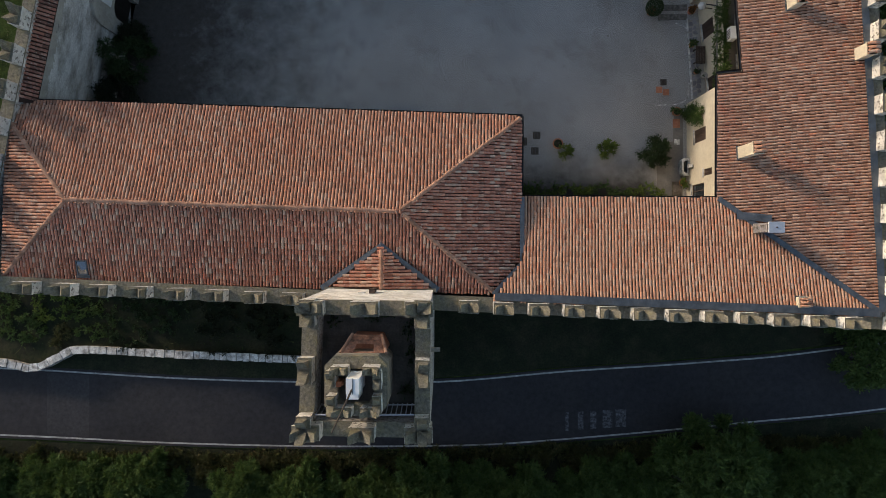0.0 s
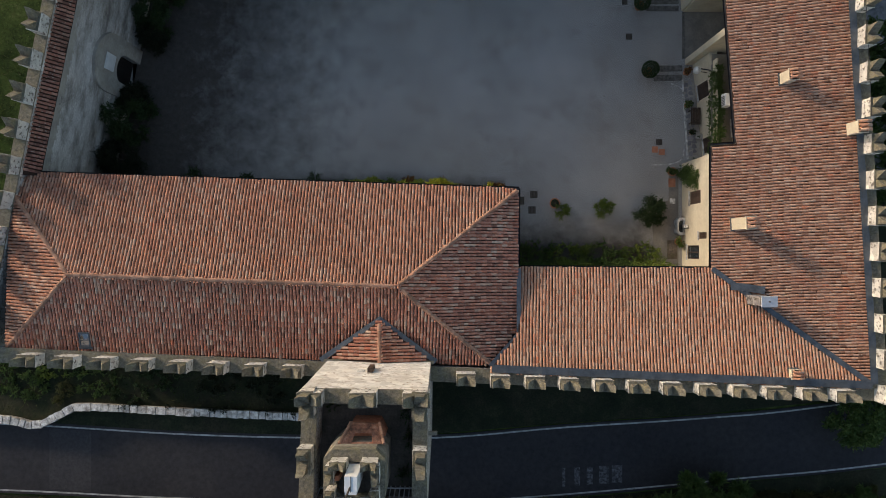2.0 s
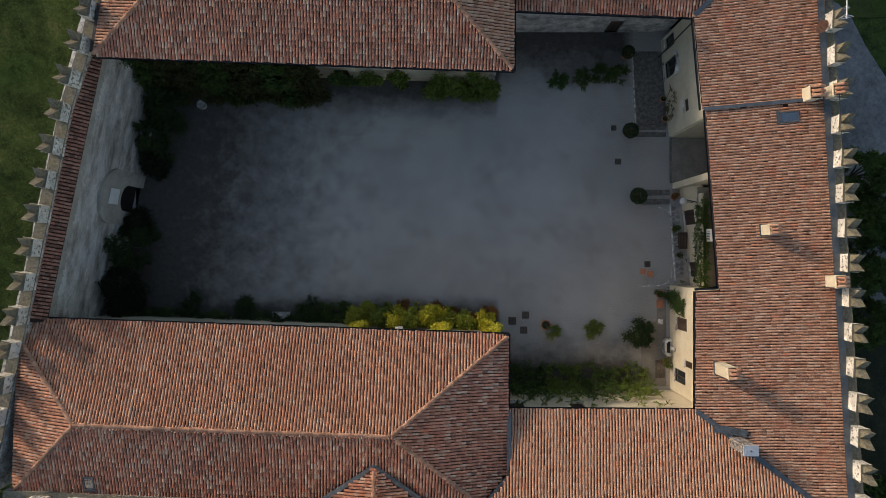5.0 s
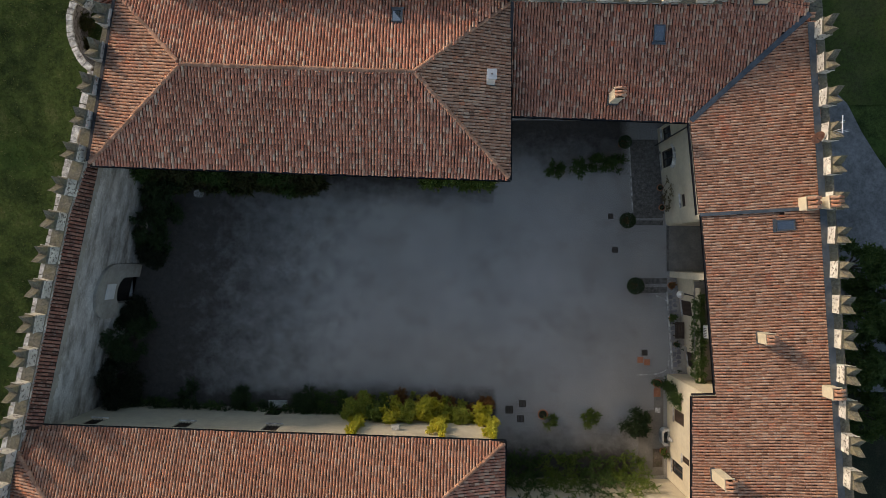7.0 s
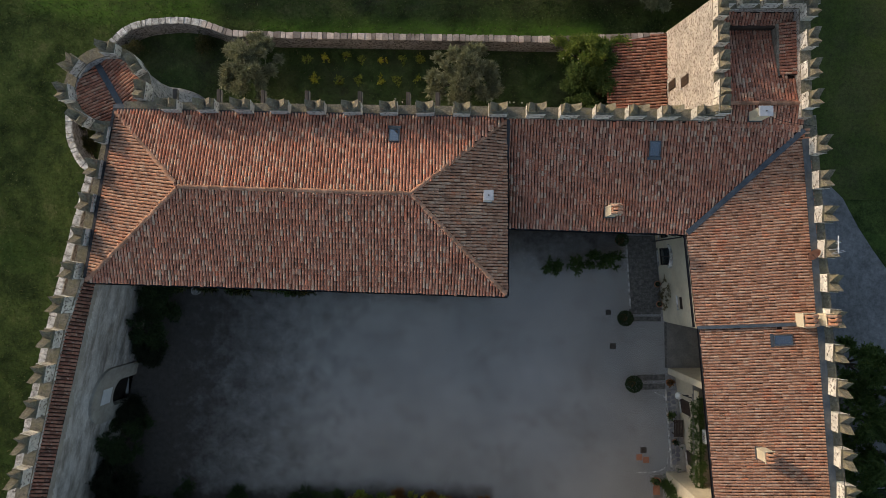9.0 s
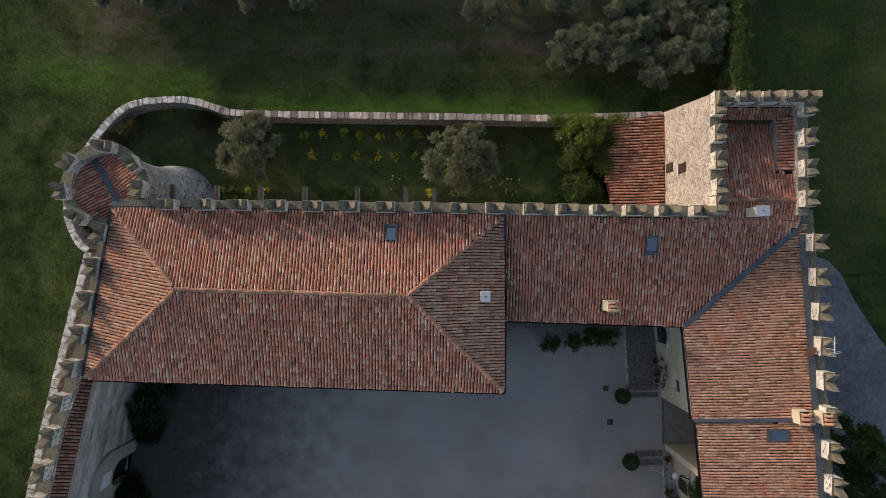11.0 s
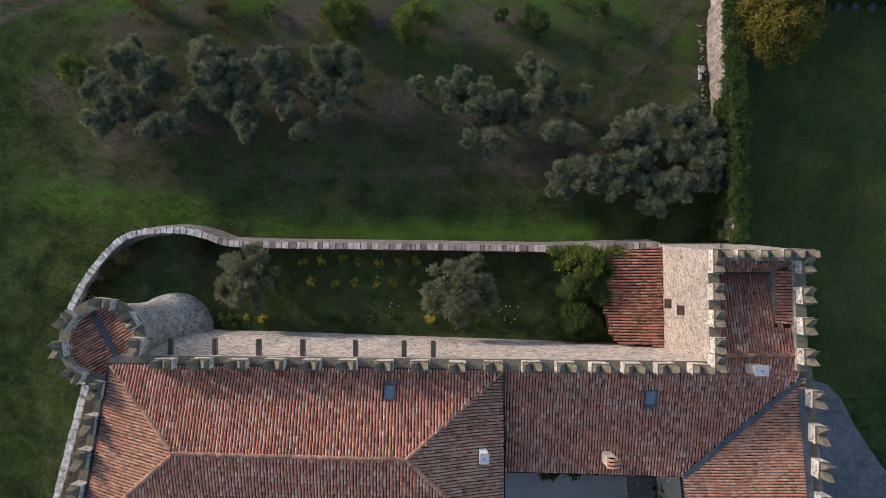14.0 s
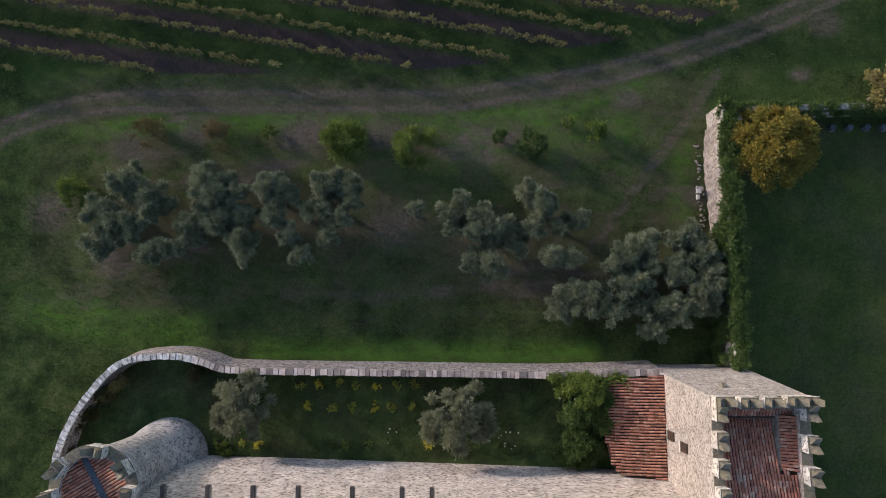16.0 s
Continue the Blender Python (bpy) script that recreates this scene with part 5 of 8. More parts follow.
gutter(wing_e, (18.15, 3.4, 8.8), (18.17, 11.6, 8.8))
gutter(wing_e, (18.2, 11.72, 8.8), (19.72, 11.82, 9.1))
gutter(wing_e, (19.66, 11.8, 9.1), (18.76, 24.2, 9.05))
gutter(wing_e, (18.5, 24.2, 9.0), (17.93, 30.65, 9.0))

E1a, E1b = (19.5, 11.6), (19.5, 3.0)
def from_s(p, y):
    """Distance along a north-to-south front."""
    return p[1] - y
E1_OPENINGS = ((8.65, 1.0, 1.7, 3.8, "shutter"), (4.45, 1.05, 1.2, 3.5, "pane"), (5.7, 0.5, 3.5, 4.9, "shutter"))
wall_face(wing_e, E1a, E1b, -0.1, 8.7, 0.5, [(from_s(E1a, y) - w / 2, from_s(E1a, y) + w / 2, z0, z1) for y, w, z0, z1, _ in E1_OPENINGS], PLASTER)
for y, w, z0, z1, st in E1_OPENINGS:
    window_in(wing_e, E1a, E1b, from_s(E1a, y), w, z0, z1, st, 0.08)
# recessed part with the balcony
E2a, E2b = (20.3, 20.0), (21.2, 11.6)
h2 = [(from_s(E2a, y) - 0.6, from_s(E2a, y) + 0.6, z0, z1) for y, z0, z1 in ((17.15, 0.5, 2.5), (12.9, 0.5, 2.5))]
wall_face(wing_e, E2a, E2b, -0.1, 3.5, 0.5, h2, PLASTER)
E4a, E4b = (21.7, 20.0), (22.0, 11.6)
wall_face(wing_e, E4a, E4b, 3.5, 8.9, 0.5, [(2.6, 3.8, 3.7, 5.9), (5.6, 6.8, 3.7, 5.9)], PLASTER)
for y in (17.15, 12.9):
    window_in(wing_e, E2a, E2b, from_s(E2a, y), 1.2, 0.5, 2.5, "shutter", 0.05)
for d in (3.2, 6.2):
    window_in(wing_e, E4a, E4b, d, 1.2, 3.7, 5.9, "shutter")
wall_face(wing_e, (22.2, 11.6), (20.0, 11.6), -0.1, 8.7, 0.4, [], PLASTER)
# passage with an open front
for box_ in ((19.75, 19.6, 24.5, 20.1), (19.6, 23.9, 24.5, 24.4), (24.5, 19.6, 24.9, 24.4)):
    Shape().box(box_[0], box_[1], -0.1, box_[2], box_[3], 8.9).obj("passage_wall", PLASTER, wing_e)
Shape().box(19.75, 20.1, 7.9, 20.15, 23.9, 9.0).obj("passage_lintel", PLASTER, wing_e)
Shape().box(19.7, 20.12, -0.1, 24.4, 23.88, 0.02).obj("passage_floor", CONCRETE, wing_e)
Shape().box(19.5, 20.12, 0.0, 19.68, 23.88, 0.05).obj("threshold", COBBLE, wing_e)
E3a, E3b = (18.75, 32.0), (19.45, 24.0)
wall_face(wing_e, E3a, E3b, -0.1, 8.85, 0.5, [(2.0, 3.4, 0.3, 3.0), (0.2, 1.2, 1.0, 3.0), (5.9, 6.85, 3.8, 4.7)], PLASTER)
window_in(wing_e, E3a, E3b, 2.7, 1.4, 0.3, 3.0, "pane")
window_in(wing_e, E3a, E3b, 0.7, 1.0, 1.0, 3.0, "pane")
window_in(wing_e, E3a, E3b, 6.37, 0.95, 3.8, 4.7, "shutter")
bpy.context.view_layer.update()
s = Shape()
for i in range(10):
    t = math.pi * i / 10
    t2 = math.pi * (i + 1) / 10
    y0, y1 = 29.3, 29.3
    s.prism([(18.80, y0 + 0.72 * math.cos(t), 3.0 + 0.5 * math.sin(t)), (18.80, y0 + 0.72 * math.cos(t2), 3.0 + 0.5 * math.sin(t2)),
             (18.80, y0 + 0.95 * math.cos(t2), 3.0 + 0.72 * math.sin(t2)), (18.80, y0 + 0.95 * math.cos(t), 3.0 + 0.72 * math.sin(t))],
            [(19.1, y0 + 0.72 * math.cos(t), 3.0 + 0.5 * math.sin(t)), (19.1, y0 + 0.72 * math.cos(t2), 3.0 + 0.5 * math.sin(t2)),
             (19.1, y0 + 0.95 * math.cos(t2), 3.0 + 0.72 * math.sin(t2)), (19.1, y0 + 0.95 * math.cos(t), 3.0 + 0.72 * math.sin(t))])
s.obj("arch_moulding", CAPSTONE, wing_e)
Shape().tube((18.55, 30.6, 0.0), (18.2, 30.55, 8.9), 0.05).obj("downpipe", GUTTER, wing_e)
Shape().tube((19.6, 18.5, 3.0), (20.6, 18.2, 3.4), 0.045).obj("downpipe", GUTTER, wing_e)
# balcony
balc = Shape().box(20.45, 11.7, 3.35, 22.0, 19.4, 3.6).obj("balcony", CONCRETE, wing_e, "balcony overgrown with ivy")
Shape().box(20.5, 11.75, 3.6, 20.62, 18.9, 4.3).obj("parapet", PLASTER, balc)

# ---- north-east wing ----
wing_ne = thing("north_east_wing", (13, 34.5, 0), "castle wing with a mottled red tiled roof", "building")
p_ne = plane_of((5.6, north_y(5.6) - 7.75, 8.92), (18.0, north_y(18) - 7.75, 8.92), (12.0, north_y(12.0), 10.95))
roof_ne = Shape().slab([(5.9, 31.5), (18.6, 31.5), (24.0, 37.8), (5.9, 37.9)], 8.5, 8.6).obj("roof", PAN, wing_ne)
roof_face(roof_ne, p_ne, [(5.5, 31.15), (18.03, 30.72), (25.35, 37.75), (19.4, 38.1), (5.5, 38.32)], TILE_N, 200, (13, 34), cuts=[(V_A, V_B, 0.02)])
p_nr = plane_of((19.4, 37.75, 10.83), (25.4, 37.75, 10.83), (22.0, 39.3, 11.28))
roof_face(roof_ne, p_nr, [(19.2, 37.9), (25.3, 37.65), (25.4, 39.3), (19.2, 39.3)], TILE_N)
gutter(wing_ne, (5.5, 31.05, 9.0), (17.95, 30.64, 8.88))
flashing(wing_ne, [(5.45, 30.5, 9.3), (5.45, 38.2, 11.2)], 0.2, 0.10, GUTTER)
wall_face(wing_ne, (5.0, 32.7), (19.2, 32.7), -0.1, 9.0, 0.5, [(9.0, 10.1, 0.0, 2.6)], OLD_PLASTER)
window_in(wing_ne, (5.0, 32.7), (19.2, 32.7), 9.55, 1.1, 0.0, 2.6, "door")
skylight(wing_ne, p_ne, 15.43, 36.4, 0.78, 1.1)
skylight(wing_e, p_ea, 24.0, 23.45, 0.75, 1.2)

# ---- north building ----
north = thing("north_building", (-8, 33, 0), "long plastered building under a hipped roof of red mottled tiles", "building")
N_RW, N_RE, N_Z = (-15.82, 33.45), (-1.0, 33.0), 13.1
q_s = plane_of((-22.77, 27.4, 10.80), (5.31, 26.46, 10.80), (-8.0, 33.12, N_Z))
q_n = plane_of((-20.83, 38.85, 11.20), (5.34, 38.3, 11.20), (-8.0, 33.12, N_Z))
q_e = plane_of((5.31, 26.46, 10.80), (5.34, 38.3, 10.80), (*N_RE, N_Z))
q_w = plane_of((-22.77, 27.4, 10.85), (-20.95, 38.75, 10.95), (*N_RW, N_Z))
roof_n = Shape().slab([(-22.0, 28.0), (4.9, 27.0), (4.9, 37.9), (-20.5, 38.3)], 10.3, 10.4).obj("roof", PAN, north)
roof_face(roof_n, q_s, [(-22.77, 27.4), (5.31, 26.46), N_RE, N_RW], TILE_N, 220, (-6, 30))
roof_face(roof_n, q_n, [(-20.9, 38.85), N_RW, N_RE, (5.34, 38.35)], TILE_N, 160, (-6, 36))
roof_face(roof_n, q_e, [(5.31, 26.46), (5.34, 38.35), N_RE], TILE_E, 60, (3, 32))
roof_face(roof_n, q_w, [(-22.77, 27.4), N_RW, (-20.9, 38.85)], TILE_E)
ridge_line(roof_n, (*N_RW, N_Z), (*N_RE, N_Z))
ridge_line(roof_n, (5.25, 26.55, 10.85), (*N_RE, N_Z))
ridge_line(roof_n, (5.25, 38.2, 10.95), (*N_RE, N_Z))
ridge_line(roof_n, (-22.7, 27.5, 10.85), (*N_RW, N_Z))
ridge_line(roof_n, (-20.85, 38.75, 11.1), (*N_RW, N_Z))
gutter(north, (-22.8, 27.3, 10.76), (5.4, 26.36, 10.76))
gutter(north, (5.41, 26.4, 10.76), (5.44, 38.2, 10.76))
flashing(north, [(-21.0, 38.9, 11.2), (5.3, 38.35, 11.2)], 0.16, 0.1, GUTTER)
flashing(north, [(-22.85, 27.6, 10.9), (-21.0, 38.8, 11.1)], 0.2, 0.06, GUTTER)
wall_face(north, (-22.2, 29.3), (4.8, 28.4), -0.1, 10.7, 0.55, [(5.0, 6.2, 0.0, 2.5), (14.0, 15.2, 0.0, 2.5)], PLASTER)
for x in (5.6, 14.6):
    window_in(north, (-22.2, 29.3), (4.8, 28.4), x, 1.2, 0.0, 2.5, "door")
wall_face(north, (4.8, 28.4), (4.8, 38.3), -0.1, 10.7, 0.55, [], OLD_PLASTER)
skylight(north, q_n, -2.15, 37.0)

# ---- tiled walk on the west wall ----
walk_w = thing("wall_walk", (-25.0, 18, 0), "narrow tiled roof along the inside of the west wall", "roof")
pw = plane_of((west_x(9) + 0.85, 9.0, 9.62), (west_x(28) + 0.85, 28.0, 9.62), (west_x(18), 18.0, 10.12))
roof_face(walk_w, pw, [(west_x(9.4) + 0.85, 9.5), (west_x(28) + 0.85, 28.0), (west_x(28), 28.0), (west_x(9.4), 9.5)], TILE_OLD, 60, (-25, 18), pitch=0.25)
inner = wall_face(None, (west_x(8.0) + 0.7, 8.0), (west_x(29.5) + 0.7, 29.5), -0.1, 9.47, 0.7, [(9.75, 11.85, 0.0, 3.3)], OLD_PLASTER, "wall_west_inside")
tagged(inner, "weathered grey plaster wall with an arched gateway", "wall", kind="structure")
gy = 18.6
gx = west_x(gy) + 0.7
arch = Shape()
pts_out = [(-2.15, 0.0), (-2.15, 4.2)] + [(-2.15 * math.cos(math.pi * i / 12), 4.2 + 2.15 * math.sin(math.pi * i / 12)) for i in range(1, 12)] + [(2.15, 4.2), (2.15, 0.0)]
pts_in = [(-1.05, 0.0), (-1.05, 2.4)] + [(-1.05 * math.cos(math.pi * i / 12), 2.4 + 0.9 * math.sin(math.pi * i / 12)) for i in range(1, 12)] + [(1.05, 2.4), (1.05, 0.0)]
tx, ty = 0.199, 0.98
for (a0, b0), (a1, b1), (c0, d0), (c1, d1) in zip(pts_out, pts_out[1:], pts_in, pts_in[1:]):
    def w3(s, z, o):
        return (gx + tx * s + ty * o, gy + ty * s - tx * o, z)
    arch.prism([w3(a0, b0, -0.02), w3(a1, b1, -0.02), w3(c1, d1, -0.02), w3(c0, d0, -0.02)], [w3(a0, b0, 0.22), w3(a1, b1, 0.22), w3(c1, d1, 0.22), w3(c0, d0, 0.22)])
arch.obj("gate_surround", STUCCO, inner, "smooth plastered gate surround")
Shape().prism([w3(-0.6, 3.7, 0.2), w3(0.6, 3.7, 0.2), w3(0.6, 5.0, 0.2), w3(-0.6, 5.0, 0.2)], [w3(-0.6, 3.7, 0.26), w3(0.6, 3.7, 0.26), w3(0.6, 5.0, 0.26), w3(-0.6, 5.0, 0.26)]).obj("white_panel", WHITE, inner)
# dark panel added across the gateway in place of its shaded depth
Shape().prism([w3(-1.04, 0, -0.42), w3(1.04, 0, -0.42), w3(1.04, 3.28, -0.42), w3(-1.04, 3.28, -0.42)], [w3(-1.04, 0, -0.34), w3(1.04, 0, -0.34), w3(1.04, 3.28, -0.34), w3(-1.04, 3.28, -0.34)]).obj("gate_door", OPENING_DARK, inner)

band = Shape()
drop = [0.9 + 0.5 * noise.noise(Vector((0.45 * i, 3.0, 0))) + 0.12 * noise.noise(Vector((2.1 * i, 7.0, 0))) for i in range(42)]
for i in range(41):
    s0, s1 = -10.2 + 0.5 * i, -9.7 + 0.5 * i
    band.prism([w3(s0, 9.47 - drop[i], -0.02), w3(s1, 9.7 - drop[i + 1], -0.02), w3(s1, 9.42, -0.02), w3(s0, 9.42, -0.02)], [w3(s0, 9.47 - drop[i], 0.03), w3(s1, 9.7 - drop[i + 1], 0.03), w3(s1, 9.42, 0.03), w3(s0, 9.42, 0.03)])
band.obj("plaster_band", STUCCO, inner, "smooth beige plaster band")

# ---- gate tower ----
def build_gate_tower():
    t = thing("gate_tower", (-3.95, -6.0, -0.6), "tall square stone gate tower with swallowtail merlons astride the road", "tower")
    lo = [(-7.45, -2.42), (-0.66, -2.52), (-0.72, -9.85), (-7.65, -9.7)]
    hi = [(-7.13, -2.55), (-0.62, -2.65), (-0.68, -9.62), (-7.36, -9.5)]
    th = 0.78
    def inset(r, d):
        (a, b), (c, e), (f, g), (h, k) = r
        return [(a + d, b - d), (c - d, e - d), (f - d, g + d), (h + d, k + d)]
    zc = 18.9
    names = ("north", "east", "south", "west")
    for i in range(4):
        j = (i + 1) % 4
        li, hi2 = inset(lo, th), inset(hi, th)
        low = [(*lo[i], -0.8), (*lo[j], -0.8), (*li[j], -0.8), (*li[i], -0.8)]
        top = [(*hi[i], zc), (*hi[j], zc), (*hi2[j], zc), (*hi2[i], zc)]
        if i == 2:
            # the south side stands open below, over the road's edge
            low = [(x, y, 6.0) for x, y, z in low]
        w = Shape().prism(low, top).obj("wall", LIMEWASH if i == 0 else RUBBLE, t, names[i] + " side")
        Shape().slab([hi[i], hi[j], hi2[j], hi2[i]], zc, zc + 0.06).obj("coping", LICHEN, w)
    Shape().slab(inset(hi, th - 0.1), 16.9, 17.1).obj("terrace", TERRACE, t)
    c = [Vector((*p, zc)) for p in hi]
    ang = (0, -90, 180, 90)
    k = (1.12, 1.0, 1.0)
    for i in range(4):
        a, b = c[i], c[(i + 1) % 4]
        d = (b - a).normalized()
        out = Vector((-d.y, d.x, 0))
        for f in (0.085, 0.5, 0.915):
            p = a.lerp(b, f) - out * 0.74
            put_merlon(t, p.x, p.y, zc, ang[i], k)
    # inner turret: chamfered block with corner merlons, tiled lean-to and sheet-metal box
    tx0, tx1, ty0, ty1 = -5.68, -2.67, -7.98, -5.13
    q = 0.45
    ring = [(tx0 + q, ty1), (tx1 - q, ty1), (tx1, ty1 - q), (tx1, ty0 + q), (tx1 - q, ty0), (tx0 + q, ty0), (tx0, ty0 + q), (tx0, ty1 - q)]
    tur = Shape().prism([(x, y, 17.0) for x, y in ring], [(x, y, 20.4) for x, y in ring]).obj("turret", STONE, t)
    mx, my = (tx0 + tx1) / 2, (ty0 + ty1) / 2
    rim = [(mx + (x - mx) * 0.58, my + (y - my) * 0.58) for x, y in ring]
    for i in range(8):
        j = (i + 1) % 8
        Shape().slab([ring[i], ring[j], rim[j], rim[i]], 20.4, 20.9).obj("rim", LICHEN, tur)
    Shape().slab([(mx + (x - mx) * 0.6, my + (y - my) * 0.6) for x, y in ring], 20.4, 20.43).obj("turret_floor", TERRACE, tur)
    # corner merlons in pairs, set in from the rim
    ix0, ix1, iy0, iy1 = tx0 + 0.22, tx1 - 0.22, ty0 + 0.12, ty1 - 0.36
    for x, y, a in ((ix0 + 0.62, iy1, 0), (ix1 - 0.50, iy1, 0), (ix0, iy1 - 0.62, 90), (ix0, iy0 + 0.55, 90), (ix1, iy1 - 0.62, -90), (ix1, iy0 + 0.55, -90), (ix0 + 0.75, iy0, 180), (ix1 - 0.55, iy0, 180)):
        put_merlon(tur, x + (0.42 if a == 90 else -0.42 if a == -90 else 0), y + (-0.42 if a == 0 else 0.42 if a == 180 else 0), 20.9, a, (0.72, 0.58, 0.72))
    Shape().box(-5.2, -6.55, 20.4, -4.8, -6.25, 21.3, 0.03).obj("brick_pier", BRICK_RED, tur)
    Shape().box(-3.35, -6.65, 20.4, -2.95, -6.3, 21.3, 0.03).obj("brick_pier", BRICK_RED, tur)
    # tiled stair roof leaning on the turret's north side, with an opening in it
    top_w, top_e, low_w, low_e = (-5.05, -5.12, 20.0), (-2.8, -5.12, 20.0), (-4.62, -4.35, 18.9), (-3.12, -4.4, 18.9)
    def between(u, v):
        a_, b_ = Vector(top_w).lerp(Vector(top_e), u), Vector(low_w).lerp(Vector(low_e), u)
        return a_.lerp(b_, v)
    lean = Shape()
    def plate(u0, u1, v0, v1):
        c4 = [between(u0, v0), between(u1, v0), between(u1, v1), between(u0, v1)]
        lean.prism([(p.x, p.y, p.z - 0.12) for p in c4], [tuple(p) for p in c4])
    for u0, u1, v0, v1 in ((0.0, 0.27, 0.0, 1.0), (0.73, 1.0, 0.0, 1.0), (0.27, 0.73, 0.5, 1.0), (0.27, 0.73, 0.0, 0.06)):
        plate(u0, u1, v0, v1)
    lean.obj("lean_to", OLDBRICK, t, "small weathered terracotta stair roof")
    for k_ in range(5):
        for side in (0.0, 1.0):
            u = side
            p, r_ = between(u, k_ / 5.0), between(u, (k_ + 1.15) / 5.0)
            Shape().tube((p.x, p.y, p.z + 0.02), (r_.x, r_.y, r_.z + 0.03), 0.085, 0.095, 7).obj("ridge_tile", RIDGE, t)
    Shape().prism([(-5.0, -5.12, 17.1), (-2.85, -5.12, 17.1), (-3.17, -4.45, 17.1), (-4.58, -4.4, 17.1)],
                  [(-5.0, -5.12, 18.6), (-2.85, -5.12, 18.6), (-3.17, -4.45, 18.6), (-4.58, -4.4, 18.6)]).obj("stair_box", BRICK_RED, t)
    Shape().box(-4.42, -6.6, 20.4, -3.78, -5.85, 22.6, 0.02).box(-4.5, -7.0, 20.4, -3.9, -6.61, 21.9, 0.02).obj("metal_box", WHITE, tur, "white-painted sheet-metal hatch box")
    Shape().box(-4.11, -6.58, 22.6, -4.08, -5.87, 22.63).obj("box_seam", LEAD, tur)
    Shape().tube((-4.1, -6.3, 22.5), (-4.81, -7.95, 24.0), 0.05, 0.035).obj("pole", IRON, tur)
    rail = Shape()
    for i in range(21):
        x = -6.5 + 5.1 * i / 20
        rail.tube((x, -8.3, 17.1), (x, -8.45, 18.9), 0.03, n=5)
    rail.tube((-6.5, -8.45, 18.9), (-1.4, -8.45, 18.9), 0.04, n=6).tube((-6.5, -8.3, 17.4), (-1.4, -8.3, 17.4), 0.04, n=6)
    rail.obj("railing", ZINC, t)
    Shape().box(-4.25, -2.55, 13.4, -3.95, -2.3, 14.7).obj("slit", WOOD, t)
    Shape().box(-4.9, -2.56, 13.9, -4.5, -2.5, 14.5).obj("putlog_stone", CAPSTONE, t)
    Shape().box(-0.65, -5.5, 17.0, -0.15, -5.3, 17.2).obj("spout", STONE, t)
    return t


build_gate_tower()

# ---- north-east tower ----
def build_ne_tower():
    t = thing("corner_tower", (22, 42.5, -0.6), "square rubble-stone corner tower with merlons and a sunken tiled roof", "tower")
    lo = [(18.6, 47.5), (26.3, 47.5), (26.3, 37.9), (18.6, 37.9)]
    hi = [(19.05, 46.3), (25.55, 46.3), (25.55, 38.3), (19.05, 38.3)]
    th, zc = 0.72, 11.6
    def inset(r, d):
        (a, b), (c, e), (f, g), (h, k) = r
        return [(a + d, b - d), (c - d, e - d), (f - d, g), (h + d, k)]
    for i, label in ((0, "north side"), (1, "east side"), (3, "west side")):
        j = (i + 1) % 4
        li, h2 = inset(lo, th), inset(hi, th)
        w = Shape().prism([(*lo[i], -1.2), (*lo[j], -1.2), (*li[j], -1.2), (*li[i], -1.2)], [(*hi[i], zc), (*hi[j], zc), (*h2[j], zc), (*h2[i], zc)]).obj("wall", RUBBLE, t, label)
        Shape().slab([hi[i], hi[j], h2[j], h2[i]], zc, zc + 0.05).obj("coping", LICHEN, w)
    for x in (19.65, 21.2, 22.75, 24.3, 25.2):
        put_merlon(t, x, 45.6, zc, 0, (0.95, 1, 0.85))
    for y in (45.3, 43.55, 41.8, 40.05, 38.9):
        put_merlon(t, 19.76, y, zc, 90, (0.95, 1, 0.85))
    for y in (45.3, 43.3, 41.3, 39.3):
        put_merlon(t, 24.84, y, zc, -90, (0.95, 1, 0.85))
    rf = Shape().slab([(19.8, 39.2), (25.0, 39.2), (25.0, 45.6), (19.8, 45.6)], 9.3, 9.4).obj("roof", PAN, t)
    pm = plane_of((19.8, 44.7, 9.9), (25.0, 44.7, 9.9), (22.0, 39.3, 11.3))
    roof_face(rf, pm, [(19.75, 39.3), (25.05, 39.3), (25.05, 41.3), (23.75, 41.3), (23.75, 44.7), (19.75, 44.7)], TILE_N, 80, (22, 42))
    pn2 = plane_of((19.8, 44.95, 10.5), (25.0, 44.95, 10.5), (22.0, 45.7, 10.95))
    roof_face(rf, pn2, [(19.75, 44.95), (25.05, 44.95), (25.05, 45.66), (19.75, 45.66)], TILE_N)
    pe2 = plane_of((23.95, 41.3, 10.75), (23.95, 45.0, 10.75), (25.05, 43.0, 11.2))
    roof_face(rf, pe2, [(23.95, 41.3), (25.05, 41.3), (25.05, 44.95), (23.95, 44.95)], TILE_N)
    Shape().box(19.76, 44.72, 9.4, 23.8, 44.93, 10.5).obj("step_wall", WOOD, rf)
    Shape().box(23.77, 41.3, 9.9, 23.94, 44.93, 10.72).obj("step_wall", STONE, rf)
    ridge_line(rf, (19.3, 39.3, 11.33), (25.4, 39.3, 11.33))
    # windows in the west face
    for y, z in ((42.1, 6.4), (42.5, 4.0)):
        k = (z + 1.2) / 12.8
        x = 18.6 + 0.45 * k
        win = Shape().box(x - 0.06, y - 0.35, z, x + 0.12, y + 0.35, z + 1.25).obj("window", WOOD, t)
        for i in range(4):
            Shape().tube((x - 0.09, y - 0.26 + 0.17 * i, z), (x - 0.08, y - 0.26 + 0.17 * i, z + 1.25), 0.015, n=4).obj("bar", IRON, win)
        Shape().box(x - 0.1, y - 0.48, z - 0.14, x + 0.1, y + 0.48, z - 0.005).obj("sill", CAPSTONE, win)
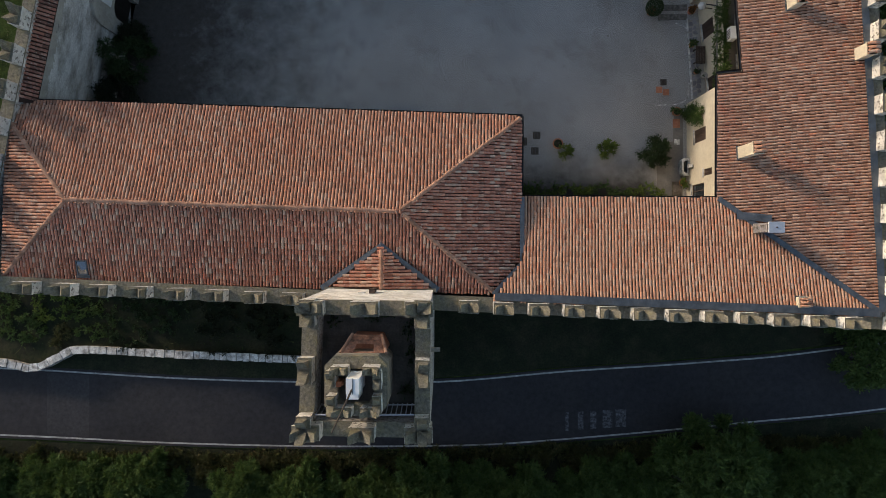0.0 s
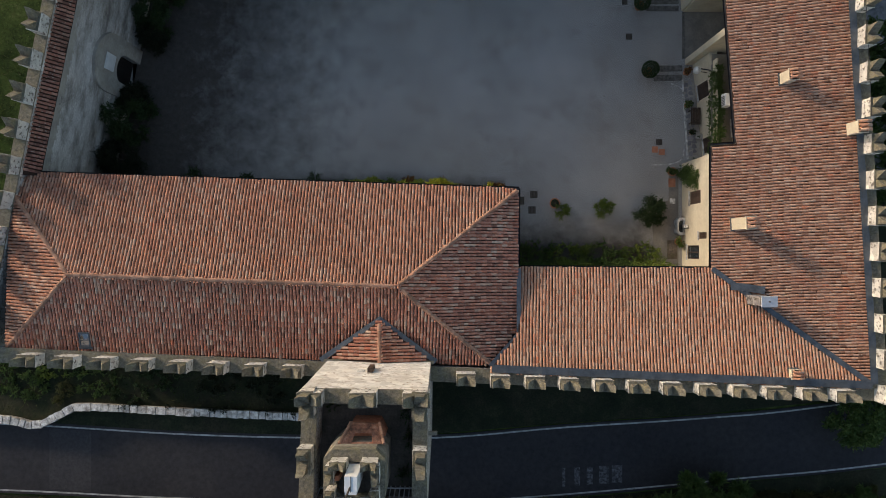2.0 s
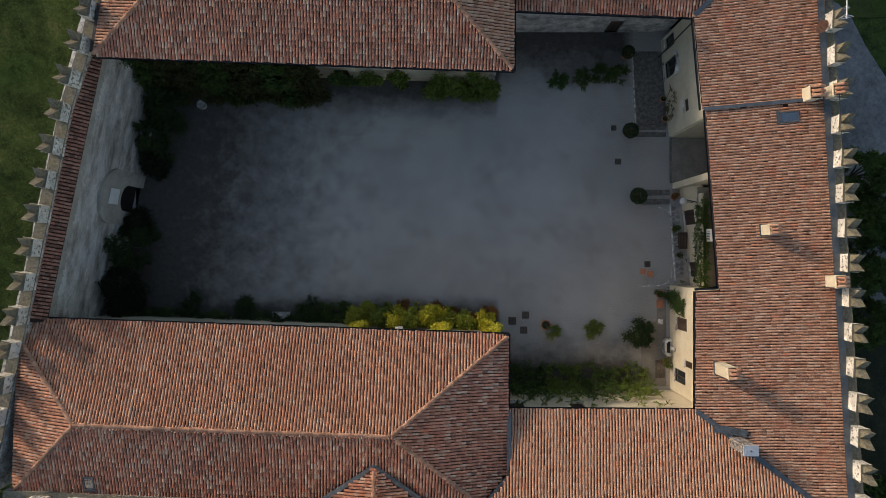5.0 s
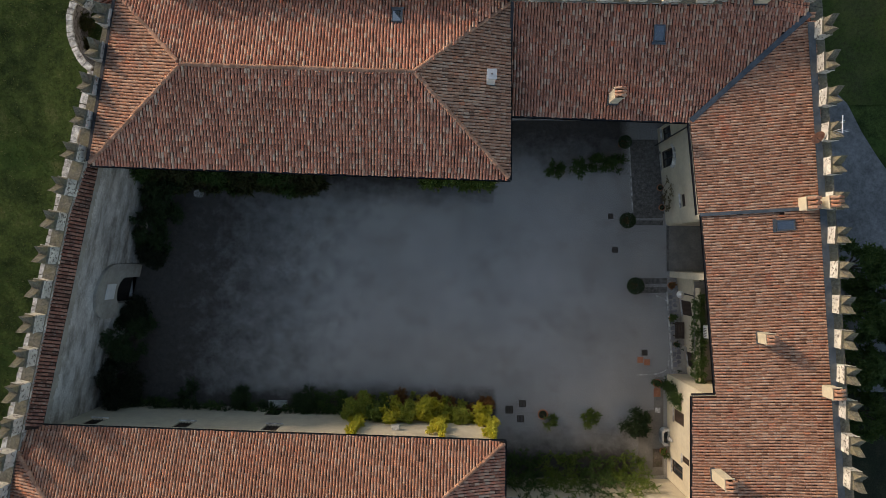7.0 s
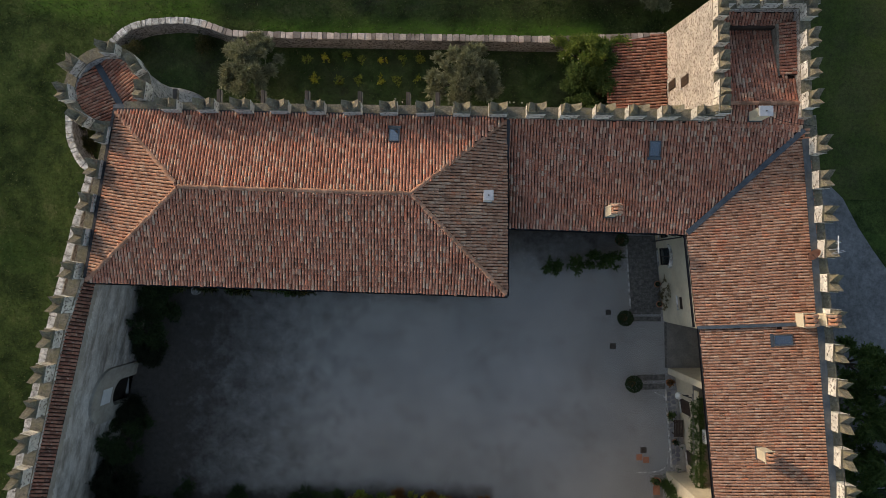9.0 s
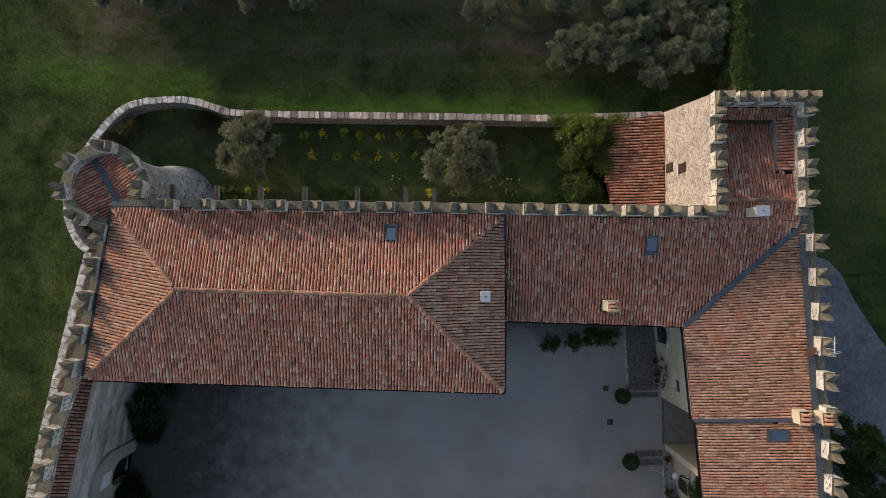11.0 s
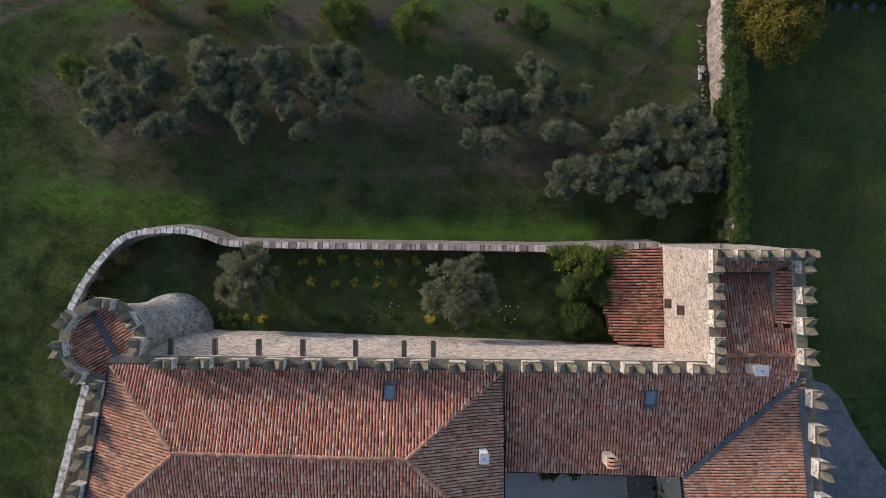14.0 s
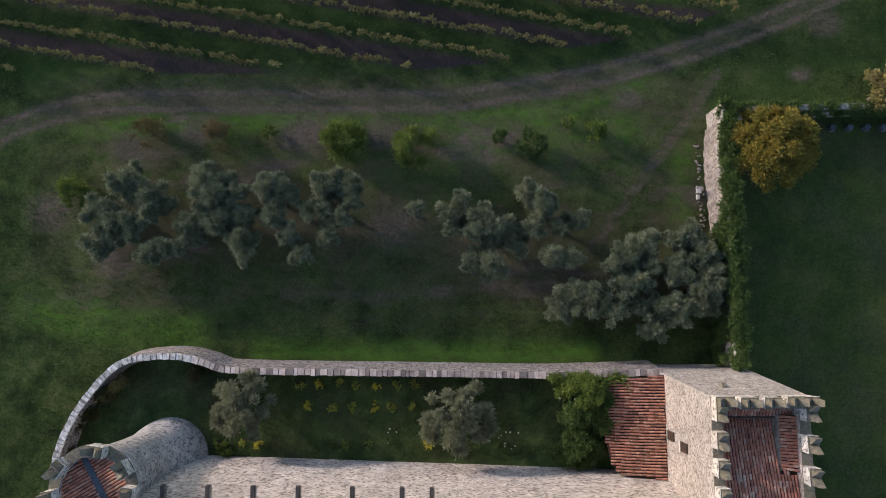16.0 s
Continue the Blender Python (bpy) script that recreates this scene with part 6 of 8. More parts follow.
    Shape().box(21.0, 46.5, 8.4, 21.25, 46.9, 9.0).obj("putlog_stone", STONE, t)
    return t


build_ne_tower()

# lean-to roof beside the corner tower
lean = thing("lean_to", (16.5, 43, 0.1), "small garden shed under a red tiled lean-to roof", "shed")
pl = plane_of((14.1, 39.3, 2.55), (14.1, 46.7, 2.55), (18.6, 43, 3.6))
Shape().box(15.3, 40.0, 0.0, 18.7, 46.5, 2.4).obj("wall", RUBBLE, lean)
lr = Shape().box(15.2, 39.9, 2.4, 18.6, 46.5, 2.45).obj("roof", PAN, lean)
roof_face(lr, pl, [(14.05, 46.4), (13.9, 44.0), (14.7, 40.0), (15.3, 39.3), (18.75, 39.0), (18.75, 46.95)], TILE_OLD, 160, (16.5, 43), pitch=0.235)

# ---- round turret with its flared foot ----
def build_round_turret():
    t = thing("round_turret", (-21.6, 40.4, -1.2), "round stone turret with flared foot, merlons and tiled roof", "tower")
    c = (-21.55, 40.35)
    n = 36
    levels = [(-1.2, 3.28), (0.2, 3.18), (1.2, 3.02), (2.2, 2.76), (3.4, 2.5), (5.5, 2.36), (8.0, 2.42), (9.6, 2.6), (10.9, 2.88)]
    s = Shape()
    rings = [[(c[0] + 0.55 * (5.0 - min(z, 5.0)) / 5 + r * math.cos(2 * math.pi * i / n), c[1] - 0.03 * (5.0 - min(z, 5.0)) + r * math.sin(2 * math.pi * i / n), z) for i in range(n)] for z, r in levels]
    inner = [(c[0] + 2.25 * math.cos(2 * math.pi * i / n), c[1] + 2.25 * math.sin(2 * math.pi * i / n)) for i in range(n)]
    rings += [[(x, y, 10.9) for x, y in inner], [(x, y, 9.6) for x, y in inner]]
    s.v = [p for r in rings for p in r]
    s.f = [(k * n + i, k * n + (i + 1) % n, (k + 1) * n + (i + 1) % n, (k + 1) * n + i) for k in range(len(rings) - 1) for i in range(n)]
    s.obj("shaft", TURRETSTONE, t, smooth=True)
    cop = Shape()
    cop.v = [(c[0] + r * math.cos(2 * math.pi * i / n), c[1] + r * math.sin(2 * math.pi * i / n), z) for r, z in ((2.2, 10.9), (2.95, 10.9), (2.95, 10.97), (2.2, 10.97)) for i in range(n)]
    cop.f = [(k * n + i, k * n + (i + 1) % n, (k + 1) % 4 * n + (i + 1) % n, (k + 1) % 4 * n + i) for k in range(4) for i in range(n)]
    cop.obj("coping", LICHEN, t)
    for a in (-6, 33, 82, 145, 190, 236):
        r = radians(a)
        put_merlon(t, c[0] + 2.2 * math.cos(r), c[1] + 2.2 * math.sin(r), 10.95, a - 90, (0.95, 1, 0.85))
    rf = Shape().slab([(c[0] + 2.24 * math.cos(2 * math.pi * i / 20), c[1] + 2.24 * math.sin(2 * math.pi * i / 20)) for i in range(20)], 9.5, 9.6).obj("roof", PAN, t)
    ax = Vector((0.50, -0.866, 0))
    side = Vector((0.866, 0.50, 0))
    C = Vector((*c, 0))
    for k in (1, -1):
        a, b = C + side * (0.12 * k) - ax * 2, C + side * (0.12 * k) + ax * 2
        top = C + side * (2.2 * k)
        pl2 = plane_of((a.x, a.y, 10.1), (b.x, b.y, 10.1), (top.x, top.y, 10.75))
        ring = [(C.x + 2.2 * (math.cos(t2) * ax.x + k * math.sin(t2) * side.x) + side.x * 0.1 * k, C.y + 2.2 * (math.cos(t2) * ax.y + k * math.sin(t2) * side.y) + side.y * 0.1 * k)
                for t2 in [math.pi * i / 14 for i in range(15)]]
        roof_face(rf, pl2, ring, TILE_N)
    p0, p1 = C - ax * 2.2, C + ax * 2.3
    flashing(rf, [(p0.x, p0.y, 10.1), (p1.x, p1.y, 10.1)], 0.42, 0.14)
    flashing(rf, [(-21.1, 39.05, 10.95), (-18.4, 38.98, 10.95)], 0.5, 0.1)
    return t


build_round_turret()

# ---- chimneys and roof fittings ----
def chimney(x, y, z, w, d, h, top, label, turn=0.0, body=PLASTER):
    """Body, lead apron and a cap: 'tiles' (slotted terracotta) or 'sheet' (metal lid)."""
    t = thing("chimney", (x, y, z), label, "chimney", "roof chimneys")
    t.rotation_euler = (0, 0, radians(turn))
    def own(shape, name, mat, **k):
        ob = shape.obj(name, mat, **k)
        ob.parent = t
        return ob
    own(Shape().box(-w / 2, -d / 2, -0.7, w / 2, d / 2, h, 0.02), "flue", body)
    own(Shape().box(-w / 2 - 0.13, -d / 2 - 0.13, -0.5, w / 2 + 0.13, d / 2 + 0.13, 0.12, 0.08), "apron", LEAD)
    if top == "tiles":
        own(Shape().box(-w / 2 - 0.04, -d / 2 - 0.04, h - 0.06, w / 2 + 0.04, d / 2 + 0.04, h, 0.01), "collar", body)
        for sx in (-1, 1):
            for i in range(4):
                yy = -d / 2 + (i + 0.5) * d / 4
                own(Shape().box(sx * w * 0.36 - 0.05, yy - 0.04, h, sx * w * 0.36 + 0.05, yy + 0.04, h + 0.24), "cap_pier", TILE_SE)
        # two rows of tiles lean on one another
        for sx in (-1, 1):
            for i in range(3):
                v, f = barrel(0.095, 0.085, w * 0.66, 0.0)
                yy = -d / 2 + (i + 0.5) * d / 3
                s = Shape().add([(sx * (w / 2 + 0.08 - q), yy + p * d / 0.75, h + 0.22 + r + 0.42 * q) for p, q, r in v], [tuple(reversed(c)) for c in f] if sx > 0 else f)
                own(s, "cap_tile", TILE_SE)
    else:
        for cx, cy in ((-1, -1), (1, -1), (1, 1), (-1, 1)):
            own(Shape().box(cx * (w / 2 - 0.06) - 0.04, cy * (d / 2 - 0.06) - 0.04, h, cx * (w / 2 - 0.06) + 0.04, cy * (d / 2 - 0.06) + 0.04, h + 0.2), "post", IRON)
        own(Shape().box(-w / 2 - 0.05, -d / 2 - 0.05, h + 0.2, w / 2 + 0.05, d / 2 + 0.05, h + 0.26, 0.03), "lid", ZINC)
        own(Shape().tube((0, 0, h + 0.25), (0, 0, h + 0.36), 0.05, 0.03), "knob", IRON)
    return t


CHL = "cream plastered chimney with a slotted terracotta cap"
chimney(19.7, 6.35, 9.15, 0.62, 0.78, 2.3, "tiles", CHL, 4)
chimney(22.55, 15.85, 9.85, 0.62, 0.72, 1.35, "tiles", CHL, 4)
chimney(20.75, 1.35, 9.3, 0.95, 0.62, 2.1, "sheet", "large stone chimney with a sheet-metal lid beside the valley", 0, DULLWALL)
chimney(22.75, -3.35, 10.55, 0.6, 0.62, 0.55, "tiles", "low chimney with a terracotta cap near the south parapet")
chimney(26.5, 12.4, 10.5, 0.6, 0.78, 1.4, "tiles", "terracotta-capped chimney against the east parapet", 3)
chimney(25.1, 24.85, 10.4, 0.75, 0.9, 1.2, "tiles", "cream chimney with a slotted terracotta cap near the parapet", 3)
chimney(26.35, 24.9, 10.7, 0.7, 0.8, 1.3, "tiles", "terracotta-capped chimney standing on the east wall", 3)
chimney(4.0, 32.95, 11.2, 0.55, 0.6, 1.4, "sheet", "small white chimney with a flat metal lid", 0, WHITE)
chimney(12.6, 32.2, 9.4, 0.62, 0.72, 1.75, "tiles", CHL, 0)
chimney(22.0, 38.45, 11.0, 0.85, 0.6, 1.4, "sheet", "white chimney with a metal lid by the corner tower", 0, PLASTER)
flashing(wing_e, [(19.3, 2.2, 9.25), (20.0, 2.15, 9.35), (21.4, 1.95, 9.6)], 0.5, 0.14)


def antenna():
    t = thing("antenna", (26.35, 29.5, 10.8), "thin metal television aerial on the east wall", "antenna")
    for name, s in (("mast", Shape().tube((26.35, 29.5, 10.7), (26.35, 29.5, 12.9), 0.03, 0.025, 6)), ("boom", Shape().tube((26.35, 29.2, 12.8), (26.35, 30.35, 12.85), 0.05, 0.04, n=6))):
        s.obj(name, ZINC, t)
    for i, half in enumerate((0.42, 0.34, 0.16, 0.12)):
        y = 29.22 + 0.1 * i + (0.45 if i > 1 else 0.0)
        Shape().tube((26.35 - half, y - 0.12 * half, 12.82), (26.35 + half, y + 0.25 * half, 12.84), 0.018, n=5).obj("element", ZINC, t)


antenna()


def dish():
    t = thing("satellite_dish", (25.55, 29.25, 10.6), "dull red satellite dish on the east wing's roof", "satellite dish")
    s = Shape()
    n = 16
    rings = []
    for r, h in ((0.0, 0.0), (0.2, 0.02), (0.38, 0.08), (0.46, 0.13)):
        rings.append([(r * math.cos(2 * math.pi * i / n), r * math.sin(2 * math.pi * i / n), h) for i in range(n)])
    s.v = [p for r in rings for p in r]
    s.f = [(k * n + i, k * n + (i + 1) % n, (k + 1) * n + (i + 1) % n, (k + 1) * n + i) for k in range(3) for i in range(n)]
    m = pose(25.55, 29.25, 11.35, 38, 14, 0)
    s.v = [tuple(m @ Vector(p)) for p in s.v]
    s.obj("bowl", BRICK_RED, t, smooth=True)
    Shape().tube((25.55, 29.3, 10.5), (25.55, 29.28, 11.35), 0.03, n=6).obj("mast", IRON, t)
    Shape().tube((25.55, 29.2, 11.3), (25.6, 28.8, 11.75), 0.015, n=5).obj("arm", IRON, t)


dish()

def cable(points, label):
    t = thing("cable", points[0], label, "cable", "slack cables")
    path = smooth_path(points, 5)
    s = Shape()
    for a, b in zip(path, path[1:]):
        s.tube(a, b, 0.018, n=5)
    s.obj("strand", GUTTER, t)


cable([(26.35, 24.6, 12.0), (26.75, 20.5, 11.75), (27.0, 16.5, 11.7), (27.0, 13.0, 11.9)], "thin slack cable strung along the east parapet")
cable([(22.2, 38.35, 12.1), (23.6, 38.0, 11.7), (25.6, 37.6, 11.9)], "thin slack cable from the chimney to the east wall")

# ---- court fittings ----
def slab_piece(name, ring, z0, z1, mat, label, category, kind="structure"):
    ob = Shape().slab(ring, z0, z1).obj(name, mat)
    return tagged(ob, label, category, kind=kind)


slab_piece("cobbled_apron", [(16.75, 24.9), (19.3, 24.9), (18.8, 31.1), (16.45, 31.1)], -0.1, 0.022, COBBLE, "cobbled paving strip before the east front", "paving")
slab_piece("kerb", [(16.62, 25.2), (16.74, 25.2), (16.44, 31.0), (16.32, 31.0)], -0.1, 0.05, CAPSTONE, "pale stone kerb beside the cobbles", "kerb")
slab_piece("south_paving", [(17.1, 3.2), (19.2, 3.2), (19.2, 11.3), (18.5, 11.3), (18.4, 8.6), (17.15, 8.4)], -0.1, 0.02, CONCRETE, "worn concrete paving at the foot of the east front", "paving")
for y in (18.55, 19.3):
    slab_piece("cobbled_step", [(17.2, y - 0.26), (19.5, y - 0.2), (19.5, y + 0.26), (17.2, y + 0.22)], -0.1, 0.06, COBBLE, "low cobbled step strip in the gravel", "step")
for y in (24.15, 24.75):
    slab_piece("cobbled_step", [(16.6, y - 0.2), (19.2, y - 0.2), (19.2, y + 0.2), (16.6, y + 0.2)], -0.1, 0.06, COBBLE, "low cobbled step strip in the gravel", "step")

terrace = slab_piece("terrace_bed", [(19.5, 18.3), (19.95, 12.0), (21.15, 11.7), (20.45, 18.3)], -0.1, 0.10, STUCCO, "raised terrace strip with slate flagstones and kerb", "terrace")
for i in range(14):
    for j in range(3):
        y = 12.2 + 0.43 * i + 0.16 * (j % 2)
        x = 19.98 - 0.07 * (y - 12) + 0.36 * j
        if x > 20.85 - 0.1 * (y - 12) - 0.3:
            continue
        a = [RNG.uniform(-0.09, 0.09) for _ in range(12)]
        hexa = [(0.0, 0.08), (0.16, 0.0), (0.32, 0.06), (0.33, 0.30), (0.18, 0.38), (0.01, 0.30)]
        Shape().slab([(x + p + a[2 * q], y + r + a[2 * q + 1]) for q, (p, r) in enumerate(hexa)], 0.09, 0.125).obj("flagstone", FLAG, terrace)
Shape().strip([(19.93, 12.0), (19.5, 18.4)], 0.10, -0.05, 0.16).obj("kerb", CAPSTONE, terrace)


def drain(x, y, w, mat, label):
    t = thing("drain_cover", (x, y, 0), label, "drain cover", "drain covers")
    Shape().box(x - w / 2, y - w / 2, -0.05, x + w / 2, y + w / 2, 0.012).obj("rim", mat, t)
    s = Shape()
    for i in range(5):
        xx = x - w / 2 + w * (i + 0.5) / 5
        s.box(xx - 0.03, y - w / 2 + 0.05, 0.012, xx + 0.03, y + w / 2 - 0.05, 0.022)
    s.obj("grating", IRON, t)


for x, y, w in ((17.65, 13.35, 0.5), (15.2, 21.9, 0.5), (14.85, 24.7, 0.45), (7.5, 9.1, 0.6), (6.4, 8.6, 0.65), (7.35, 7.85, 0.6), (18.0, 24.9, 0.4)):
    drain(x, y, w, TERRACE, "dark iron drain cover set in the gravel")
for x, y in ((17.3, 12.75), (17.85, 12.55)):
    slab_piece("paving_tile", [(x - 0.25, y - 0.25), (x + 0.25, y - 0.25), (x + 0.25, y + 0.25), (x - 0.25, y + 0.25)], -0.05, 0.015, BRICK_RED, "rusty square paving tile in the gravel", "tile", "")
slab_piece("doormat", [(18.3, 3.9), (19.1, 3.9), (19.1, 5.4), (18.3, 5.4)], 0.0, 0.035, EARTH, "brown doormat before the arched door", "doormat", "")
slab_piece("manhole_slab", [(18.5, 8.35), (18.95, 8.35), (18.95, 8.8), (18.5, 8.8)], 0.0, 0.032, CAPSTONE, "small square stone manhole slab", "manhole", "")


def trough():
    t = thing("fountain_trough", (19.47, 6.5, 0), "white stone fountain trough against the cream wall", "fountain")
    ring = [(18.87, 6.0), (19.07, 5.8), (19.47, 5.8), (19.47, 7.2), (19.07, 7.2), (18.87, 7.0)]
    c = (19.22, 6.5)
    inn = [(c[0] + (x - c[0]) * 0.62, c[1] + (y - c[1]) * 0.68) for x, y in ring]
    s = Shape()
    n = len(ring)
    for i in range(n):
        j = (i + 1) % n
        s.slab([ring[i], ring[j], inn[j], inn[i]], 0.0, 0.72)
    s.obj("basin", CAPSTONE, t)
    Shape().slab(inn, 0.0, 0.5).obj("water", GLASS, t)
    Shape().box(19.27, 6.35, 0.7, 19.47, 6.65, 1.5, 0.03).obj("spout_stone", CAPSTONE, t)


trough()


def pot(x, y, r, h, plants, label, mat=TERRACOTTA, leaf=GREEN, z=0.0, seed=1):
    """A round pot with a plant; plants: clumps over its rim."""
    t = thing("potted_plant", (x, y, z), label, "potted plant", "potted plants")
    n = 14
    def ring(rr, zz):
        return [(x + rr * math.cos(2 * math.pi * i / n), y + rr * math.sin(2 * math.pi * i / n), zz) for i in range(n)]
    Shape().prism(ring(r * 0.72, z), ring(r, z + h)).obj("pot", mat, t)
    Shape().prism(ring(r * 1.12, z + h - 0.06), ring(r * 1.12, z + h + 0.02)).obj("rim", mat, t)
    Shape().prism(ring(r * 0.86, z + h - 0.02), ring(r * 0.86, z + h + 0.026)).obj("soil", UNDERGROWTH, t)
    rng = np.random.default_rng(seed)
    co, fa = leaf_cloud([(x + a, y + b, z + c, k, k, k * 0.9) for a, b, c, k in plants], 260, 0.11, 0.5, rng)
    raw("foliage", co, fa, leaf, t)
    Shape().tube((x, y, z + h), (x, y, z + h + 0.5), 0.03, 0.02, 6).obj("stem", BARK, t)


def ball_bush(x, y, r):
    t = thing("topiary_ball", (x, y, 0), "dark green clipped ball shrub in a clay pot", "shrub", "clipped ball shrubs")
    n = 14
    def ring(rr, zz):
        return [(x + rr * math.cos(2 * math.pi * i / n), y + rr * math.sin(2 * math.pi * i / n), zz) for i in range(n)]
    Shape().prism(ring(0.28, 0), ring(0.36, 0.5)).obj("pot", TERRACOTTA, t)
    Shape().tube((x, y, 0.45), (x, y, 1.0), 0.05, n=7).obj("stem", BARK, t)
    rng = np.random.default_rng(int(y * 10))
    co, fa = leaf_cloud([(x, y, 1.15, r, r, r)], 900, 0.07, 0.6, rng, tidy=True)
    raw("foliage", co, fa, DARKGREEN, t)


pot(9.1, 8.35, 0.38, 0.6, [(0.2, -0.2, 0.6, 0.2)], "empty broad clay pot beside the airy shrub", leaf=FRESH, seed=8)
ball_bush(16.58, 18.94, 0.66)
ball_bush(15.95, 24.28, 0.62)
ball_bush(15.75, 30.7, 0.52)
pot(19.75, 18.95, 0.26, 0.45, [(0, 0, 0.6, 0.3), (0.1, 0.1, 0.7, 0.22)], "orange-flowered plant in a clay pot by the corner", leaf=RUSSET)
pot(19.78, 16.25, 0.2, 0.4, [(0, 0, 0.65, 0.36), (0.2, 0.1, 0.6, 0.25)], "spiky green plant in a clay pot on the terrace", seed=2)
pot(20.15, 14.1, 0.18, 0.35, [(0, 0, 0.55, 0.28)], "small dark green plant in a clay pot on the terrace", leaf=DARKGREEN, seed=3)
pot(18.55, 10.9, 0.32, 0.5, [(0.1, 0, 0.7, 0.3), (-0.3, 0.1, 0.6, 0.25)], "sparse plant in a broad clay pot by the front", seed=4)
pot(19.0, 25.4, 0.24, 0.4, [(0, 0, 0.5, 0.15)], "square clay pot with a small plant on cobbles", leaf=DARKGREEN, seed=5)
pot(18.85, 27.05, 0.24, 0.4, [(0, 0, 0.5, 0.15)], "square clay pot with a small plant on cobbles", leaf=DARKGREEN, seed=6)
pot(19.05, 5.3, 0.26, 0.4, [(0, 0, 0.75, 0.36), (0.1, -0.3, 0.7, 0.28)], "yellow-green plant in a clay pot beside the trough", leaf=FRESH, seed=7)
slab_piece("clay_slab", [(18.4, 9.7), (18.95, 9.7), (18.95, 10.4), (18.4, 10.4)], 0.0, 0.06, BRICK_RED, "brown clay slab beside the potted plant", "slab", "")


def wall_lamp():
    t = thing("wall_lamp", (19.55, 18.35, 2.6), "white globe lamp on a bracket by the passage", "lamp")
    s = Shape()
    n, r = 12, 0.30
    for k in range(6):
        a0, a1 = math.pi * k / 6 - math.pi / 2, math.pi * (k + 1) / 6 - math.pi / 2
        s.prism([(19.55 + r * math.cos(a0) * math.cos(2 * math.pi * i / n), 18.35 + r * math.cos(a0) * math.sin(2 * math.pi * i / n), 3.0 + r * math.sin(a0)) for i in range(n)],
                [(19.55 + r * math.cos(a1) * math.cos(2 * math.pi * i / n), 18.35 + r * math.cos(a1) * math.sin(2 * math.pi * i / n), 3.0 + r * math.sin(a1)) for i in range(n)])
    s.obj("globe", WHITE, t, smooth=True)
    Shape().tube((19.55, 18.35, 2.7), (20.5, 18.3, 2.55), 0.035, n=6).obj("bracket", IRON, t)


wall_lamp()


def cooling_unit():
    t = thing("air_conditioner", (21.3, 15.4, 4.4), "white air-conditioning box on the balcony wall", "air conditioner")
    Shape().box(20.75, 15.15, 4.5, 21.2, 16.1, 5.2, 0.02).obj("case", WHITE, t)
    s = Shape()
    for i in range(6):
        s.box(20.73, 15.25 + 0.12 * i, 4.58, 20.749, 15.3 + 0.12 * i, 5.1)
    s.obj("grille", IRON, t)
    Shape().box(20.9, 15.25, 3.6, 21.1, 15.95, 4.5).obj("bracket", IRON, t)


cooling_unit()


def slatted_table(x, y):
    t = thing("garden_table", (x, y, 0.1), "dark brown slatted wooden table on the terrace strip", "table")
    for i in range(6):
        Shape().box(x - 0.38 + 0.128 * i, y - 0.68, 0.80, x - 0.38 + 0.128 * i + 0.112, y + 0.68, 0.84, 0.006).obj("slat", WOOD, t)
    for dy in (-0.5, 0.5):
        Shape().box(x - 0.36, y + dy - 0.04, 0.74, x + 0.36, y + dy + 0.04, 0.80).obj("cross_bar", WOOD, t)
        for dx in (-0.3, 0.3):
            Shape().box(x + dx - 0.035, y + dy - 0.035, 0.1, x + dx + 0.035, y + dy + 0.035, 0.74).obj("leg", WOOD, t)


slatted_table(20.3, 15.3)


def urn(x, y, r, h, label):
    t = thing("stone_urn", (x, y, 0.1), label, "urn", "stone urns")
    n = 12
    s = Shape()
    prof = [(0.6, 0.0), (0.7, 0.12), (0.5, 0.25), (0.95, 0.7), (1.0, 1.0)]
    for (r0, h0), (r1, h1) in zip(prof, prof[1:]):
        s.prism([(x + r * r0 * math.cos(6.2832 * i / n), y + r * r0 * math.sin(6.2832 * i / n), 0.1 + h * h0) for i in range(n)],
                [(x + r * r1 * math.cos(6.2832 * i / n), y + r * r1 * math.sin(6.2832 * i / n), 0.1 + h * h1) for i in range(n)])
    s.obj("bowl", STUCCO, t)
    co, fa = leaf_cloud([(x, y, 0.1 + h, r * 0.7, r * 0.7, r * 0.5)], 260, 0.09, 0.5, np.random.default_rng(int(y * 10)))
    raw("foliage", co, fa, DARKGREEN, t)


urn(20.7, 13.75, 0.26, 0.5, "beige stone urn with a small plant by the wall")
urn(20.35, 11.95, 0.28, 0.45, "brown stone urn at the terrace's corner")


# ---- court plants ----
def bush(name, clumps, leaf, label, per=150, size=0.13, slim=0.5, seed=1, category="shrub", group="", stems=True, z=0.0, kind="", fill=0.35, spiky=False):
    """A shrub that stands at the middle of its clumps; its leaves and a few stems."""
    cx = sum(c[0] for c in clumps) / len(clumps)
    cy = sum(c[1] for c in clumps) / len(clumps)
    t = thing(name, (cx, cy, z), label, category, group)
    co, fa = leaf_cloud(clumps, per, size, slim, np.random.default_rng(seed), fill, spiky=spiky)
    co[:, 2] = np.maximum(co[:, 2], z + 0.02)
    raw("foliage", co, fa, leaf, t)
    if stems:
        for c in clumps[:6]:
            Shape().tube((cx + (c[0] - cx) * 0.3, cy + (c[1] - cy) * 0.3, z), (c[0], c[1], c[2]), 0.035, 0.015, 5).obj("stem", BARK, t)
    return t


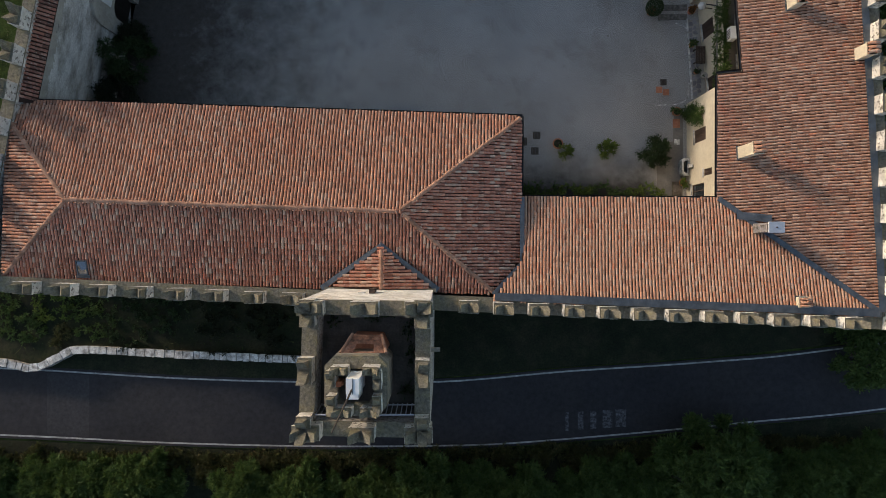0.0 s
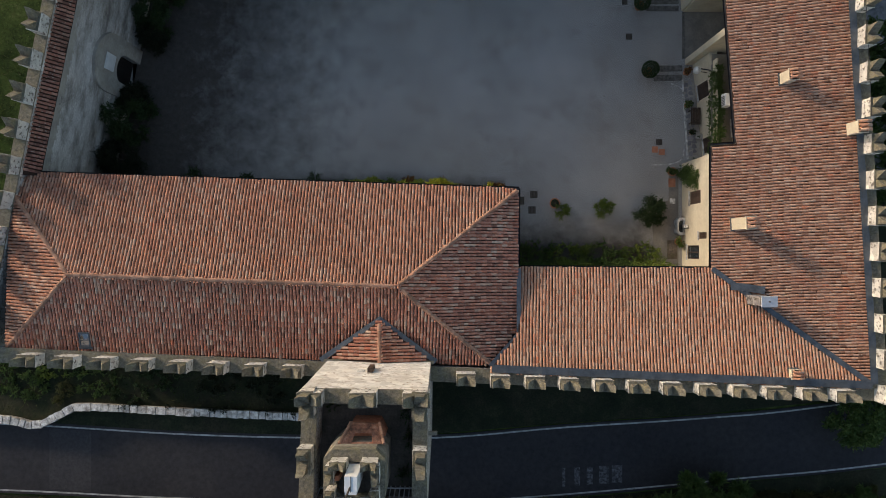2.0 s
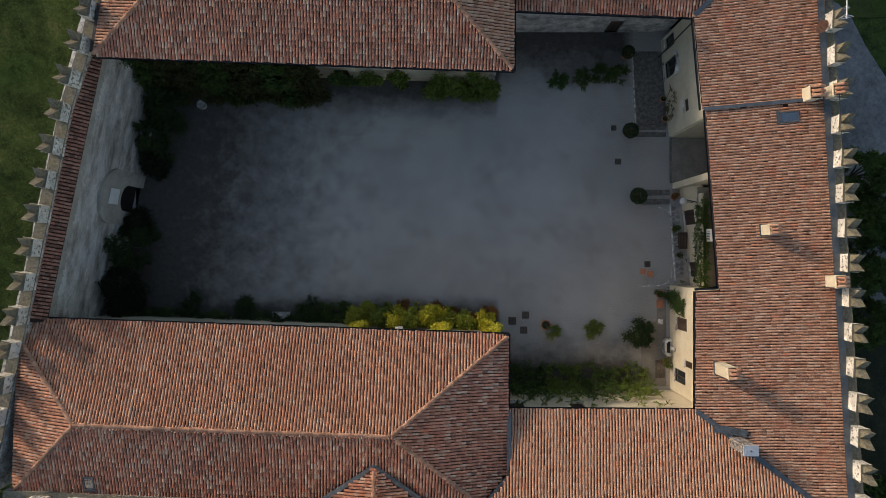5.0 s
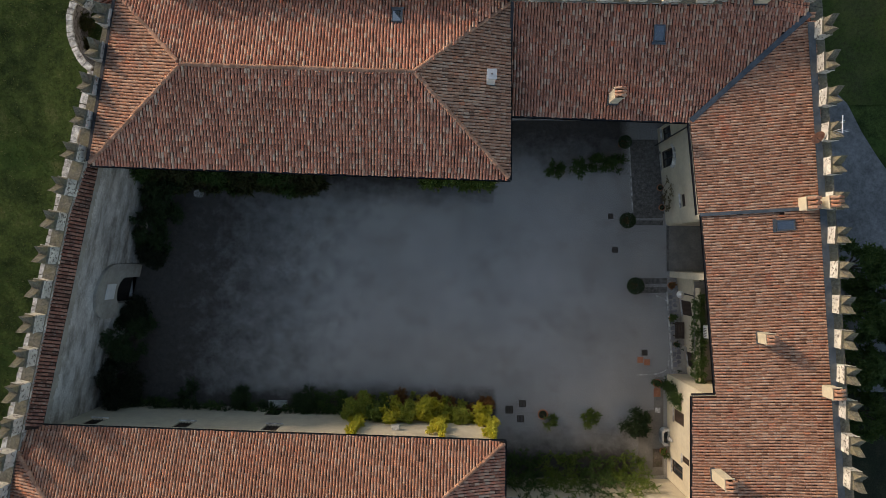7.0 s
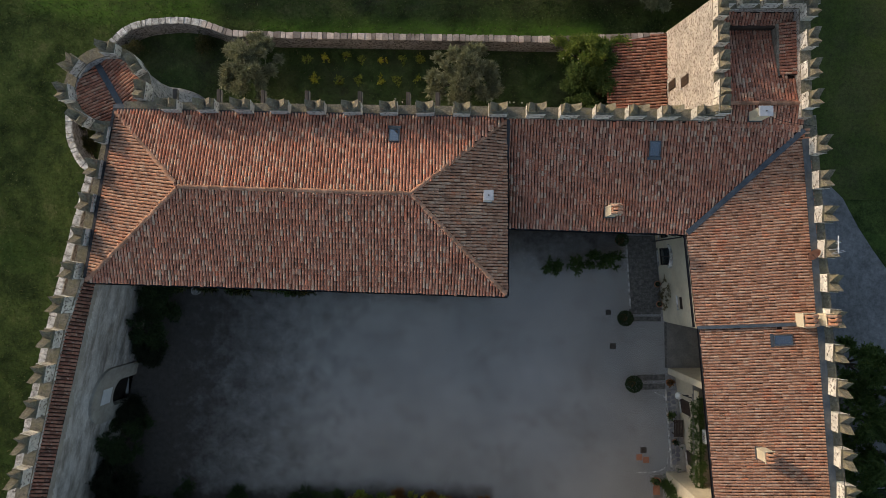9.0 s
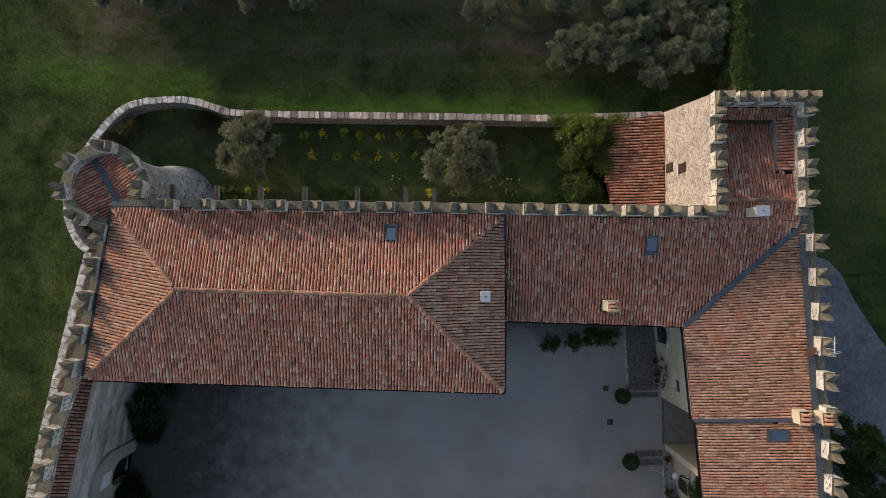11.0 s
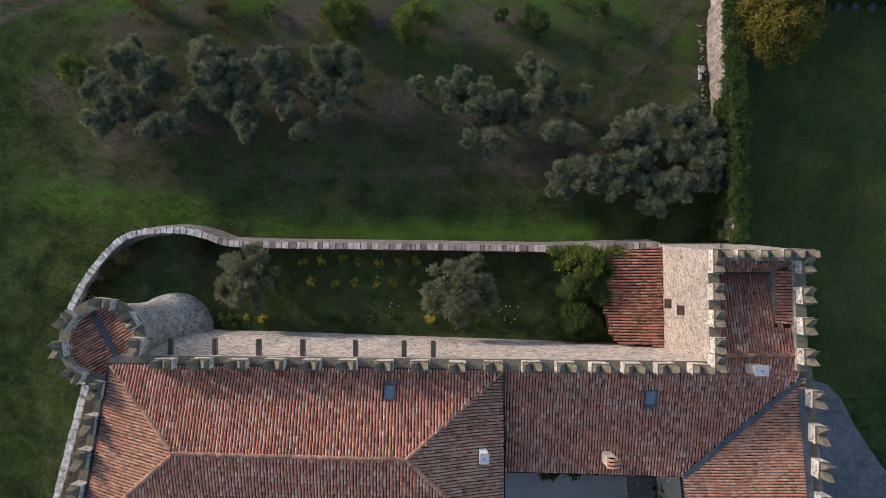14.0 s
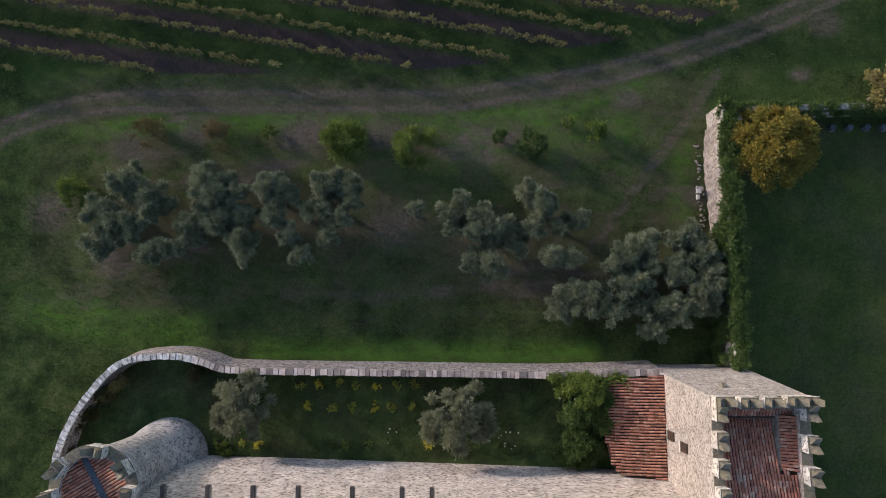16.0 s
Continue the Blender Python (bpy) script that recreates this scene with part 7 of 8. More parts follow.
def clump_ring(x, y, z, r, k, n, seed, h=0.5):
    rng = np.random.default_rng(seed)
    out = []
    for i in range(n):
        a, q = rng.uniform(0, 6.28), r * math.sqrt(rng.uniform(0, 1))
        kk = k * rng.uniform(0.7, 1.3)
        out.append((x + q * math.cos(a), y + q * math.sin(a), z + h * (1 - (q / max(r, 0.01)) ** 2) * rng.uniform(0.6, 1.2) + kk * 0.6, kk, kk, kk * 0.9))
    return out


bush("shrub", clump_ring(9.7, 7.75, 0.1, 0.55, 0.30, 9, 11, 0.6), FRESH, "airy light green shrub in a clay pot on gravel", 130, 0.14, seed=11, group="court shrubs")
bush("shrub", clump_ring(13.1, 8.0, 0.1, 0.6, 0.32, 9, 12, 0.6), FRESH, "bright green leafy shrub on the court gravel", 170, 0.15, seed=12, group="court shrubs")
bush("shrub", clump_ring(16.75, 7.7, 0.2, 0.95, 0.45, 14, 13, 1.0), DARKGREEN, "dark round shrub on the court gravel", 190, 0.13, seed=13, group="court shrubs")
bush("shrub", clump_ring(-8.5, 9.2, 0.1, 1.3, 0.42, 18, 114, 1.0), GREEN, "spreading green shrub along the south building", 170, 0.13, seed=114, group="court shrubs")
bush("shrub", clump_ring(-10.2, 9.45, 0.1, 0.95, 0.45, 16, 14, 1.4), DARKGREEN, "round green shrub by the south building's door", 170, 0.13, seed=14, group="court shrubs")
bush("shrub", clump_ring(-15.3, 9.7, 0.2, 0.8, 0.45, 12, 15, 1.6), DARKGREEN, "dense dark conical shrub by the south building", 220, 0.12, seed=15, group="court shrubs")
bush("shrub", clump_ring(-20.2, 10.2, 0.1, 0.9, 0.4, 9, 16, 0.6), DARKGREEN, "loose dark shrub on the court gravel", 110, 0.13, seed=16, group="court shrubs")
low = [(x, 9.3 - 0.03 * (x + 27) + RNG.uniform(-0.35, 0.35), RNG.uniform(0.25, 1.9), 0.45, 0.4, 0.45) for x in np.arange(-26.0, -6.6, 0.24)]
for k in range(3):
    bush("low_hedge", low[k::3], (DARKGREEN, GREEN, DARKGREEN)[k], "low straggling green border along the south building", 110, 0.15, 0.4, seed=17 + 100 * k, category="hedge", group="south border hedge", stems=False, spiky=True)
for k, (x, y, r, h, leaf) in enumerate(((-6.3, 9.5, 0.75, 1.6, YGREEN), (-4.3, 9.5, 0.9, 2.6, FRESH), (-3.3, 9.3, 0.95, 2.8, YELLOW), (-1.9, 9.4, 0.9, 2.4, YGREEN), (-0.6, 9.5, 0.8, 2.0, YELLOW), (1.0, 9.2, 0.7, 1.5, YGREEN),
                                        (2.3, 9.0, 0.8, 2.0, YGREEN), (3.9, 9.0, 0.85, 2.2, YELLOW), (-5.4, 9.9, 0.6, 0.7, YGREEN), (0.4, 9.8, 0.6, 0.6, YELLOW))):
    bush("yellow_shrub", clump_ring(x, y - 0.25, 0.4, r, 0.30, 14, 60 + k, h) + clump_ring(x, y - 0.4, 2.2, r, 0.30, 22, 80 + k, h * 0.75), leaf, "yellowing autumn shrub along the south building" if leaf is not YELLOW else "bright yellow-green autumn shrub along the south building",
         210, 0.17, 0.42, seed=18 + k, group="yellow shrubs", spiky=True)
for k, (x, y, r) in enumerate(((-5.2, 9.0, 0.8), (-0.7, 8.9, 0.6), (1.6, 8.8, 0.75), (-5.8, 9.3, 0.5), (3.0, 8.8, 0.5), (-2.6, 9.7, 0.55), (0.2, 9.6, 0.5), (4.4, 9.3, 0.5))):
    bush("russet_shrub", clump_ring(x, y, 0.5, r, 0.32, 20, 70 + k, 1.7 if y < 9.5 else 0.5), RUSSET, "russet brown autumn shrub between yellow ones", 200, 0.12, seed=19 + k, group="russet shrubs")
for x, y, s_ in ((-5.9, 8.75, 23), (0.5, 8.65, 24), (4.3, 8.5, 25)):
    bush("climber", [(x + RNG.uniform(-0.55, 0.55), y, 2.6 + 0.5 * i, 0.50 - 0.025 * i, 0.30, 0.45) for i in range(11)], YELLOW, "bright yellow climbing plant on the cream court front", 300, 0.15, seed=s_, category="climber", group="yellow climbers")
weeds = [(x, 3.9 + RNG.uniform(-0.4, 0.7), 0.45, 0.5, 0.45, 0.6) for x in np.arange(6.0, 17.6, 0.3)] + [(x, 4.7 + RNG.uniform(-0.3, 0.5), 0.25, 0.5, 0.4, 0.35) for x in np.arange(6.0, 17.6, 0.4)] + [(x, 3.25 + RNG.uniform(0, 0.3), 1.9, 0.45, 0.3, 0.7) for x in np.arange(6.0, 17.6, 0.3)] + [(x, 3.2 + RNG.uniform(0, 0.25), RNG.uniform(2.4, 4.3), 0.4, 0.28, 0.6) for x in np.arange(6.0, 17.6, 0.28)] + [(x, 3.2, RNG.uniform(4.3, 6.5), 0.3, 0.22, 0.6) for x in np.arange(6.0, 17.6, 0.7)] + [(x, 3.35 + RNG.uniform(0, 0.4), 1.1, 0.45, 0.35, 0.6) for x in np.arange(6.0, 17.6, 0.35)]
for k in range(4):
    bush("weed_border", [c for c in weeds if 6.0 + 2.9 * k <= c[0] < 8.9 + 2.9 * k], (GREEN, FRESH, GREEN, FRESH)[k], "tall grass and weeds along the south-east wing", 36, 0.36, 0.11, seed=26 + k, spiky=True, category="plants", group="wing weeds", stems=False)
for k, pts in enumerate(([(17.0, 11.5), (17.66, 11.53), (18.84, 11.63), (19.54, 12.1), (19.69, 13.27)], [(18.62, 18.1), (19.56, 17.63)])):
    edge = Shape().strip([(x, y, 0.0) for x, y, z in smooth_path(pts, 6)], 0.09, -0.03, 0.03).obj("stone_edging", CAPSTONE)
    tagged(edge, "thin pale stone edging line in the gravel", "edging", kind="structure")
for x in (10.0, 12.0, 13.8, 15.1):
    bush("shrub", clump_ring(x, 28.6 + 0.1 * (x - 10), 0.1, 0.75, 0.35, 13, int(x * 10), 1.1), GREEN, "dark leafy shrub in the shaded court corner", 130, 0.14, seed=int(x * 7), group="shaded corner shrubs")
for i, (x, y, r, h) in enumerate(((-22.6, 23.6, 1.9, 3.0), (-23.0, 21.4, 0.9, 1.2), (-24.6, 14.8, 1.8, 3.4), (-25.2, 11.9, 1.5, 3.2), (-24.4, 16.6, 0.8, 1.8), (-21.7, 26.4, 1.9, 3.0), (-25.2, 10.0, 1.3, 2.4))):
    bush("bush", clump_ring(x, y, 0.2, r, 0.55, 34, 40 + i, h), DARKGREEN if i in (0, 2, 5) else EVERGREEN, "large dark evergreen bush against the west wall", 130, 0.15, seed=40 + i, group="west wall bushes")
for i, x in enumerate(np.arange(-22.4, -9.6, 1.75)):
    cl = [(x + RNG.uniform(-1.1, 1.1), 28.3 - 0.035 * (x + 22) + RNG.uniform(-1.5, 0.1), RNG.uniform(0.3, 2.0), 0.55, 0.5, 0.55) for _ in range(13)] + \
        [(x + RNG.uniform(-1.0, 1.0), 28.5 - 0.035 * (x + 22) + RNG.uniform(-1.0, -0.1), RNG.uniform(2.0, 5.0), 0.55, 0.5, 0.65) for _ in range(14)]
    cl += [(x + RNG.uniform(-1.0, 1.0), 28.45 - 0.035 * (x + 22) + RNG.uniform(-0.25, 0.1), RNG.uniform(4.6, 7.4), 0.55, 0.35, 0.6) for _ in range(9)]
    bush("border_shrub", cl, BROWNGREEN if i % 3 else GREEN, "tall straggling green shrub against the north building", 120, 0.24, 0.3, seed=600 + i, group="north border shrubs", spiky=True)
for i, x in enumerate((-7.4, -5.2, -2.9)):
    bush("climber", [(x + RNG.uniform(-0.7, 0.7), 28.35 + RNG.uniform(-0.4, 0.1), 0.5 + 0.33 * k, 0.5, 0.3, 0.42) for k in range(9)], FRESH if i else GREEN, "loose green climber on the north building's front", 130, 0.18, 0.6, seed=620 + i, category="climber", group="north front climbers")
bush("border_shrub", [(x, 27.9 + RNG.uniform(-0.8, 0.3), RNG.uniform(0.3, 1.6), 0.6, 0.55, 0.6) for x in np.arange(-0.6, 5.0, 0.28)] + [(x, 27.7 + RNG.uniform(-0.5, 0.2), RNG.uniform(1.6, 4.2), 0.5, 0.5, 0.6) for x in np.arange(-0.4, 4.8, 0.3)], FRESH, "bright green leafy shrub at the north building's corner", 120, 0.2, 0.4, seed=63, group="north border shrubs", spiky=True)
stone_pot = Shape().tube((-19.4, 26.5, 0), (-19.4, 26.5, 0.55), 0.3, 0.36, 12).obj("stone_tub", CAPSTONE)
tagged(stone_pot, "pale round stone tub in the court", "planter")
ivy = [(20.62 + RNG.uniform(-0.15, 0.2), y, 4.2 + RNG.uniform(-0.3, 0.25), 0.36, 0.32, 0.35) for y in np.arange(11.6, 18.3, 0.17)] + \
    [(20.45, y, 3.4 + RNG.uniform(-0.3, 0.2), 0.22, 0.3, 0.4) for y in np.arange(12.2, 18.0, 0.5)]
bush("balcony_ivy", ivy, GREEN, "green ivy hanging over the balcony parapet", 210, 0.11, seed=61, category="ivy", stems=False, z=3.0)
bush("wall_climber", [(19.3, 10.25 + RNG.uniform(-0.6, 0.7), z, 0.34, 0.45, 0.4) for z in np.arange(0.3, 3.4, 0.22)], GREEN, "green climber on the cream wall", 200, 0.11, seed=62, category="climber")
bush("wall_climber", [(19.0 - 0.02 * z, 26.4 + RNG.uniform(-1.3, 1.3), z, 0.14, 0.34, 0.35) for z in np.arange(0.6, 3.0, 0.25)], DRY, "thin brownish climber on the court front", 120, 0.10, seed=63, category="climber")

# ---- trees ----
OL_LABEL = "olive tree with silvery grey-green tufted crown"

def olive_tree(x, y, boughs, seed):
    """An olive: a short trunk, a limb to each bough, and on each bough tufts of narrow leaves. boughs: (across, along, radius) from the trunk."""
    rng = np.random.default_rng(seed)
    t = thing("olive_tree", (x, y, -0.75), OL_LABEL, "olive tree", "olive grove")
    ends, tufts = [], []
    for dx, dy, r in boughs:
        r *= 1.12
        z = 2.5 - 0.06 * (dx * dx + dy * dy) + rng.uniform(-0.2, 0.3)
        ends.append((x + dx, y + dy, z))
        tufts.append((x + dx, y + dy, z, r * 0.66, r * 0.66, r * 0.6))
        tufts.append((x + dx * 0.6, y + dy * 0.6, z - 0.9, r * 0.6, r * 0.6, r * 0.5))
        for _ in range(9):
            a, q = rng.uniform(0, 6.283), r * rng.uniform(0.45, 1.05)
            k = r * rng.uniform(0.22, 0.42)
            tufts.append((x + dx + q * math.cos(a), y + dy + q * math.sin(a), z + rng.uniform(-0.6, 0.35) * r, k, k, k))
    limbs(0.17, 1.1, ends, t, (x, y, -0.8))
    co, fa = leaf_cloud(tufts, 440, 0.29, 0.14, rng, spiky=True, up=0.6, twig=7)
    raw("crown", co, fa, OLIVE, t)


olive_tree(-24.7, 60.1, [(0.2, 2.9, 1.2), (1.9, 1.5, 1.2), (3.1, 1.0, 0.8), (-2.5, 0.3, 0.9), (-0.7, -0.6, 1.2), (0.9, -1.5, 0.8), (-1.8, 0.7, 0.8), (-2.2, -2.5, 1.2), (-0.9, -2.0, 0.8), (2.0, 0.0, 0.8)], 100)
olive_tree(-17.5, 60.8, [(-0.6, 2.0, 1.2), (0.1, 0.7, 1.2), (1.0, 2.2, 0.7), (-1.4, 1.8, 0.7), (0.3, -1.3, 1.3), (-0.7, -1.1, 0.8), (2.1, 1.0, 0.8), (2.6, -0.9, 1.1), (-2.0, -1.8, 0.9), (-1.3, -2.7, 0.8)], 101)
olive_tree(-21.2, 57.2, [(1.1, 0.0, 0.8), (-1.2, -0.2, 1.0), (0.1, 0.2, 0.7)], 102)
olive_tree(-14.9, 57.2, [(-0.2, 0.5, 1.1), (0.2, -0.5, 0.8)], 103)
olive_tree(-12.1, 61.3, [(-1.0, 0.8, 1.0), (0.4, 1.0, 0.9), (-0.1, -0.4, 0.8), (-0.3, -1.6, 0.9), (1.1, 0.3, 0.6)], 104)
olive_tree(-10.5, 57.4, [(-0.5, 0.8, 0.8), (0.5, -0.8, 0.8)], 105)
olive_tree(-7.6, 60.9, [(-0.9, 1.2, 0.9), (0.0, 2.1, 0.9), (1.4, 1.4, 1.0), (1.7, 0.2, 0.8), (-2.0, -0.5, 0.8), (-0.6, -0.7, 0.8), (0.8, -1.2, 0.8), (-0.4, -2.6, 0.8)], 106)
olive_tree(-0.8, 60.4, [(0.0, 0.0, 0.6)], 107)
olive_tree(4.6, 58.5, [(-1.7, 2.5, 0.8), (-2.6, 1.4, 0.9), (-2.4, 0.2, 0.6), (0.2, 1.4, 0.9), (-0.3, 0.2, 0.8), (1.3, 0.4, 1.0), (2.5, 0.2, 0.8), (2.9, -1.0, 0.9), (0.8, -2.6, 1.1), (-0.8, -2.6, 0.7)], 108)
olive_tree(10.2, 59.9, [(-1.9, 1.8, 0.9), (-0.5, 0.7, 1.0), (-1.2, -1.0, 0.8), (0.9, -1.2, 0.6), (2.7, -0.3, 0.8)], 109)
olive_tree(11.3, 56.5, [(-0.8, 0.1, 0.9), (0.8, -0.1, 0.8)], 110)
olive_tree(17.0, 55.7, [(1.0, 1.6, 1.2), (-0.4, 0.9, 1.1), (-1.6, 0.2, 0.8), (-0.9, -1.5, 1.0), (0.5, -1.2, 0.9), (1.4, 0.1, 0.8)], 111)
olive_tree(12.4, 53.3, [(0.0, 0.5, 0.9), (1.0, -0.2, 0.9), (-1.0, -0.3, 0.8)], 112)
olive_tree(21.8, 56.3, [(-0.1, 1.9, 1.0), (-1.3, 1.4, 0.8), (-1.5, -0.5, 0.9), (-0.9, -1.4, 1.0), (0.8, 0.2, 0.9), (1.2, -1.4, 1.0), (1.8, -0.1, 0.8)], 113)
olive_tree(22.1, 53.1, [(1.5, 0.7, 0.8), (0.1, 0.4, 0.8), (-2.0, -0.5, 0.9), (0.3, -0.6, 0.8)], 114)
olive_tree(13.8, 52.4, [(-2.8, -0.2, 1.0), (-1.2, 0.3, 0.8), (0.4, 0.1, 0.9), (1.5, -0.6, 0.8), (2.2, 0.4, 0.8)], 115)
olive_tree(20.2, 51.9, [(-1.7, -1.4, 0.9), (-2.8, 0.3, 0.8), (0.4, -0.4, 0.8), (2.0, 0.3, 0.8), (3.2, 0.7, 0.8), (-1.0, 0.5, 0.8)], 116)
garden_olive = tree_model("olive_tree", 2.6, 2.6, 4.8, 1.2, 0.55, 26, GREYOLIVE, 0.30, 0.15, 400, 131, "olive tree with grey-green crown in the walled garden", "olive tree", "garden olives", spiky=True)
spread(garden_olive, [(-14.4, 44.6, 0.1, 0, 0.95), (2.7, 43.6, 0.1, 130, 1.05)])

amber = tree_model("autumn_tree", 3.1, 3.1, 7.4, 1.8, 0.62, 64, AMBER, 0.16, 0.55, 290, 140, "broad tree with amber and orange autumn leaves", "tree", flat=0.75, trunk_r=0.2)
spread(amber, [(28.75, 65.3, -0.7, 0, 1.06)])
side_tree = tree_model("autumn_tree", 2.2, 2.4, 6.0, 1.6, 0.55, 40, VINE, 0.22, 0.6, 170, 141, "yellow-green tree at the meadow's edge", "tree")
spread(side_tree, [(39.2, 70.5, -0.7, 0, 1.0)])
orchard = [(-7.1, 66.8, 1.25, FRESH), (-0.9, 66.3, 1.4, FRESH), (9.3, 66.5, 0.95, GREEN), (14.8, 67.6, 0.75, FRESH), (6.5, 67.2, 0.5, GREEN), (-23.9, 67.2, 1.1, DRY), (-18.2, 67.1, 1.05, DRY), (-29.9, 62.2, 1.05, FRESH), (-13.6, 67.6, 0.45, FRESH), (12.5, 68.5, 0.4, FRESH)]
for i, (x, y, k, leaf) in enumerate(orchard):
    bare = leaf is DRY
    bush("fruit_bush", clump_ring(x, y, -0.5, 1.25 * k, 0.5 * k, 14, 150 + i, 1.7 * k), leaf, "thin twiggy bush with dry brown leaves in the meadow" if bare else "leafy green bush in the meadow",
         70 if bare else 150, 0.26 if bare else 0.20, 0.12 if bare else 0.28, spiky=True, seed=150 + i, group="meadow bushes", z=-0.75)

# trees on the slope below the road and along the east side
big = tree_model("slope_tree", 3.6, 3.0, 6.0, 1.2, 0.62, 70, GREEN, 0.34, 0.22, 260, 160, "leafy green tree below the road", "tree", "roadside trees", trunk_r=0.2, spiky=True)
dark = tree_model("slope_tree", 3.8, 3.0, 5.2, 1.0, 0.66, 66, GREEN, 0.34, 0.22, 200, 161, "dark green tree below the road", "tree", "roadside trees", trunk_r=0.2, spiky=True)
spread(big, [(20.7, -16.9, -1.6, 0, 1.2)])
spread(dark, [(-27.5, -19.0, -1.0, 0, 0.85), (-11.2, -20.0, -1.0, 40, 0.9), (-1.5, -19.8, -1.0, 80, 0.95), (6.5, -20.0, -1.0, 150, 0.95), (11.8, -19.2, -1.0, 10, 0.85), (28.8, -18.0, -1.0, 200, 0.8), (-36.0, -19.0, -1.0, 110, 0.9), (-24.0, -19.3, -1.2, 25, 0.95), (-31.5, -19.4, -1.2, 75, 0.8), (-15.2, -19.6, -1.2, 160, 0.85), (-6.2, -20.2, -1.2, 220, 0.85), (2.6, -20.0, -1.2, 300, 0.9), (15.2, -19.0, -1.2, 330, 0.8), (25.5, -19.4, -1.2, 90, 0.8), (33.5, -17.6, -1.2, 45, 0.8)])
low_scrub = tree_model("scrub_bush", 1.7, 1.3, 2.2, 0.3, 0.42, 22, BROWNGREEN, 0.22, 0.35, 190, 165, "low tangled dark green bush below the road", "bush", "roadside scrub", trunk_r=0.06, spiky=True)
spread(low_scrub, [(x, -17.55 + 0.05 * max(x + 4, 0) + 0.3 * math.sin(x * 1.7), -0.95, (x * 53) % 360, 0.8 + 0.25 * math.sin(x * 2.3)) for x in [-38 + 2.7 * i for i in range(28)]])
east_tree = tree_model("conifer", 1.9, 1.9, 6.5, 1.0, 0.5, 50, GREEN, 0.2, 0.4, 150, 162, "dark evergreen tree beyond the east wall", "tree", "east side trees", flat=0.85, trunk_r=0.18)
spread(east_tree, [(34.2, 20.6, -0.7, 0, 1.0), (34.0, 16.6, -0.7, 50, 1.05), (33.6, 12.6, -0.7, 90, 1.0), (34.6, 8.6, -0.7, 140, 1.0), (37.5, 18.0, -0.7, 0, 1.1), (37.2, 13.0, -0.7, 0, 1.1)])
roadside = tree_model("roadside_bush", 2.3, 2.6, 4.2, 0.8, 0.5, 40, GREEN, 0.22, 0.5, 130, 163, "olive-green bush at the bend of the road", "bush", flat=0.8)
spread(roadside, [(33.0, -8.6, -0.7, 0, 1.0), (32.0, -5.0, -0.7, 90, 0.8), (36.0, -6.0, -0.7, 180, 1.1)])
scrub = [(x, -16.75 + 0.035 * (x + 8) * (x > -8) + RNG.uniform(-0.5, 0.2), -0.55 + RNG.uniform(0, 0.3), 0.75, 0.6, 0.6) for x in np.arange(-38, 34, 0.6)]
for k, x in enumerate((-25.6, -22.4, -18.6, -14.9, -12.4)):
    bush("wall_ivy", [(x + 0.33 * q, -8.28 - 0.044 * (x + 21.5) + RNG.uniform(-0.05, 0.45), 0.85 + RNG.uniform(-0.25, 0.08), 0.26, 0.24, 0.13) for q in range((5, 3, 6, 4, 3)[k])], EVERGREEN, "dark ivy creeping over the roadside wall", 260, 0.10, 0.7, seed=320 + k, category="ivy", group="roadside wall ivy", stems=False, z=0.4)
for k, (x, y, r, leaf) in enumerate(((-33.5, -5.6, 1.5, GREEN), (-30.8, -4.3, 1.2, FRESH), (-36.5, -4.6, 1.6, GREEN), (-30.4, -6.7, 0.7, BROWNGREEN), (-27.8, -5.2, 1.4, GREEN), (-25.0, -5.8, 1.4, DARKGREEN), (-22.0, -4.8, 1.3, DARKGREEN), (-18.2, -5.4, 1.4, EVERGREEN), (-13.6, -5.6, 1.4, EVERGREEN))):
    bush("bank_weeds", clump_ring(x, y, 0.40, r * 1.4, 0.26, int(34 * r), 340 + k, 0.12), leaf, "low green weeds on the bank below the wall", 130, 0.14, 0.35, seed=340 + k, category="weeds", group="bank weeds", stems=False, z=0.42)
verge = bush("verge_scrub", scrub, BROWNGREEN, "tangled roadside scrub along the road's lower edge", 75, 0.24, 0.25, seed=164, category="scrub", stems=False, z=-0.7)
tagged(verge, kind="stuff")

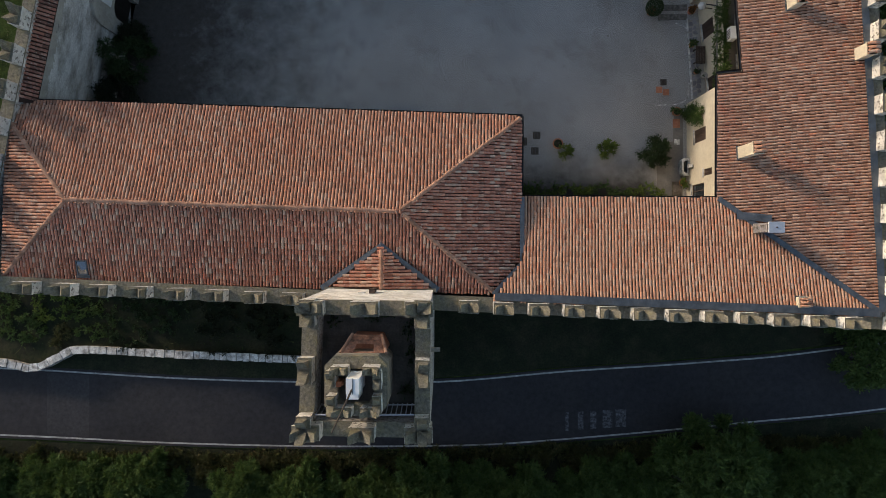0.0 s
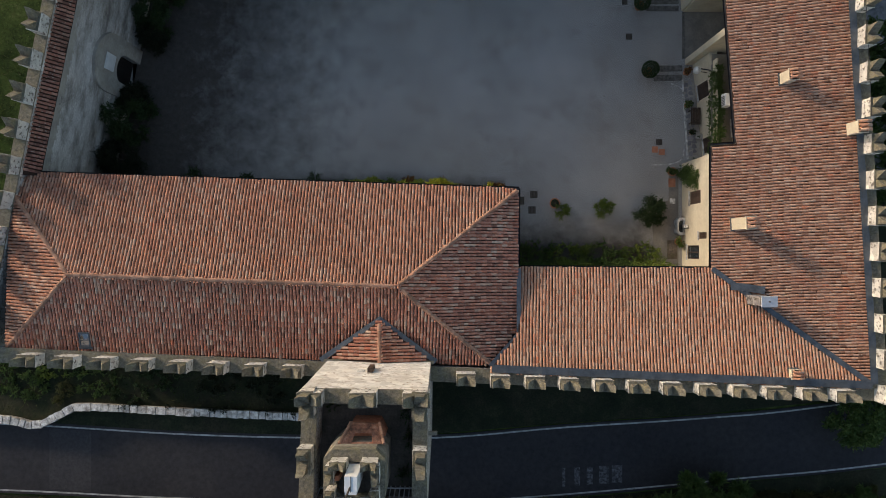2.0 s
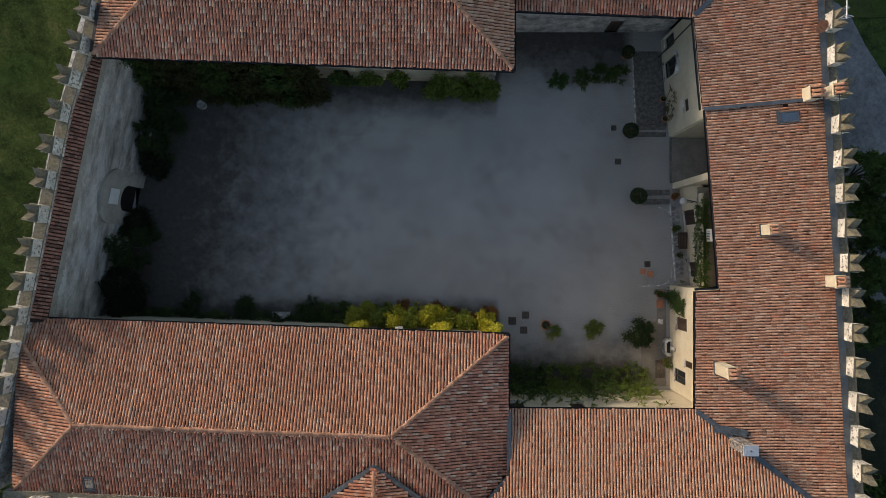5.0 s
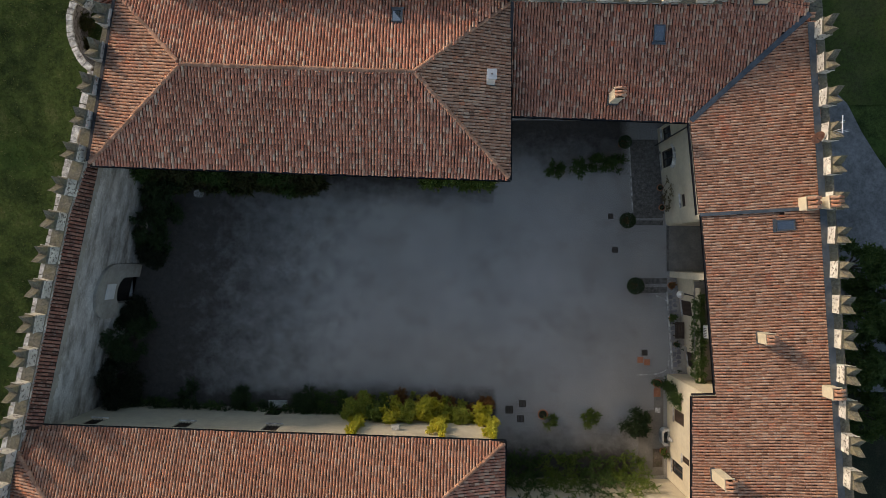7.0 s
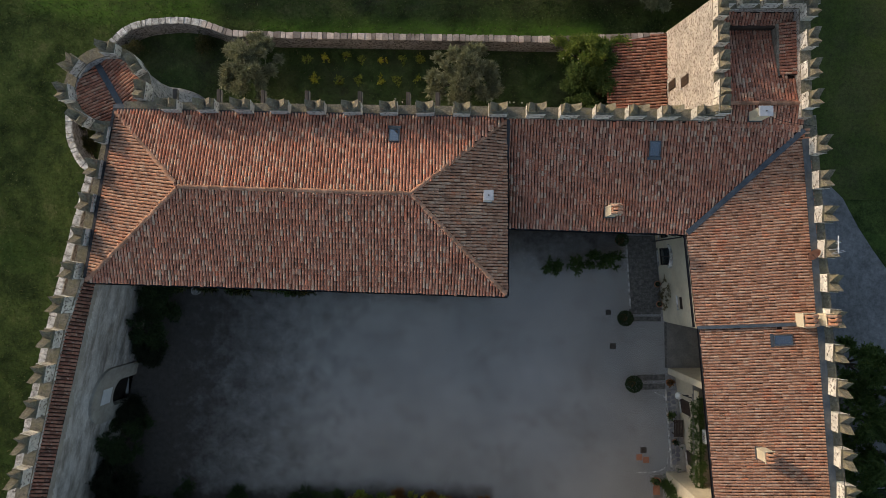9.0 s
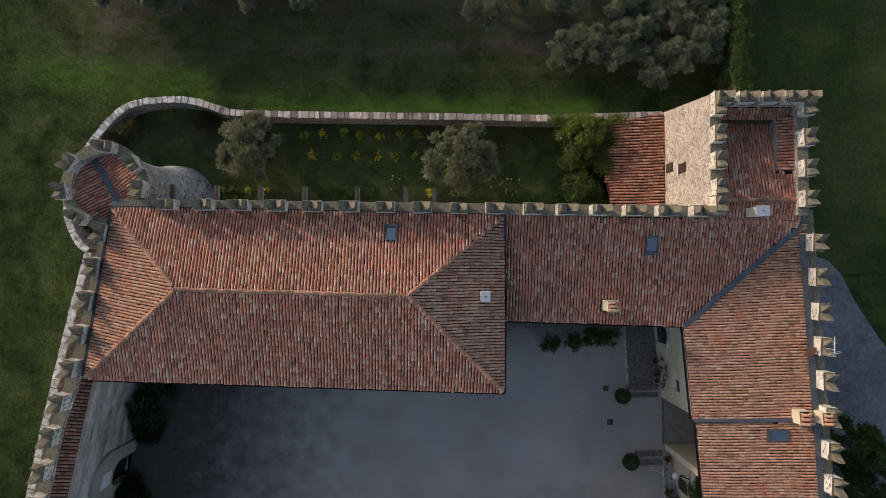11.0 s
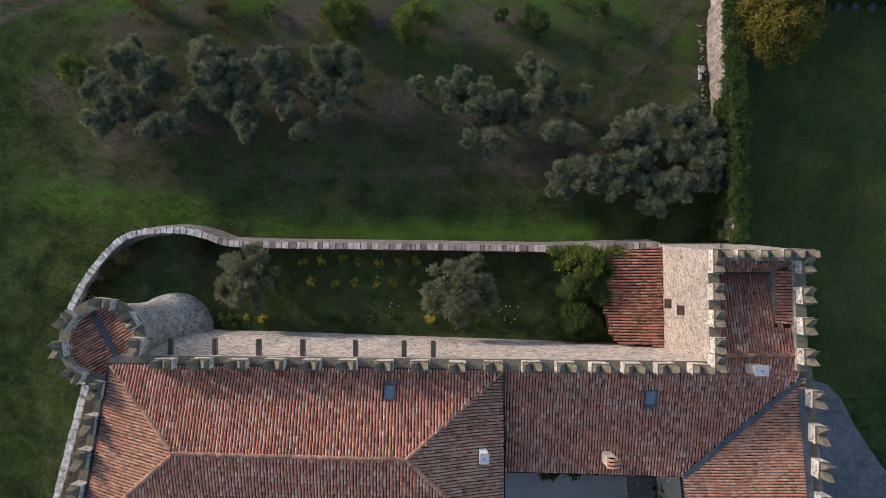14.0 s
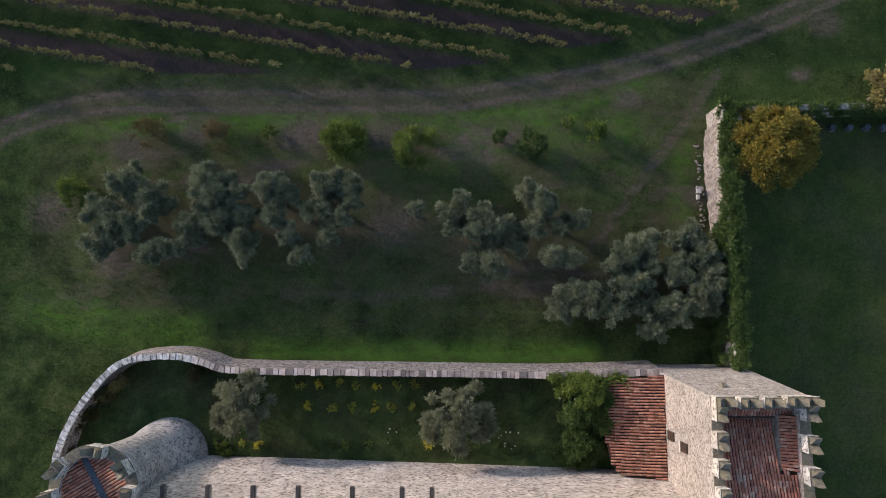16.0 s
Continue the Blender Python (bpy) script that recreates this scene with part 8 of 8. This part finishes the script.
# ---- ivy-covered boundary wall ----
hw = Shape().strip([(25.15, 47.6), (25.15, 58.0), (25.05, 69.2)], 0.5, -1.0, 2.6).strip([(25.0, 68.9), (46.0, 69.4)], 0.5, -1.0, 1.7).obj("boundary_wall", RUBBLE)
tagged(hw, "old boundary wall under a thick coat of ivy", "wall", kind="structure")
iv = [(25.25 + RNG.uniform(-0.3, 0.3), y, RNG.uniform(1.8, 2.9), 0.6, 0.5, 0.55) for y in np.arange(47.6, 69.3, 0.16)] + [(24.85 + RNG.uniform(-0.1, 1.0), y, RNG.uniform(2.5, 3.1), 0.45, 0.45, 0.4) for y in np.arange(47.6, 69.3, 0.2)] + \
    [(25.9 + RNG.uniform(-0.1, 0.2), y, RNG.uniform(0.2, 1.8), 0.4, 0.5, 0.7) for y in np.arange(47.6, 69.0, 0.5)] + \
    [(24.4, y, RNG.uniform(0.2, 2.0), 0.4, 0.5, 0.7) for y in np.arange(47.8, 59.0, 0.3)] + [(24.75, y, RNG.uniform(1.6, 2.7), 0.4, 0.4, 0.4) for y in np.arange(57.0, 61.0, 0.25)] + \
    [(x, 69.1 + RNG.uniform(-0.15, 0.2), RNG.uniform(1.1, 1.8), 0.45, 0.5, 0.45) for x in np.arange(25.2, 46.0, 0.22)] + \
    [(x, 68.95, RNG.uniform(-0.3, 1.2), 0.45, 0.35, 0.5) for x in np.arange(26.0, 46.0, 0.3)]
for k, (lo_, hi_) in enumerate(((47.0, 52.5), (52.5, 58.0), (58.0, 63.5), (63.5, 68.75))):
    bush("ivy_hedge", [c for c in iv if lo_ <= c[1] < hi_ and c[0] < 26.9], GREEN, "dense green ivy over the boundary wall", 190, 0.115, 0.75, seed=170 + k, category="ivy", group="boundary ivy", stems=False, z=-0.8)
for k, (lo_, hi_) in enumerate(((20.0, 32.0), (32.0, 39.0), (39.0, 47.0))):
    bush("ivy_hedge", [c for c in iv if c[1] >= 68.75 and lo_ <= c[0] < hi_], GREEN, "low green ivy along the lawn's far wall", 190, 0.115, 0.75, seed=180 + k, category="ivy", group="boundary ivy", stems=False, z=-0.8)
ruin = Shape()
for i in range(24):
    y0, y1 = 58.4 + 0.39 * i, 58.4 + 0.39 * (i + 1)
    w0, w1 = (0.24 * math.sin(math.pi * (q / 24) ** 1.6) - 0.10 * (1 - q / 24) + 0.05 * math.sin(q * 2.1) for q in (i, i + 1))
    ruin.prism([(24.74 - w0 - 0.15, y0, -1), (24.95, y0, -1), (24.95, y1, -1), (24.74 - w1 - 0.15, y1, -1)], [(24.74 - w0, y0, 1.3), (24.95, y0, 2.4), (24.95, y1, 2.4), (24.74 - w1, y1, 1.3)])
ruin = ruin.obj("bare_wall", OUTCROP)
tagged(ruin, "bare pale stretch of the old boundary wall", "wall", kind="structure")
for i in range(60):
    x, y = 24.0 + RNG.normal(0, 0.16), RNG.uniform(56.6, 66.5)
    r = RNG.uniform(0.05, 0.15)
    a = RNG.uniform(0, 6.28)
    ring = [(x + r * math.cos(a + k * 1.047) * RNG.uniform(0.75, 1.15), y + r * math.sin(a + k * 1.047) * RNG.uniform(0.75, 1.15)) for k in range(6)]
    cxy = (x, y)
    st = Shape().prism([(px_, py_, -0.85) for px_, py_ in ring], [(cxy[0] + (px_ - cxy[0]) * 0.7, cxy[1] + (py_ - cxy[1]) * 0.7, -0.72 + r) for px_, py_ in ring]).obj("stone", OUTCROP)
    tagged(st, "loose fallen stone at the foot of the wall", "stone", "fallen stones")
bt = thing("stone_bench", (23.75, 62.4, -0.75), "small pale stone bench beside the old wall", "bench")
Shape().box(23.5, 62.1, -0.40, 23.95, 62.75, -0.28, 0.02).obj("seat", CAPSTONE, bt)
Shape().box(23.6, 61.6, -0.8, 23.85, 62.05, -0.5, 0.02).obj("step_stone", CAPSTONE, bt)
for yy in (62.2, 62.6):
    Shape().box(23.58, yy - 0.08, -0.8, 23.88, yy + 0.08, -0.40).obj("leg", CAPSTONE, bt)
for i in range(5):
    x = 34.2 + 1.5 * i
    st = Shape().prism([(x + 0.5 * math.cos(k * 1.05), 67.9 + 0.45 * math.sin(k * 1.05), -0.8) for k in range(6)], [(x + 0.3 * math.cos(k * 1.05), 67.9 + 0.25 * math.sin(k * 1.05), -0.2) for k in range(6)]).obj("boulder", LEAD)
    tagged(st, "grey boulder at the foot of the ivy wall", "boulder", "grey boulders")

# ---- garden plants ----
for i in range(13):
    x, y = (-10.4 + 1.62 * i, 46.0) if i < 7 else (-9.5 + 1.72 * (i - 7), 44.2)
    leaf = YELLOW if i % 3 == 1 else YGREEN
    bush("rose_bush", clump_ring(x + RNG.uniform(-0.2, 0.2), y + RNG.uniform(-0.15, 0.15), 0.1, 0.36, 0.18, 10, 200 + i, 0.5), leaf, "small yellowing rose bush in the walled garden" if leaf is YELLOW else "small leafy rose bush in the walled garden",
         170, 0.085, seed=200 + i, group="garden rose bushes", z=0.1)
for i, x in enumerate((-16.9, -15.0, -13.7, -9.1, -7.8, -6.6, -4.7, -2.9, 0.3, 1.9, 4.2, 6.1)):
    k = (1.5, 0.8, 0.9, 0.8, 0.9, 1.3, 1.2, 0.8, 0.9, 0.8, 1.1, 0.8)[i]
    bush("rose_bush", clump_ring(x, 41.0 + RNG.uniform(-0.2, 0.3), 0.1, 0.33 * k, 0.2, int(8 * k), 230 + i, 0.5 * k), (FRESH, YGREEN, YELLOW, GREEN, GREEN, FRESH, FRESH, GREEN, YELLOW, FRESH, GREEN, GREEN)[i], "small leafy bush below the north wall", 150, 0.10, seed=230 + i, group="garden wall bushes", z=0.1)
bush("creeper", [(10.2 + 0.34 * i, 46.5 + RNG.uniform(-0.5, 0.3), 2.7 + RNG.uniform(-0.2, 0.25), 0.48, 0.48, 0.32) for i in range(21)] + clump_ring(12.6, 45.6, 2.0, 1.7, 0.45, 30, 250, 1.6),
     FRESH, "yellow-green creeper spilling over the garden wall and shed", 220, 0.12, 0.7, seed=250, category="creeper", z=0.1)
bush("creeper", clump_ring(12.4, 44.0, 0.6, 1.5, 0.5, 34, 257, 2.6) + [(13.9 + RNG.uniform(-0.3, 0.8), y, 2.85, 0.5, 0.45, 0.36) for y in np.arange(42.6, 46.2, 0.3)], GREEN, "thick green creeper climbing over the shed roof", 220, 0.13, 0.7, seed=257, category="creeper", z=0.1)
bush("creeper", clump_ring(12.6, 41.4, 0.2, 1.9, 0.55, 40, 251, 1.6), GREEN, "dark creeper beside the shed", 210, 0.12, 0.6, seed=251, category="creeper", z=0.1)
bush("dry_shrub", clump_ring(13.5, 42.6, 0.3, 0.5, 0.4, 8, 252, 1.6), DRY, "dry brown twiggy shrub beside the shed", 150, 0.15, 0.15, seed=252, z=0.1)
bush("flowers", [(x + RNG.uniform(-1.4, 1.4), y + RNG.uniform(-0.8, 0.8), zz, 0.06, 0.06, 0.05) for x, y, zz in [(12.0, 45.2, 3.0)] * 9 + [(6.3, 41.6, 0.8)] * 10 + [(25.4, 55.6, 1.5)] * 8 + [(-2.3, 41.7, 0.7)] * 4],
     PALEFLOWER, "scattered white blossoms on the garden plants", 500, 0.09, 0.9, seed=253, category="flowers", stems=False, z=0.1)
arcw = [(-28.6 + RNG.uniform(-0.3, 0.3), 42.6 + RNG.uniform(-0.6, 0.6), 0.9, 0.6, 0.6, 0.7), (-27.4, 43.9, 1.0, 0.6, 0.6, 0.7), (-26.0, 45.2, 1.1, 0.7, 0.6, 0.8), (-24.4, 46.4, 1.2, 0.6, 0.5, 0.7), (-28.6, 40.6, 0.7, 0.5, 0.7, 0.6), (-18.9, 46.9, 1.0, 0.7, 0.6, 0.7), (-28.4, 38.6, 0.5, 0.4, 0.7, 0.5)]
bush("wall_scrub", [(x + RNG.uniform(-0.4, 0.4), y + RNG.uniform(-0.4, 0.4), z * RNG.uniform(0.6, 1.7), 0.5, 0.5, 0.6) for x, y, z, *_ in arcw for _k in range(7)], BROWNGREEN, "grey-green scrub growing inside the curved garden wall", 150, 0.16, 0.3, seed=254, category="scrub", z=0.1, stems=False, spiky=True)
bush("leafy_plant", clump_ring(-16.4, 40.9, 0.1, 0.6, 0.3, 8, 255, 0.6), FRESH, "bright leafy plant beside the turret's foot", 150, 0.16, seed=255, z=0.1)
bush("terrace_weeds", [(-1.8, -4.2, 17.2, 0.4, 0.6, 0.2), (-1.7, -5.6, 17.2, 0.3, 0.8, 0.2), (-3.6, -3.6, 17.2, 0.9, 0.3, 0.15), (-1.9, -7.6, 17.2, 0.5, 0.5, 0.2), (-5.9, -3.9, 17.2, 0.4, 0.4, 0.15)], DARKGREEN,
     "dark weeds growing on the tower terrace", 130, 0.12, seed=256, category="weeds", stems=False, z=17.05)

# ---- forecourt, track, vineyard ----
slab_piece("forecourt", [(26.5, 35.6), (32.6, 35.8), (33.9, 35.4), (35.0, 34.3), (36.2, 31.9), (37.5, 29.8), (40.0, 26.2), (44.0, 20.0), (44.0, 10.0), (27.5, 10.0)], -1.0, -0.585, FOREGRAVEL, "blue-grey gravel forecourt outside the east wall", "gravel")

def vineyard():
    for i, (x0, y0, x1, y1) in enumerate(VINE_ROWS):
        dx, dy = x1 - x0, y1 - y0
        L = math.hypot(dx, dy)
        ux, uy = dx / L, dy / L
        sx, sy = x1 - ux * (L + 22), y1 - uy * (L + 22)
        n = int((L + 22) / 0.5)
        rng = np.random.default_rng(300 + i)
        cl = [(sx + ux * 0.5 * k + rng.uniform(-0.15, 0.15), sy + uy * 0.5 * k + rng.uniform(-0.1, 0.1), 0.0 + rng.uniform(0.0, 0.9), 0.36, 0.20, 0.45) for k in range(n) if rng.random() > 0.10]
        t = thing("vine_row", (x1, y1, -0.7), "row of thin yellowing vines on posts", "vine row", "vineyard rows")
        co, fa = leaf_cloud(cl, 150, 0.13, 0.6, rng)
        raw("foliage", co, fa, VINEROW, t)
        for k in range(0, n, 10):
            Shape().box(sx + ux * 0.5 * k - 0.04, sy + uy * 0.5 * k - 0.04, -0.9, sx + ux * 0.5 * k + 0.04, sy + uy * 0.5 * k + 0.04, 0.9).obj("post", BARK, t)


vineyard()


# ---- grass ----
def grass(name, count, where, height, label, z):
    rng = np.random.default_rng(len(name) + count)
    x0, y0, x1, y1 = where[0]
    x, y = rng.uniform(x0, x1, count), rng.uniform(y0, y1, count)
    keep = np.zeros(count, bool)
    for ring in where[1]:
        keep |= inside(x, y, ring)
    keep &= rng.random(count) < np.clip((69.0 - y) / 8.0, 0.45, 1) * (0.35 + 0.65 * (np.sin(x * 0.37 + 1.3 * np.sin(y * 0.21)) * np.sin(y * 0.31) > -0.2))
    x, y = x[keep], y[keep]
    n = len(x)
    zz = np.full(n, z) if not callable(z) else np.array([z(a, b) for a, b in zip(x, y)])
    a = rng.uniform(0, 6.28, n)
    h = height * rng.uniform(0.4, 1.4, n)
    w = 0.030 * rng.uniform(0.6, 1.6, n)
    lx, ly = rng.normal(0, 0.6, n) * h, rng.normal(0, 0.6, n) * h
    co = np.stack([np.stack([x - w * np.cos(a), y - w * np.sin(a), zz - 0.02], 1), np.stack([x + w * np.cos(a), y + w * np.sin(a), zz - 0.02], 1), np.stack([x + lx, y + ly, zz + h], 1)], 1)
    ob = raw(name, co.reshape(-1, 3), np.arange(3 * n).reshape(-1, 3), GRASSBLADE)
    tagged(ob, label, "grass", kind="stuff")


grass("meadow_grass", 420000, ((-48, -2, 46, 84), [[(-48, 48.6), (24.3, 48.6), (24.3, 69.5), (46.0, 70.2), (46, 84), (-48, 84)], [(-48, -1.0), (-30.0, -1.0), (-25.5, 22.0), (-27.6, 34.0), (-29.6, 38.0), (-29.6, 42.0), (-28.4, 45.0), (-25.2, 48.9), (-48, 48.9)], ]), 0.14,
      "unmown meadow grass around the castle", ground_z)
grass("garden_grass", 26000, ((-29, 39, 14, 48), [[(-28.6, 38.5), (-28.6, 42.0), (-24.0, 47.0), (-17.0, 47.2), (13.6, 46.5), (13.8, 39.8), (-17.0, 40.0)]]), 0.13, "rough garden grass inside the low wall", 0.1)
grass("bank_grass", 2600, ((-46, -9, 28, -3), [[(-46, -8.6), (-29.5, -7.8), (-7.8, -8.5), (-7.8, -3.2), (-29, -1.5), (-46, -1.0)]]), 0.25, "dark grass on the bank below the wall", 0.42)
